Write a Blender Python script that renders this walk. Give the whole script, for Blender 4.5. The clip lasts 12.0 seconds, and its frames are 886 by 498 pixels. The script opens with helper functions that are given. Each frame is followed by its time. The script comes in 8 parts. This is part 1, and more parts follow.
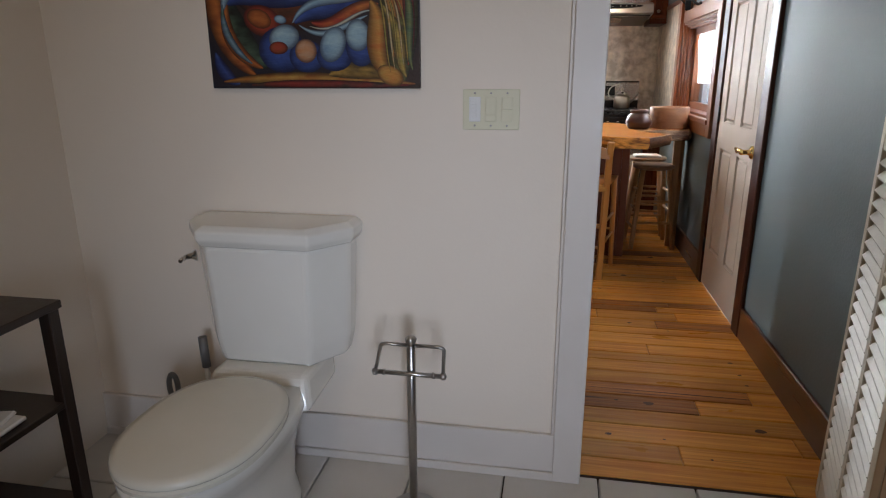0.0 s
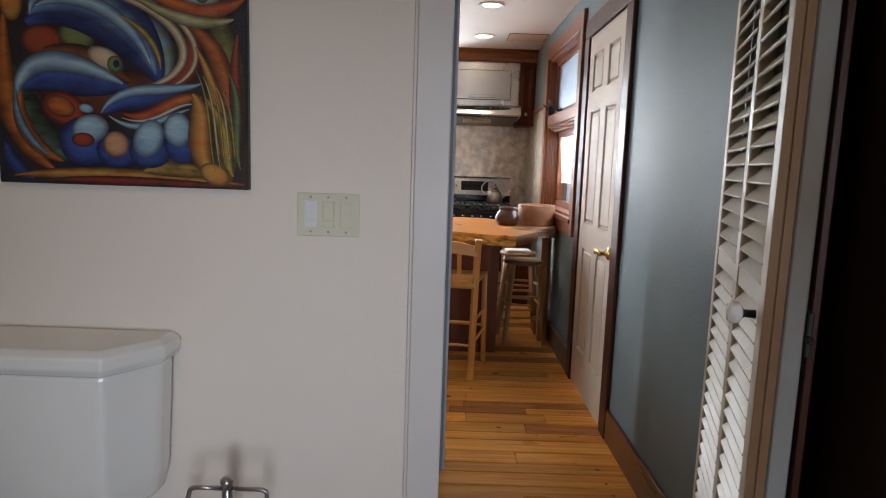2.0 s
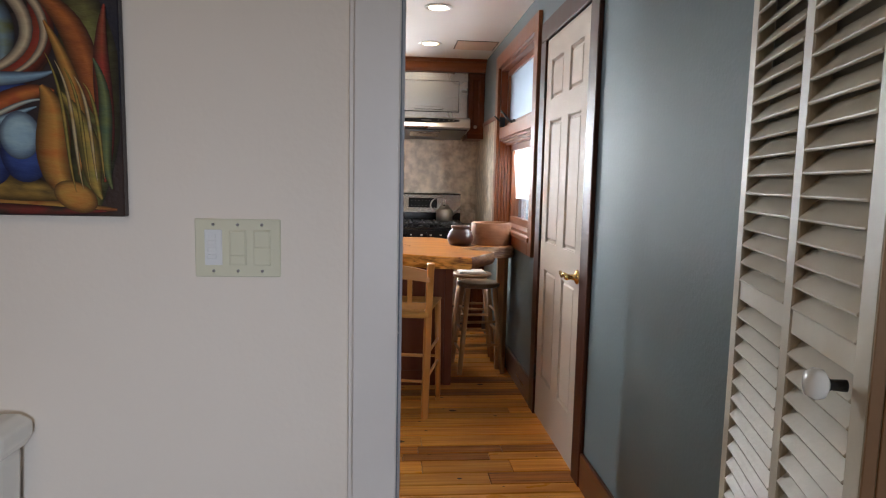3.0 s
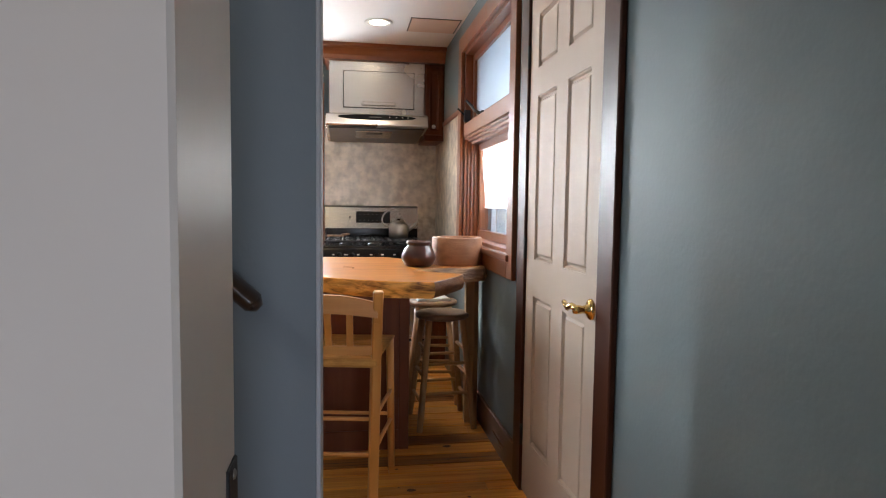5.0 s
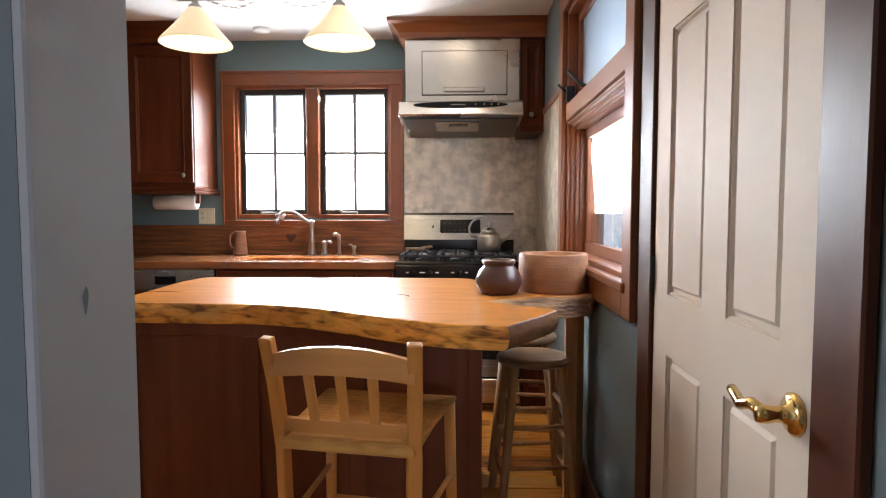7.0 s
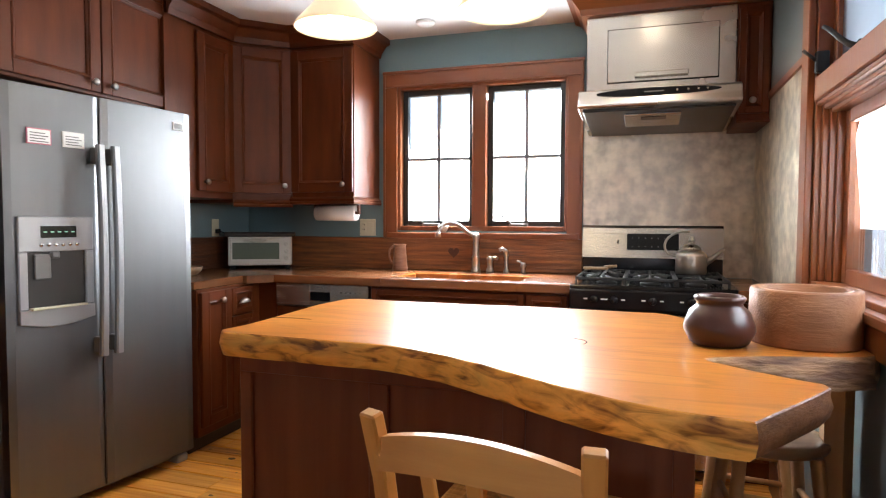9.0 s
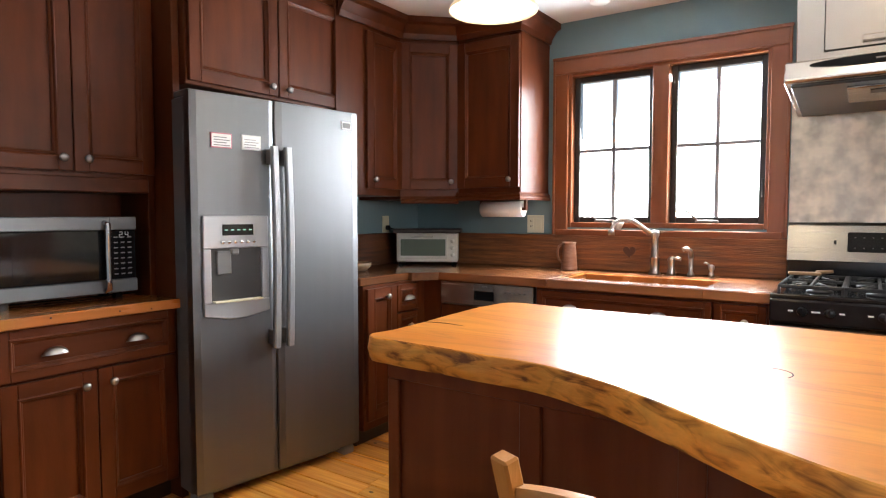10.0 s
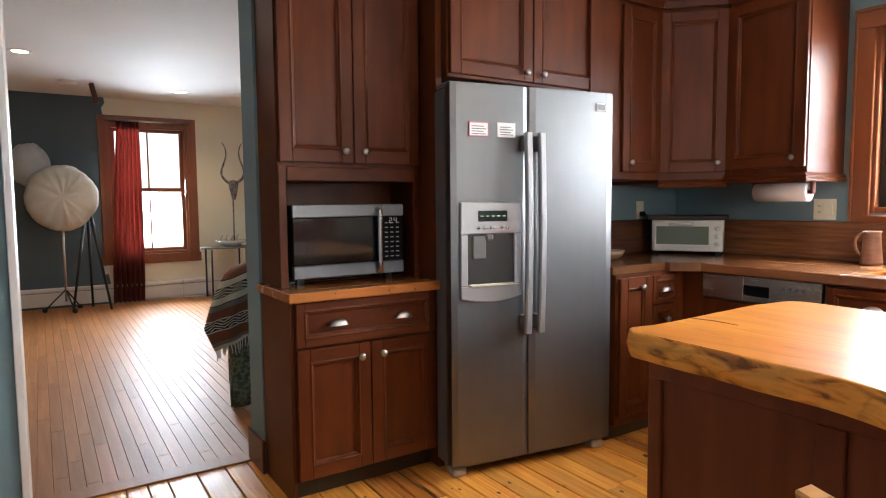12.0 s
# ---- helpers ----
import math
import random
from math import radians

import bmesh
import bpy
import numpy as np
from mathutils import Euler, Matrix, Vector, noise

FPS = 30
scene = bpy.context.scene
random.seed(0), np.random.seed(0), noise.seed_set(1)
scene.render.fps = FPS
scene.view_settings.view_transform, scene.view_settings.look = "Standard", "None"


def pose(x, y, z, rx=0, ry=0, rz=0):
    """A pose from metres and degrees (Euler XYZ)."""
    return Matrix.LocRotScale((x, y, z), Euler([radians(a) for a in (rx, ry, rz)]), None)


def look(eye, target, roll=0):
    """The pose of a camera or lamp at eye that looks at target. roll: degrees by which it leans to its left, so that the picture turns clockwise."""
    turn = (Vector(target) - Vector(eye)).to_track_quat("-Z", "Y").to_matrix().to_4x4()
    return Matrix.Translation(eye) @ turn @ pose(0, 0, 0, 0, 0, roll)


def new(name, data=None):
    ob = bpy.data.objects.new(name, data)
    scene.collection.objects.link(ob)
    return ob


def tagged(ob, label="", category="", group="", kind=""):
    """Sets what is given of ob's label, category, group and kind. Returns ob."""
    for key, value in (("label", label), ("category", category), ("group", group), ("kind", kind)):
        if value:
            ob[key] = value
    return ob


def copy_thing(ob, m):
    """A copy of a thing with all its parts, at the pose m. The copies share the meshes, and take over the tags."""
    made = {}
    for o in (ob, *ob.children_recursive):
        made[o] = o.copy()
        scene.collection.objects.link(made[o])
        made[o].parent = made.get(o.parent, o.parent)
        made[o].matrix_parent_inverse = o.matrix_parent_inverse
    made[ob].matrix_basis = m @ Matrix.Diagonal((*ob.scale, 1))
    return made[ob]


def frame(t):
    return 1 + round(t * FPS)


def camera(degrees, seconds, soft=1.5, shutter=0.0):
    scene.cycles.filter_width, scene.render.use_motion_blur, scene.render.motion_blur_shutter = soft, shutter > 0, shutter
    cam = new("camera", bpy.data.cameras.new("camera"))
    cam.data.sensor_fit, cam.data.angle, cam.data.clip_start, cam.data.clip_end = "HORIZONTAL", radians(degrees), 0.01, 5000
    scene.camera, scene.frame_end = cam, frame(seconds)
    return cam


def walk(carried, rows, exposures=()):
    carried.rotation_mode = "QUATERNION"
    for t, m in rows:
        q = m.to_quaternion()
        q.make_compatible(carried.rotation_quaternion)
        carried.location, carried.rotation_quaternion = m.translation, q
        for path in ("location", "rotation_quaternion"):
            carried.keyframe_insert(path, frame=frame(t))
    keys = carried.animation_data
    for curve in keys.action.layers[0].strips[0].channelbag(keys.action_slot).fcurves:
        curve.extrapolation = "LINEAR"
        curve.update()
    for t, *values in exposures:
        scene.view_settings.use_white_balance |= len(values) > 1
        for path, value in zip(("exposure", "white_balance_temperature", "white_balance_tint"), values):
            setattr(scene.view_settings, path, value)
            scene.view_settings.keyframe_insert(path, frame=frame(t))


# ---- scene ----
cam = camera(71.2, 12.0, soft=1.15)
PATH = [
    (0, (0.208, 0.172, 1.286), (-0.134, 2.065, 0.74), -0.2),
    (0.5, (0.226, 0.185, 1.294), (-0.032, 2.109, 0.813), 0.3),
    (1, (0.255, 0.203, 1.308), (0.081, 2.153, 0.9), 0.6),
    (1.5, (0.302, 0.239, 1.327), (0.2, 2.211, 1.006), 1.7),
    (2, (0.324, 0.358, 1.328), (0.325, 2.34, 1.055), 1.9),
    (2.5, (0.319, 0.564, 1.334), (0.443, 2.549, 1.128), 1.3),
    (3, (0.317, 0.744, 1.323), (0.488, 2.725, 1.106), 1.2),
    (3.5, (0.347, 0.983, 1.317), (0.519, 2.97, 1.167), 1.9),
    (3.7, (0.357, 1.053, 1.316), (0.546, 3.037, 1.149), 2.4),
    (5.3, (0.457, 1.788, 1.215), (0.775, 3.758, 1.081), 0.5),
    (5.5, (0.504, 1.88, 1.222), (0.756, 3.86, 1.095), 1.2),
    (6, (0.58, 2.066, 1.227), (0.737, 4.055, 1.085), 1.6),
    (6.5, (0.627, 2.288, 1.219), (0.754, 4.282, 1.122), 0.0),
    (7, (0.655, 2.494, 1.215), (0.589, 4.49, 1.094), 0.0),
    (7.2, (0.679, 2.579, 1.217), (0.539, 4.571, 1.094), 0.7),
    (8.8, (0.621, 3.041, 1.237), (0.06, 4.96, 1.17), 0.4),
    (9, (0.603, 3.08, 1.227), (-0.023, 4.978, 1.137), 0.2),
    (9.5, (0.587, 3.184, 1.232), (-0.286, 4.981, 1.127), 0.1),
    (10, (0.577, 3.281, 1.245), (-0.556, 4.925, 1.133), 0.0),
    (10.5, (0.552, 3.32, 1.249), (-0.791, 4.796, 1.129), -0.3),
    (11, (0.538, 3.322, 1.247), (-0.962, 4.641, 1.135), -0.3),
    (11.5, (0.526, 3.316, 1.248), (-1.078, 4.501, 1.098), -0.4),
    (12, (0.506, 3.3, 1.244), (-1.165, 4.388, 1.091), -0.5),
]
walk(cam, [(t, look(eye, target, roll)) for t, eye, target, roll in PATH], exposures=[(0.0, 1.6), (3.5, 1.65), (6.0, 1.75), (9.0, 1.98), (12.0, 2.1)])
# ---------- world and light ----------
world = bpy.data.worlds.new("world")
scene.world = world
world.use_nodes = True
_wn = world.node_tree.nodes
_sky = _wn.new("ShaderNodeTexSky")
_sky.sky_type, _sky.sun_disc = "NISHITA", False
_sky.sun_elevation, _sky.sun_rotation = radians(67.8), radians(-7.5)
_wn["Background"].inputs["Strength"].default_value = 0.12
world.node_tree.links.new(_sky.outputs[0], _wn["Background"].inputs["Color"])


def lamp(name, kind, m, energy, color=(1, 1, 1), **more):
    data = bpy.data.lights.new(name, kind)
    data.energy, data.color = energy, color
    if kind == "AREA":
        data.shape, data.size, data.size_y = "RECTANGLE", more["size"], more["size_y"]
        data.spread = more["spread"] if "spread" in more else math.pi
    elif kind == "SUN":
        data.angle = more["angle"]
    elif kind == "SPOT":
        data.spot_size, data.spot_blend, data.shadow_soft_size = more["cone"], 0.6, more["size"]
    else:
        data.shadow_soft_size = more["size"]
    ob = new(name, data)
    ob.matrix_world = m
    return ob


W = 6.90        # kitchen back wall
R = 1.17        # right wall
CEIL = 2.42
DAY = (0.92, 0.96, 1.0)
DAYK = (0.88, 0.94, 1.0)
WARM = (1.0, 0.83, 0.62)
lamp("sun", "SUN", look((-0.25, 1.9, 4.7), (0.0, 0.0, 0.0)), 5.0, (1.0, 0.95, 0.86), angle=radians(0.6))
lamp("sky_kitchen_window", "AREA", look((-0.42, W + 0.13, 1.62), (-0.1, 3.0, 0.75)), 27, DAYK, size=1.02, size_y=0.85, spread=radians(152))
lamp("sky_side_window", "AREA", look((R + 0.165, 5.04, 1.405), (-1.6, 4.75, 1.15)), 3.4, DAY, size=1.15, size_y=0.40)
lamp("sky_living_window", "AREA", look((-8.33, 4.55, 1.45), (-3.2, 4.2, 0.4)), 32, (0.78, 0.89, 1.0), size=0.8, size_y=1.5, spread=radians(112))
# Added daylight lamp in an assumed, unseen opening of the bathroom end wall.
lamp("fill_bath_end", "AREA", look((0.87, -1.98, 1.35), (-0.08, 2.0, 0.75)), 1.38, (0.72, 0.80, 0.98), size=0.56, size_y=1.1, spread=radians(44))

# Added fill lamp over the stairs, unseen, to brighten the stair wall.
lamp("fill_stairwell", "AREA", look((-1.05, 2.22, 2.38), (-0.62, 3.6, 1.25)), 1.5, (0.88, 0.94, 1.0), size=0.5, size_y=0.25, spread=radians(112))

# ---------- helpers for building ----------
MATS = {}


def inverse_of(parent):
    m = Matrix.Identity(4)
    while parent is not None:
        m = parent.matrix_basis @ m
        parent = parent.parent
    return m.inverted()


def part(name, bm, material, parent=None, label="", local=False, smooth=False, kind=""):
    """Links a bmesh, given in world coordinates unless local, as one mesh object under a thing or part."""
    if parent is not None and not local:
        bm.transform(inverse_of(parent))
    me = bpy.data.meshes.new(name)
    bm.normal_update()
    bm.to_mesh(me)
    bm.free()
    me.materials.append(material)
    return place(name, me, parent, label, kind)


def place(name, me, parent=None, label="", kind=""):
    ob = new(name, me)
    ob.parent = parent
    return tagged(ob, label, "", "", kind)


def thing(name, m, label, category, group=""):
    ob = new(name)
    ob.empty_display_size = 0.05
    ob.matrix_basis = m if isinstance(m, Matrix) else Matrix.Translation(m)
    return tagged(ob, label, category, group)


def box(bm, x0, x1, y0, y1, z0, z1, bevel=0.0, m=None, seg=1):
    g = bmesh.ops.create_cube(bm, size=1.0)
    vs = g["verts"]
    t = Matrix.Translation(((x0 + x1) / 2, (y0 + y1) / 2, (z0 + z1) / 2)) @ Matrix.Diagonal((abs(x1 - x0), abs(y1 - y0), abs(z1 - z0), 1))
    bmesh.ops.transform(bm, matrix=t, verts=vs)
    if bevel > 0:
        es = list({e for v in vs for e in v.link_edges})
        r = bmesh.ops.bevel(bm, geom=es, offset=bevel, segments=seg, profile=0.5, affect="EDGES")
        vs = list({v for f in r["faces"] for v in f.verts} | {v for v in vs if v.is_valid})
    if m is not None:
        bmesh.ops.transform(bm, matrix=m, verts=vs)
    return vs


def slab_box(x0, x1, y0, y1, z0, z1, bevel=0.0, seg=1):
    bm = bmesh.new()
    box(bm, x0, x1, y0, y1, z0, z1, bevel, None, seg)
    return bm


def lathe(bm, profile, m=None, n=32):
    """Turned body round z from (radius, height) pairs."""
    rings = []
    for r, z in profile:
        if r < 1e-5:
            rings.append([bm.verts.new((0, 0, z))])
        else:
            rings.append([bm.verts.new((r * math.cos(2 * math.pi * i / n), r * math.sin(2 * math.pi * i / n), z)) for i in range(n)])
    fs = []
    for a, b in zip(rings, rings[1:]):
        for i in range(n):
            q = [a[i % len(a)], a[(i + 1) % len(a)], b[(i + 1) % len(b)], b[i % len(b)]]
            q = [v for k, v in enumerate(q) if v not in q[:k]]
            if len(q) > 2:
                f = bm.faces.new(q)
                f.smooth = True
                fs.append(f)
    for ring, flip in ((rings[0], True), (rings[-1], False)):
        if len(ring) > 2:
            bm.faces.new(ring[::-1] if flip else ring)
    vs = [v for ring in rings for v in ring]
    if m is not None:
        bmesh.ops.transform(bm, matrix=m, verts=vs)
    return vs


def tube(bm, pts, r, n=10, r_end=None, squash=1.0):
    """A round bar along points; r may shrink to r_end."""
    pts = [Vector(p) for p in pts]
    rings = []
    up = None
    for i, p in enumerate(pts):
        d = (pts[min(i + 1, len(pts) - 1)] - pts[max(i - 1, 0)]).normalized()
        if up is None:
            up = Vector((0, 0, 1)) if abs(d.z) < 0.9 else Vector((0, 1, 0))
        side = d.cross(up).normalized()
        up = side.cross(d).normalized()
        k = i / max(1, len(pts) - 1)
        rr = r if r_end is None else r + (r_end - r) * k
        rings.append([bm.verts.new(p + side * rr * math.cos(2 * math.pi * j / n) + up * rr * squash * math.sin(2 * math.pi * j / n)) for j in range(n)])
    for a, b in zip(rings, rings[1:]):
        for j in range(n):
            f = bm.faces.new((a[j], b[j], b[(j + 1) % n], a[(j + 1) % n]))
            f.smooth = True
    bm.faces.new(rings[0])
    bm.faces.new(rings[-1][::-1])
    bmesh.ops.recalc_face_normals(bm, faces=bm.faces[:])


def bezier(p0, p1, p2, p3, n=12):
    p0, p1, p2, p3 = map(Vector, (p0, p1, p2, p3))
    return [tuple((1 - t) ** 3 * p0 + 3 * (1 - t) ** 2 * t * p1 + 3 * (1 - t) * t * t * p2 + t ** 3 * p3) for t in (i / n for i in range(n + 1))]


def prism(bm, outline, z0, z1, bevel=0.0, seg=2):
    """A flat body from an outline in x and y."""
    a = [bm.verts.new((x, y, z0)) for x, y in outline]
    f = bm.faces.new(a)
    r = bmesh.ops.extrude_face_region(bm, geom=[f])
    top = [v for v in r["geom"] if isinstance(v, bmesh.types.BMVert)]
    bmesh.ops.translate(bm, verts=top, vec=(0, 0, z1 - z0))
    bmesh.ops.recalc_face_normals(bm, faces=bm.faces[:])
    if bevel:
        es = [e for e in bm.edges if abs(e.verts[0].co.z - e.verts[1].co.z) < 1e-6]
        bmesh.ops.bevel(bm, geom=es, offset=bevel, segments=seg, profile=0.6, affect="EDGES")


def sweep(bm, profile, path, closed=False):
    """Moulding: a profile (out, up) carried along a level path, mitred; out is to the right of the way."""
    n = len(path)
    rings = []
    for i, p in enumerate(path):
        p = Vector(p)
        a = (p - Vector(path[i - 1])).normalized() if (i > 0 or closed) else None
        b = (Vector(path[(i + 1) % n]) - p).normalized() if (i < n - 1 or closed) else None
        a = a or b
        b = b or a
        na, nb = Vector((a.y, -a.x, 0)), Vector((b.y, -b.x, 0))
        mid = (na + nb)
        mid = mid / max(0.3, mid.length_squared / 2)
        rings.append([bm.verts.new(p + mid * o + Vector((0, 0, u))) for o, u in profile])
    m = len(profile)
    pairs = list(zip(rings, rings[1:])) + ([(rings[-1], rings[0])] if closed else [])
    for a, b in pairs:
        for j in range(m):
            bm.faces.new((a[j], b[j], b[(j + 1) % m], a[(j + 1) % m]))
    if not closed:
        bm.faces.new(rings[0][::-1])
        bm.faces.new(rings[-1])
    bmesh.ops.recalc_face_normals(bm, faces=bm.faces[:])


# ---------- materials ----------
def mat(name, color, rough=0.6, metal=0.0, color2=None, scale=6.0, stretch=(1, 1, 1), bump=0.0, bump_scale=60.0, vary=0.0,
        coat=0.0, emit=None, transmission=0.0, rough_vary=0.08, detail=4.0, spec=0.5, world_space=False, contrast=1.0):
    m = bpy.data.materials.new(name)
    m.use_nodes = True
    nt = m.node_tree
    b = nt.nodes["Principled BSDF"]
    b.inputs["Base Color"].default_value = (*color, 1)
    b.inputs["Roughness"].default_value = rough
    b.inputs["Metallic"].default_value = metal
    b.inputs["Coat Weight"].default_value = coat
    b.inputs["Coat Roughness"].default_value = 0.22
    b.inputs["Transmission Weight"].default_value = transmission
    b.inputs["Specular IOR Level"].default_value = spec
    if emit:
        b.inputs["Emission Color"].default_value = (*emit[0], 1)
        b.inputs["Emission Strength"].default_value = emit[1]
    L = nt.links.new
    co = nt.nodes.new("ShaderNodeTexCoord")
    mp = nt.nodes.new("ShaderNodeMapping")
    mp.inputs["Scale"].default_value = stretch
    if world_space:
        geo = nt.nodes.new("ShaderNodeNewGeometry")
        L(geo.outputs["Position"], mp.inputs["Vector"])
    else:
        L(co.outputs["Object"], mp.inputs["Vector"])
    vec = mp.outputs["Vector"]
    info = nt.nodes.new("ShaderNodeObjectInfo")
    if vary:
        sh = nt.nodes.new("ShaderNodeVectorMath")
        sh.operation = "MULTIPLY_ADD"
        L(info.outputs["Random"], sh.inputs[0])
        sh.inputs[1].default_value = (17.0, 31.0, 23.0)
        L(vec, sh.inputs[2])
        vec = sh.outputs["Vector"]
    no = nt.nodes.new("ShaderNodeTexNoise")
    no.inputs["Scale"].default_value, no.inputs["Detail"].default_value = scale, detail
    L(vec, no.inputs["Vector"])
    col = None
    if color2 is not None:
        mr = nt.nodes.new("ShaderNodeMapRange")
        mr.inputs["From Min"].default_value = 0.5 - 0.22 / contrast
        mr.inputs["From Max"].default_value = 0.5 + 0.22 / contrast
        L(no.outputs["Fac"], mr.inputs["Value"])
        mx = nt.nodes.new("ShaderNodeMix")
        mx.data_type = "RGBA"
        mx.inputs[6].default_value, mx.inputs[7].default_value = (*color, 1), (*color2, 1)
        L(mr.outputs["Result"], mx.inputs[0])
        col = mx.outputs[2]
        if vary:
            hs = nt.nodes.new("ShaderNodeHueSaturation")
            v = nt.nodes.new("ShaderNodeMapRange")
            v.inputs["To Min"].default_value, v.inputs["To Max"].default_value = 1 - vary, 1 + vary
            L(info.outputs["Random"], v.inputs["Value"])
            L(v.outputs["Result"], hs.inputs["Value"])
            L(col, hs.inputs["Color"])
            col = hs.outputs["Color"]
        L(col, b.inputs["Base Color"])
    if rough_vary:
        rv = nt.nodes.new("ShaderNodeMapRange")
        rv.inputs["To Min"].default_value, rv.inputs["To Max"].default_value = max(0.02, rough - rough_vary), min(1, rough + rough_vary)
        L(no.outputs["Fac"], rv.inputs["Value"])
        L(rv.outputs["Result"], b.inputs["Roughness"])
    if bump:
        n2 = nt.nodes.new("ShaderNodeTexNoise")
        n2.inputs["Scale"].default_value, n2.inputs["Detail"].default_value = bump_scale, 5.0
        L(vec, n2.inputs["Vector"])
        bp = nt.nodes.new("ShaderNodeBump")
        bp.inputs["Strength"].default_value, bp.inputs["Distance"].default_value = bump, 0.01
        L(n2.outputs["Fac"], bp.inputs["Height"])
        L(bp.outputs["Normal"], b.inputs["Normal"])
    return m


def wood(name, dark, light, along="z", rough=0.35, coat=0.2, fine=1.0, vary=0.0, bump=0.06, contrast=1.0, world_space=False, spec=0.5):
    s = {"x": (0.9, 14, 14), "y": (14, 0.9, 14), "z": (14, 14, 0.9)}[along]
    return mat(name, dark, rough, 0.0, light, 2.2 * fine, s, bump, 14 * fine, vary, coat, contrast=contrast, detail=6.0, world_space=world_space, spec=spec)


M_WHITE = mat("white_wall_paint", (0.812, 0.724, 0.62), 0.6, 0, (0.852, 0.764, 0.66), 1.3, bump=0.05, bump_scale=90)
M_TRIMW = mat("white_trim_paint", (0.75, 0.70, 0.65), 0.4, 0, (0.68, 0.63, 0.58), 3, bump=0.04, bump_scale=40)
M_TEAL = mat("teal_wall_paint", (0.166, 0.246, 0.266), 0.62, 0, (0.188, 0.276, 0.298), 1.2, bump=0.08, bump_scale=70, world_space=True, spec=0.3)
M_HALL = mat("grey_blue_hall_paint", (0.165, 0.208, 0.222), 0.6, 0, (0.186, 0.232, 0.246), 1.2, bump=0.08, bump_scale=70, world_space=True, spec=0.3)
M_STAIR = mat("slate_stair_wall_paint", (0.20, 0.225, 0.25), 0.62, 0, (0.225, 0.252, 0.278), 1.2, bump=0.08, bump_scale=70, world_space=True, spec=0.3)
M_CEIL = mat("ceiling_paint", (0.74, 0.73, 0.715), 0.85, 0, (0.70, 0.69, 0.675), 1.5, bump=0.03, bump_scale=80)
M_CREAM = mat("cream_wall_paint", (0.78, 0.72, 0.56), 0.6, 0, (0.74, 0.68, 0.53), 1.1, bump=0.04)
M_SLATE = mat("slate_blue_paint", (0.075, 0.115, 0.14), 0.6, 0, (0.09, 0.13, 0.155), 1.4, bump=0.04)
M_TRIM = wood("reddish_trim_wood", (0.175, 0.046, 0.013), (0.265, 0.082, 0.023), "z", 0.32, 0.2, 0.7, contrast=0.7)
M_TRIMX = wood("reddish_trim_wood_level", (0.175, 0.046, 0.013), (0.265, 0.082, 0.023), "x", 0.32, 0.2, 0.7, contrast=0.7)
M_TRIMY = wood("reddish_trim_wood_side", (0.175, 0.046, 0.013), (0.265, 0.082, 0.023), "y", 0.32, 0.2, 0.7, contrast=0.7)
M_DTRIM = wood("dark_door_trim", (0.046, 0.0125, 0.006), (0.092, 0.027, 0.0125), "z", 0.42, 0.0, 0.6, contrast=0.6, spec=0.25, bump=0.015)
M_PALE = mat("pale_grey_blue_paint", (0.54, 0.535, 0.565), 0.55, 0, (0.47, 0.465, 0.49), 2.0, bump=0.08, bump_scale=40, spec=0.35)
M_DTRIMY = wood("dark_baseboard_wood", (0.06, 0.02, 0.011), (0.12, 0.042, 0.022), "y", 0.3, 0.4)
M_CAB = mat("cherry_cabinet", (0.050, 0.0102, 0.0026), 0.37, 0, (0.128, 0.0300, 0.0070), 2.6, (5, 5, 0.8), 0.04, 30, spec=0.20, contrast=0.62, detail=7.0, rough_vary=0.07)
M_CABX = mat("cherry_cabinet_level", (0.050, 0.0102, 0.0026), 0.37, 0, (0.128, 0.0300, 0.0070), 2.6, (0.8, 5, 5), 0.04, 30, spec=0.20, contrast=0.62, detail=7.0, rough_vary=0.07)
M_ISL = wood("island_panel_wood", (0.135, 0.034, 0.011), (0.195, 0.056, 0.019), "z", 0.48, 0.0, 0.6, spec=0.25)
M_BARKD = mat("dark_bark", (0.12, 0.055, 0.03), 0.65, 0, (0.52, 0.31, 0.16), 7, (0.8, 1.6, 5.0), 0.9, 22, contrast=1.6)


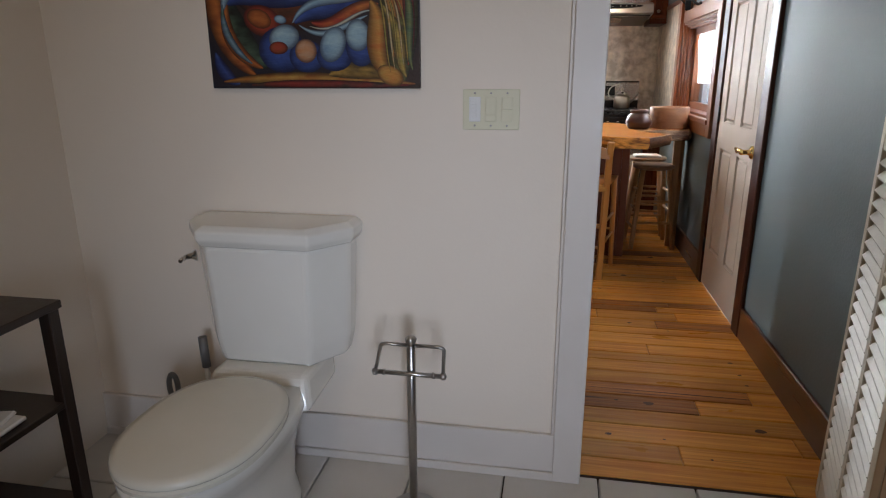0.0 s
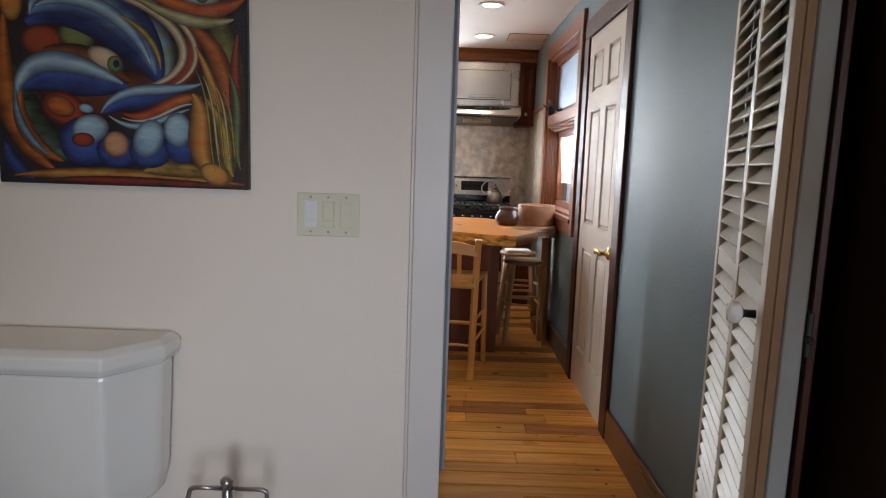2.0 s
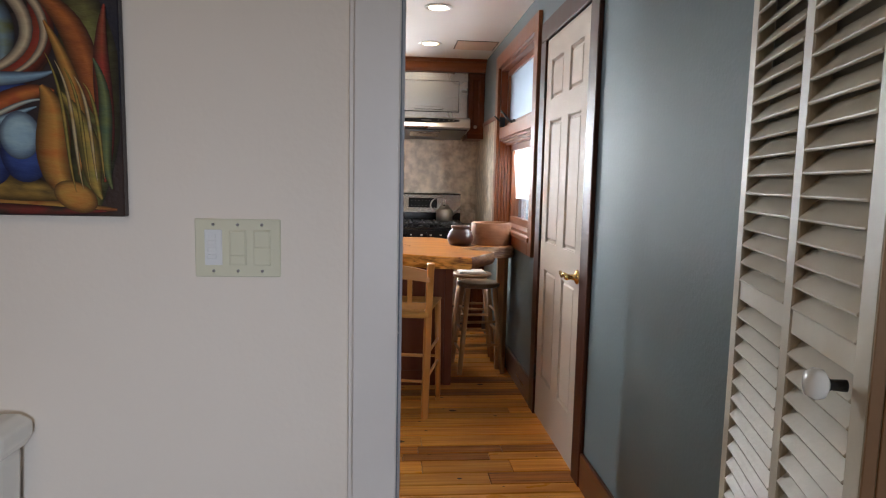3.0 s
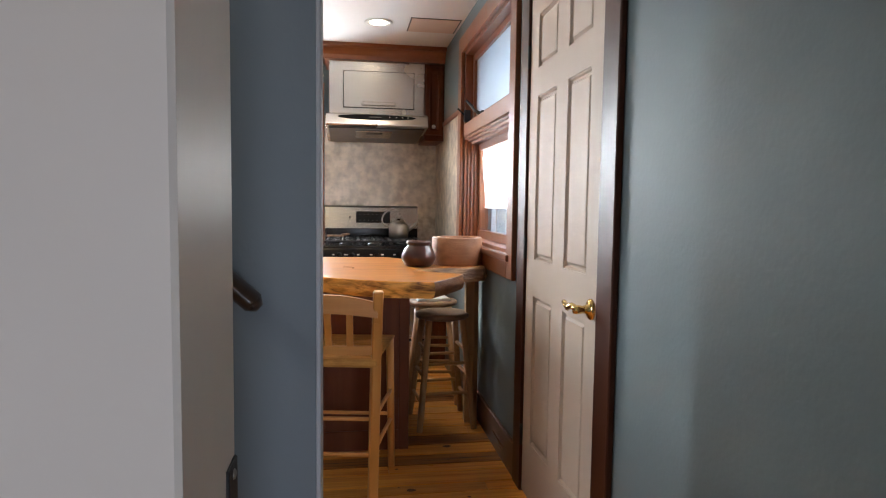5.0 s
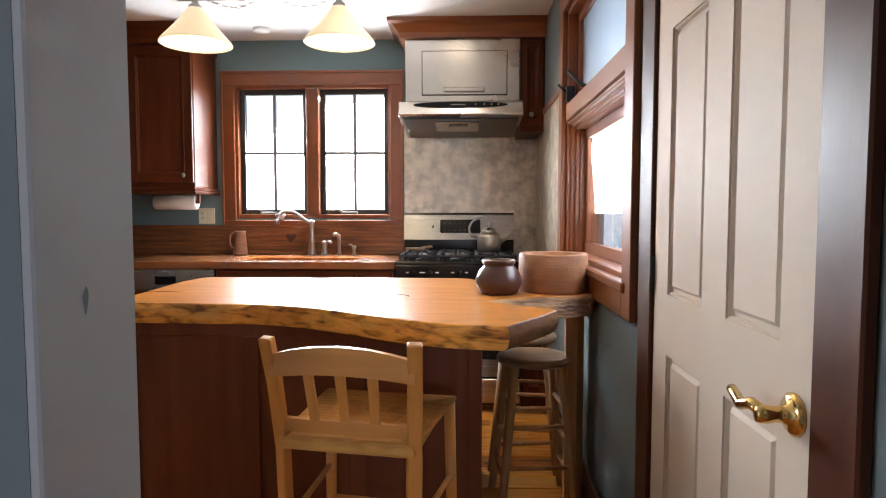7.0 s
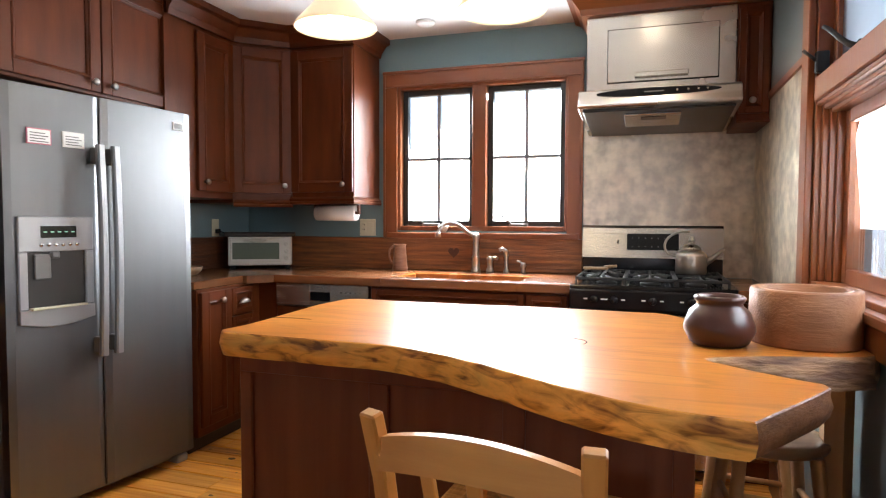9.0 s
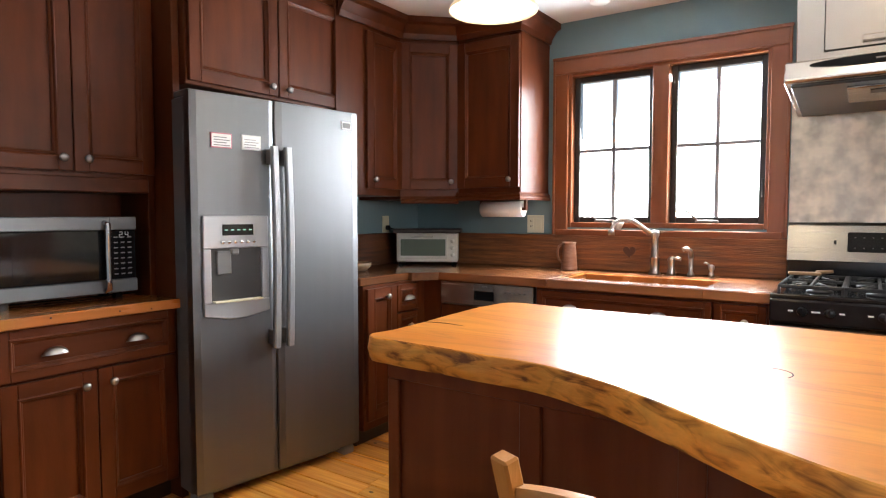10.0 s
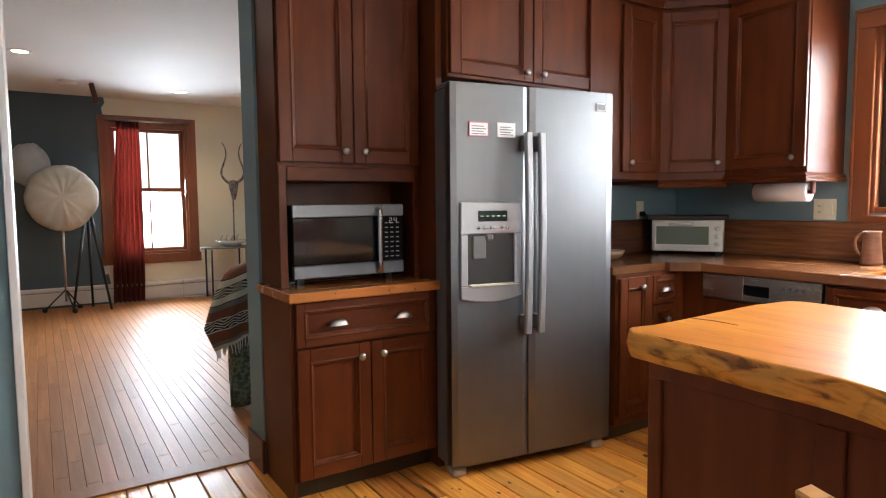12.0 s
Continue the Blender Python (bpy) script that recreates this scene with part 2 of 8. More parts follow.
def slab_wood(name, edge):
    """Golden slab: slow rings along x with darker streaks; the edge adds knots and a pale sapwood line."""
    m = bpy.data.materials.new(name)
    m.use_nodes = True
    nt = m.node_tree
    L = nt.links.new
    b = nt.nodes["Principled BSDF"]
    b.inputs["Roughness"].default_value = 0.42 if edge else 0.30
    b.inputs["Specular IOR Level"].default_value = 0.38
    b.inputs["Coat Weight"].default_value = 0.12 if edge else 0.16
    b.inputs["Coat Roughness"].default_value = 0.16
    geo = nt.nodes.new("ShaderNodeNewGeometry")
    mp = nt.nodes.new("ShaderNodeMapping")
    mp.inputs["Scale"].default_value = (0.55, 2.6, 2.6)
    mp.inputs["Rotation"].default_value = (0, 0, 0.12)
    L(geo.outputs["Position"], mp.inputs["Vector"])
    big = nt.nodes.new("ShaderNodeTexNoise")
    big.inputs["Scale"].default_value, big.inputs["Detail"].default_value, big.inputs["Distortion"].default_value = 1.6, 3.0, 0.9
    L(mp.outputs["Vector"], big.inputs["Vector"])
    ring = nt.nodes.new("ShaderNodeMath")
    ring.operation = "PINGPONG"
    ring.inputs[1].default_value = 0.055
    L(big.outputs["Fac"], ring.inputs[0])
    # Edge tones raised to brighten the slab's side, which gets little light.
    r1 = nt.nodes.new("ShaderNodeValToRGB")
    r1.color_ramp.elements[0].color = (0.70, 0.29, 0.045, 1) if edge else (0.52, 0.165, 0.024, 1)
    r1.color_ramp.elements[0].position = 0.30
    r1.color_ramp.elements[1].color = (0.86, 0.43, 0.095, 1) if edge else (0.68, 0.275, 0.048, 1)
    r1.color_ramp.elements[1].position = 0.68
    L(big.outputs["Fac"], r1.inputs["Fac"])
    thin = nt.nodes.new("ShaderNodeMapRange")
    thin.inputs["From Min"].default_value, thin.inputs["From Max"].default_value = 0.0, 0.022
    thin.inputs["To Min"].default_value, thin.inputs["To Max"].default_value = 0.80, 1.0
    L(ring.outputs[0], thin.inputs["Value"])
    mp2 = nt.nodes.new("ShaderNodeMapping")
    mp2.inputs["Scale"].default_value = (3, 60, 60)
    L(geo.outputs["Position"], mp2.inputs["Vector"])
    fine = nt.nodes.new("ShaderNodeTexNoise")
    fine.inputs["Scale"].default_value, fine.inputs["Detail"].default_value = 2.0, 4.0
    L(mp2.outputs["Vector"], fine.inputs["Vector"])
    fr = nt.nodes.new("ShaderNodeMapRange")
    fr.inputs["From Min"].default_value, fr.inputs["From Max"].default_value = 0.3, 0.7
    fr.inputs["To Min"].default_value, fr.inputs["To Max"].default_value = 0.93, 1.04
    L(fine.outputs["Fac"], fr.inputs["Value"])
    mu = nt.nodes.new("ShaderNodeMath")
    mu.operation = "MULTIPLY"
    L(thin.outputs["Result"], mu.inputs[0])
    L(fr.outputs["Result"], mu.inputs[1])
    hs = nt.nodes.new("ShaderNodeHueSaturation")
    L(r1.outputs["Color"], hs.inputs["Color"])
    L(mu.outputs[0], hs.inputs["Value"])
    col = hs.outputs["Color"]
    bh = fine.outputs["Fac"]
    if edge:
        mp3 = nt.nodes.new("ShaderNodeMapping")
        mp3.inputs["Scale"].default_value = (5, 5, 20)
        L(geo.outputs["Position"], mp3.inputs["Vector"])
        kn = nt.nodes.new("ShaderNodeTexNoise")
        kn.inputs["Scale"].default_value, kn.inputs["Detail"].default_value, kn.inputs["Distortion"].default_value = 1.7, 5.0, 1.2
        L(mp3.outputs["Vector"], kn.inputs["Vector"])
        kr = nt.nodes.new("ShaderNodeValToRGB")
        e = kr.color_ramp.elements
        e[0].position, e[0].color = 0.335, (0.28, 0.20, 0.13, 1)
        e[1].position, e[1].color = 0.43, (0.78, 0.70, 0.56, 1)
        for q, c in ((0.52, (1.12, 1.12, 1.0, 1)), (0.70, (1.2, 1.3, 1.35, 1))):
            n = e.new(q)
            n.color = c
        L(kn.outputs["Fac"], kr.inputs["Fac"])
        mx = nt.nodes.new("ShaderNodeMix")
        mx.data_type, mx.blend_type = "RGBA", "MULTIPLY"
        mx.inputs[0].default_value = 1.0
        L(col, mx.inputs[6])
        L(kr.outputs["Color"], mx.inputs[7])
        col, bh = mx.outputs[2], kn.outputs["Fac"]
    L(col, b.inputs["Base Color"])
    bp = nt.nodes.new("ShaderNodeBump")
    bp.inputs["Strength"].default_value, bp.inputs["Distance"].default_value = (0.45, 0.012) if edge else (0.05, 0.004)
    L(bh, bp.inputs["Height"])
    L(bp.outputs["Normal"], b.inputs["Normal"])
    return m


M_SLAB = slab_wood("live_edge_slab", False)
M_BARK = slab_wood("live_edge_bark", True)
# Lightened to put the sun patches by the window into the wood colour.
M_CTR = wood("counter_wood_sunlit", (0.15, 0.050, 0.017), (0.28, 0.105, 0.034), "x", 0.25, 0.4, 0.8)
M_CTRL = wood("hutch_counter_wood", (0.33, 0.095, 0.020), (0.48, 0.17, 0.036), "y", 0.26, 0.4, 0.6)
# One board in two tones: sunlight in the back's colour, shade in the side's.
M_SPLASH = wood("rough_splash_board_lit", (0.060, 0.018, 0.006), (0.33, 0.112, 0.029), "x", 0.5, 0.1, 1.6, bump=0.5, contrast=1.0)
M_SPLASHY = wood("rough_splash_board_shaded", (0.035, 0.011, 0.005), (0.15, 0.045, 0.013), "y", 0.5, 0.1, 1.6, bump=0.5, contrast=1.0)


def plank_wood(name, pale, deep, dark, streak, rough):
    """Old pine boards: broad tone, growth lines along x and dark resin streaks, different from board to board."""
    m = bpy.data.materials.new(name)
    m.use_nodes = True
    nt = m.node_tree
    b, L = nt.nodes["Principled BSDF"], nt.links.new
    b.inputs["Specular IOR Level"].default_value = 0.35
    co, info = nt.nodes.new("ShaderNodeTexCoord"), nt.nodes.new("ShaderNodeObjectInfo")
    sh = nt.nodes.new("ShaderNodeVectorMath")
    sh.operation = "MULTIPLY_ADD"
    sh.inputs[1].default_value = (17.0, 31.0, 23.0)
    L(info.outputs["Random"], sh.inputs[0])
    L(co.outputs["Object"], sh.inputs[2])

    def field(stretch, scale, detail, lo, hi, warp=0.0):
        mp, no, mr = nt.nodes.new("ShaderNodeMapping"), nt.nodes.new("ShaderNodeTexNoise"), nt.nodes.new("ShaderNodeMapRange")
        mp.inputs["Scale"].default_value = stretch
        no.inputs["Scale"].default_value, no.inputs["Detail"].default_value, no.inputs["Distortion"].default_value = scale, detail, warp
        mr.inputs["From Min"].default_value, mr.inputs["From Max"].default_value = lo, hi
        L(sh.outputs["Vector"], mp.inputs["Vector"])
        L(mp.outputs["Vector"], no.inputs["Vector"])
        L(no.outputs["Fac"], mr.inputs["Value"])
        return mr.outputs["Result"]

    def blend(fac, a, c, kind="MIX"):
        mx = nt.nodes.new("ShaderNodeMix")
        mx.data_type, mx.blend_type = "RGBA", kind
        L(fac, mx.inputs[0])
        for k, v in ((6, a), (7, c)):
            if isinstance(v, tuple):
                mx.inputs[k].default_value = (*v, 1)
            else:
                L(v, mx.inputs[k])
        return mx.outputs[2]
    lines = field((1.1, 34, 34), 1.6, 5.0, 0.33, 0.68, 0.4)
    col = blend(lines, deep, pale)
    col = blend(field((2.2, 9, 9), 1.1, 3.0, 0.52, 0.80), col, deep)
    col = blend(field((1.0, 52, 52), 1.3, 3.0, streak, streak + 0.07, 0.3), col, dark)
    hs, v = nt.nodes.new("ShaderNodeHueSaturation"), nt.nodes.new("ShaderNodeMapRange")
    v.inputs["To Min"].default_value, v.inputs["To Max"].default_value = 0.76, 1.16
    L(info.outputs["Random"], v.inputs["Value"])
    L(v.outputs["Result"], hs.inputs["Value"])
    L(col, hs.inputs["Color"])
    L(hs.outputs["Color"], b.inputs["Base Color"])
    rr = nt.nodes.new("ShaderNodeMapRange")
    rr.inputs["To Min"].default_value, rr.inputs["To Max"].default_value = rough - 0.09, rough + 0.09
    L(field((3, 8, 8), 1.5, 4.0, 0.3, 0.7), rr.inputs["Value"])
    L(rr.outputs["Result"], b.inputs["Roughness"])
    bp = nt.nodes.new("ShaderNodeBump")
    bp.inputs["Strength"].default_value, bp.inputs["Distance"].default_value = 0.16, 0.006
    L(lines, bp.inputs["Height"])
    L(bp.outputs["Normal"], b.inputs["Normal"])
    return m


M_PLANK = plank_wood("pine_floor_plank", (0.88, 0.42, 0.078), (0.62, 0.215, 0.029), (0.10, 0.030, 0.010), 0.675, 0.36)
M_PLANKD = plank_wood("dark_pine_plank", (0.58, 0.215, 0.040), (0.30, 0.092, 0.018), (0.06, 0.020, 0.008), 0.585, 0.38)
M_OAK = wood("living_floor_plank", (0.31, 0.125, 0.042), (0.43, 0.19, 0.072), "x", 0.5, 0.0, 1.0, vary=0.13, bump=0.05, spec=0.08)
M_KNOT = mat("dark_knot", (0.05, 0.016, 0.006), 0.5, 0, (0.12, 0.04, 0.012), 60)
M_GAP = mat("floor_gap", (0.03, 0.014, 0.006), 0.9)
M_TILE = mat("beige_floor_tile", (0.60, 0.57, 0.52), 0.35, 0, (0.68, 0.65, 0.60), 5, vary=0.05, bump=0.03)
M_GROUT = mat("tile_grout", (0.22, 0.20, 0.17), 0.9, 0, (0.28, 0.25, 0.21), 30)
M_STEEL = mat("brushed_steel", (0.185, 0.188, 0.192), 0.43, 1.0, (0.195, 0.198, 0.202), 3, (8, 8, 0.4), 0, rough_vary=0.008)
M_STEELX = mat("brushed_steel_level", (0.43, 0.415, 0.39), 0.27, 1.0, (0.47, 0.455, 0.43), 3, (1, 140, 140), 0, rough_vary=0.012)
M_HOOD = mat("hood_steel", (0.62, 0.585, 0.53), 0.27, 1.0, (0.58, 0.55, 0.50), 2, (1, 1, 1), 0.22, 5, rough_vary=0.03)
M_SPLMET = mat("mottled_metal_sheet", (0.37, 0.315, 0.245), 0.40, 0.75, (0.69, 0.61, 0.49), 15, (1, 1, 1.0), 0.10, 22, rough_vary=0.16, world_space=True, detail=2.0, contrast=1.3)
M_BLACK = mat("black_enamel", (0.008, 0.008, 0.009), 0.13, 0, (0.011, 0.011, 0.012), 8, spec=0.25, rough_vary=0.04)
M_IRON = mat("cast_iron", (0.02, 0.02, 0.021), 0.55, 0.3, (0.03, 0.03, 0.03), 40, bump=0.1)
M_DGLASS = mat("dark_glass", (0.01, 0.011, 0.012), 0.06, 0, rough_vary=0.0)
M_SASH = mat("black_window_sash", (0.02, 0.017, 0.015), 0.4, 0, (0.03, 0.026, 0.022), 10)
M_NICKEL = mat("brushed_nickel", (0.45, 0.43, 0.405), 0.3, 1.0, rough_vary=0.05)
M_CHROME = mat("chrome", (0.75, 0.75, 0.76), 0.1, 1.0, rough_vary=0.03)
M_BRASS = mat("polished_brass", (0.80, 0.55, 0.20), 0.16, 1.0, rough_vary=0.05)
M_PORC = mat("white_porcelain", (0.86, 0.85, 0.80), 0.12, 0, (0.78, 0.76, 0.70), 2, coat=0.4, rough_vary=0.03)
M_SEAT = mat("cream_toilet_seat", (0.82, 0.79, 0.70), 0.2, 0, (0.72, 0.69, 0.58), 2, coat=0.3, rough_vary=0.03)
M_DOORW = mat("white_door_paint", (0.62, 0.515, 0.42), 0.55, 0, (0.585, 0.485, 0.395), 2.0, coat=0.0, bump=0.02, spec=0.12)
M_LOUV = mat("cream_louver_paint", (0.57, 0.515, 0.415), 0.5, 0, (0.50, 0.425, 0.315), 5, bump=0.06, bump_scale=30)
M_REAR = mat("worn_grey_paint", (0.40, 0.41, 0.40), 0.6, 0, (0.25, 0.205, 0.15), 3.5, (1, 1, 0.6), 0.1, 30, contrast=1.0)
M_LEDGE = mat("bare_wood_edge", (0.24, 0.115, 0.042), 0.6, 0, (0.33, 0.20, 0.10), 3.0, (1, 1, 0.5), 0.1, 30, contrast=2.2)
M_DARKW = wood("espresso_wood", (0.018, 0.010, 0.007), (0.034, 0.019, 0.013), "z", 0.4, 0.1)
M_PINE = wood("light_chair_wood", (0.58, 0.235, 0.050), (0.70, 0.325, 0.085), "z", 0.34, 0.3, 0.8)
M_PINEX = wood("light_chair_wood_level", (0.58, 0.235, 0.050), (0.70, 0.325, 0.085), "x", 0.34, 0.3, 0.8)
M_STOOL = wood("worn_stool_wood", (0.38, 0.185, 0.068), (0.51, 0.275, 0.115), "z", 0.42, 0.2, 0.8)
M_STOOLT = wood("worn_stool_seat_wood", (0.20, 0.11, 0.055), (0.36, 0.22, 0.12), "x", 0.38, 0.3, 0.8)
M_RUSH = mat("woven_rush", (0.48, 0.205, 0.042), 0.75, 0, (0.70, 0.36, 0.09), 10, (1, 12, 1), 0.35, 40, contrast=1.4)
M_CREAMP = mat("cream_plastic", (0.70, 0.67, 0.50), 0.4, rough_vary=0.02)
M_WPLAS = mat("white_plastic", (0.78, 0.78, 0.76), 0.35, rough_vary=0.02)
M_GPLAS = mat("grey_plastic", (0.16, 0.155, 0.15), 0.4, rough_vary=0.02)
M_PAPER = mat("white_paper", (0.82, 0.80, 0.77), 0.9, 0, (0.78, 0.77, 0.74), 20, bump=0.05)
M_FROST = mat("frosted_glass", (0.27, 0.33, 0.40), 0.34, 0, (0.24, 0.30, 0.37), 5, transmission=0.9, rough_vary=0.03)
M_GLASS = mat("window_glass", (1, 1, 1), 0.0, 0, transmission=1.0, rough_vary=0.0)
M_RAIL = wood("dark_handrail", (0.045, 0.022, 0.012), (0.085, 0.042, 0.022), "x", 0.35, 0.3)
M_POT = mat("dark_brown_pot", (0.05, 0.018, 0.013), 0.33, 0, (0.085, 0.032, 0.022), 9, bump=0.05, coat=0.3)
M_BOWL = wood("hollowed_log_wood", (0.24, 0.095, 0.042), (0.40, 0.19, 0.09), "x", 0.55, 0.0, 0.9, bump=0.2)
M_SHADE = mat("cream_glass_shade", (0.85, 0.74, 0.52), 0.3, 0, emit=((1.0, 0.76, 0.44), 0.15), rough_vary=0.02)
M_BULB = mat("lit_lamp", (1, 1, 1), 0.5, emit=((1.0, 0.86, 0.66), 4.0), rough_vary=0.0)
M_BAR = mat("grey_glazing_bar", (0.25, 0.24, 0.25), 0.4)

# ---------- the setting ----------
def structure(name, bm, material, label=""):
    ob = part(name, bm, material)
    return tagged(ob, label, "", "", "structure")


def wall_with_holes(name, axis, at0, at1, u0, u1, z0, z1, holes, material, label=""):
    """A wall across x (axis 'y') or along y (axis 'x') of thickness at0..at1 with openings (u0, u1, z0, z1)."""
    bm = bmesh.new()
    us = sorted({u0, u1, *[h[0] for h in holes], *[h[1] for h in holes]})
    for a, b in zip(us, us[1:]):
        cuts = sorted((h[2], h[3]) for h in holes if h[0] <= a + 1e-6 and h[1] >= b - 1e-6)
        zs, z = [], z0
        for c0, c1 in cuts:
            if c0 > z:
                zs.append((z, c0))
            z = c1
        if z < z1:
            zs.append((z, z1))
        for c0, c1 in zs:
            if axis == "y":
                box(bm, a, b, at0, at1, c0, c1)
            else:
                box(bm, at0, at1, a, b, c0, c1)
    bmesh.ops.remove_doubles(bm, verts=bm.verts[:], dist=1e-5)
    return structure(name, bm, material, label)


KW = (-0.985, 0.150, 1.165, 2.115)     # kitchen window opening: x0 x1 z0 z1
SW = (4.42, 5.66, 0.985, 2.215)        # side window opening: y0 y1 z0 z1
LW = (4.06, 4.98, 0.60, 2.24)          # living room window opening

wall_with_holes("wall_back", "y", W, W + 0.16, -2.80, R + 0.20, 0, 2.75, [KW], M_TEAL, "teal painted kitchen wall with a double window")
wall_with_holes("wall_right", "x", R, R + 0.20, -2.0, W, 0, 2.75, [SW, (3.382, 4.135, 0.0, 2.09)], M_HALL, "grey blue painted wall along hall and kitchen")
wall_with_holes("wall_bath", "y", 1.97, 2.075, -1.50, 0.325, 0, 2.75, [], M_WHITE, "white painted bathroom wall")
structure("wall_bath_head", slab_box(0.325, R, 1.97, 2.075, 2.08, 2.75), M_WHITE)
structure("wall_bath_left", slab_box(-1.50, -1.385, -2.0, 1.97, 0, 2.75), M_WHITE, "white painted bathroom side wall")
# Unseen end wall; dark teal cuts the bounce, the hole is for the fill lamp.
wall_with_holes("wall_bath_end", "y", -2.12, -2.0, -1.5, R + 0.2, 0, 2.75, [(0.57, 1.16, 0.78, 1.92)], M_TEAL)
structure("wall_stair", slab_box(-2.45, 0.352, 2.907, 3.033, 0, 2.75), M_STAIR, "slate grey painted stair wall with a handrail")
structure("wall_living_near", slab_box(-2.60, -2.45, 0.9, 2.76, 0, 2.75), M_CREAM)
structure("wall_stair_end", slab_box(-2.449, -2.40, 2.075, 2.907, 0, 2.75), M_TEAL)
wall_with_holes("wall_living_opening", "x", -2.47, -2.27, 2.75, 4.812, 0, 2.75, [(3.195, 4.118, 0, 2.30)], M_TEAL, "teal wall with an opening to the living room")
structure("wall_behind_fridge", slab_box(-2.70, -2.45, 4.812, 5.80, 0, 2.75), M_TEAL)
structure("wall_counter_side", slab_box(-2.70, -2.14, 5.80, W, 0, 2.75), M_TEAL, "teal wall behind the side counter")
wall_with_holes("wall_living_far", "x", -8.45, -8.27, 1.0, 8.0, 0, 2.75, [LW], M_CREAM, "cream living room wall with a window")
structure("wall_living_left", slab_box(-8.27, -2.46, 0.86, 1.0, 0, 2.75), M_CREAM)
structure("wall_living_right", slab_box(-8.27, -2.46, 8.0, 8.14, 0, 2.75), M_CREAM)
bm = bmesh.new()
box(bm, -2.45, R, 3.0, W, CEIL, CEIL + 0.1)
box(bm, -0.75, R, 2.075, 3.0, CEIL, CEIL + 0.1)
structure("ceiling_kitchen", bm, M_CEIL, "white kitchen ceiling")
structure("ceiling_bath", slab_box(-1.385, R, -2.0, 1.97, 2.45, 2.55), M_CEIL)
structure("ceiling_living", slab_box(-8.27, -2.46, 1.0, 8.0, 2.56, 2.66), M_CEIL, "white living room ceiling")
structure("roof_kitchen", slab_box(-2.70, R + 0.2, -2.1, W + 0.16, 2.76, 2.86), M_CEIL)
structure("roof_living", slab_box(-8.5, -2.70, 0.86, 8.14, 2.76, 2.86), M_CEIL)
structure("floor_base", slab_box(-8.27, R, 0.9, 8.0, -0.12, -0.022), M_GAP)
structure("floor_bath_base", slab_box(-1.385, R, -2.0, 2.0, -0.12, -0.0255), M_GROUT)
# slate blue field on the far living room wall, with a wavy edge
bm = bmesh.new()
_edge = [(4.0 + 0.02 * math.sin(z * 9.0) + (0.05 if z > 2.44 else 0.0), z) for z in np.linspace(0.0, 2.56, 40)]
_vs = [bm.verts.new((-8.266, 1.0, 0.0))] + [bm.verts.new((-8.266, y, z)) for y, z in _edge] + [bm.verts.new((-8.266, 1.0, 2.56))]
bm.faces.new(_vs)
structure("wall_living_blue_field", bm, M_SLATE, "slate blue painted field on the living room wall")
# neighbouring ground and house outside
structure("ground", slab_box(-60, 60, -60, 60, -0.7, -0.6), mat("pale_ground", (0.30, 0.29, 0.26), 0.9, 0, (0.36, 0.35, 0.33), 0.6))

# baseboards
bm = bmesh.new()
box(bm, -1.385, 0.255, 1.953, 1.968, 0.03, 0.165, 0.003)
box(bm, -1.385, 0.255, 1.946, 1.968, 0.0, 0.03, 0.003)
structure("baseboard_bath", bm, M_TRIMW, "white painted bathroom baseboard")
for a, b in ((2.10, 3.266), (4.252, 6.2)):
    structure("baseboard_hall", slab_box(R - 0.018, R - 0.001, a, b, 0.0, 0.16, 0.004), M_DTRIMY, "dark stained wooden baseboard")
structure("baseboard_stair", slab_box(-2.45, 0.352, 3.034, 3.05, 0.0, 0.15, 0.004), M_DTRIMY)
structure("baseboard_jamb", slab_box(-2.485, -2.255, 4.102, 4.117, 0.0, 0.16, 0.004), M_DTRIMY)
# white trim at the bathroom doorway
bm = bmesh.new()
box(bm, 0.245, 0.334, 1.945, 2.09, 0, 2.08, 0.003)
box(bm, 0.236, 0.247, 1.957, 1.985, 0, 2.08, 0.002)
structure("trim_bath_door", bm, M_TRIMW, "white painted door frame at the bathroom")
bm = bmesh.new()
box(bm, 0.245, R, 1.950, 2.085, 2.06, 2.15, 0.003)
structure("trim_bath_head", bm, M_TRIMW)
structure("trim_bath_jamb", slab_box(1.135, R - 0.002, 1.955, 2.09, 0, 2.06, 0.003), M_TRIMW)
structure("trim_living_jamb", slab_box(-2.485, -2.255, 3.1955, 3.222, 0, 2.30, 0.003), M_TRIMW, "pale painted jamb of the living room opening")
_end = structure("trim_stair_end", slab_box(0.3525, 0.362, 2.905, 3.035, 0, CEIL, 0.002), M_PALE, "pale painted end of the stair wall")
bm = bmesh.new()
_vs = [bm.verts.new((0.3624, 2.961 + 0.0035 * math.cos(a) * (1 + 0.3 * math.sin(3 * a)), 1.146 + 0.0105 * math.sin(a) * (1 + 0.2 * math.sin(2 * a)))) for a in np.linspace(0, 2 * math.pi, 15)[:-1]]
bm.faces.new(_vs)
part("paint_chip", bm, mat("bared_blue_paint", (0.16, 0.20, 0.25), 0.7), _end, "chipped spot baring slate blue paint")


# ---------- windows ----------
def frame_bars(bm, u0, u1, z0, z1, w, to3, d0, d1, bevel=0.003):
    """A rectangular frame of bar width w between u0..u1 and z0..z1; to3 maps (u, d, z) boxes."""
    for a, b, c, d in ((u0, u0 + w, z0, z1), (u1 - w, u1, z0, z1), (u0 + w, u1 - w, z0, z0 + w), (u0 + w, u1 - w, z1 - w, z1)):
        to3(bm, a, b, d0, d1, c, d, bevel)


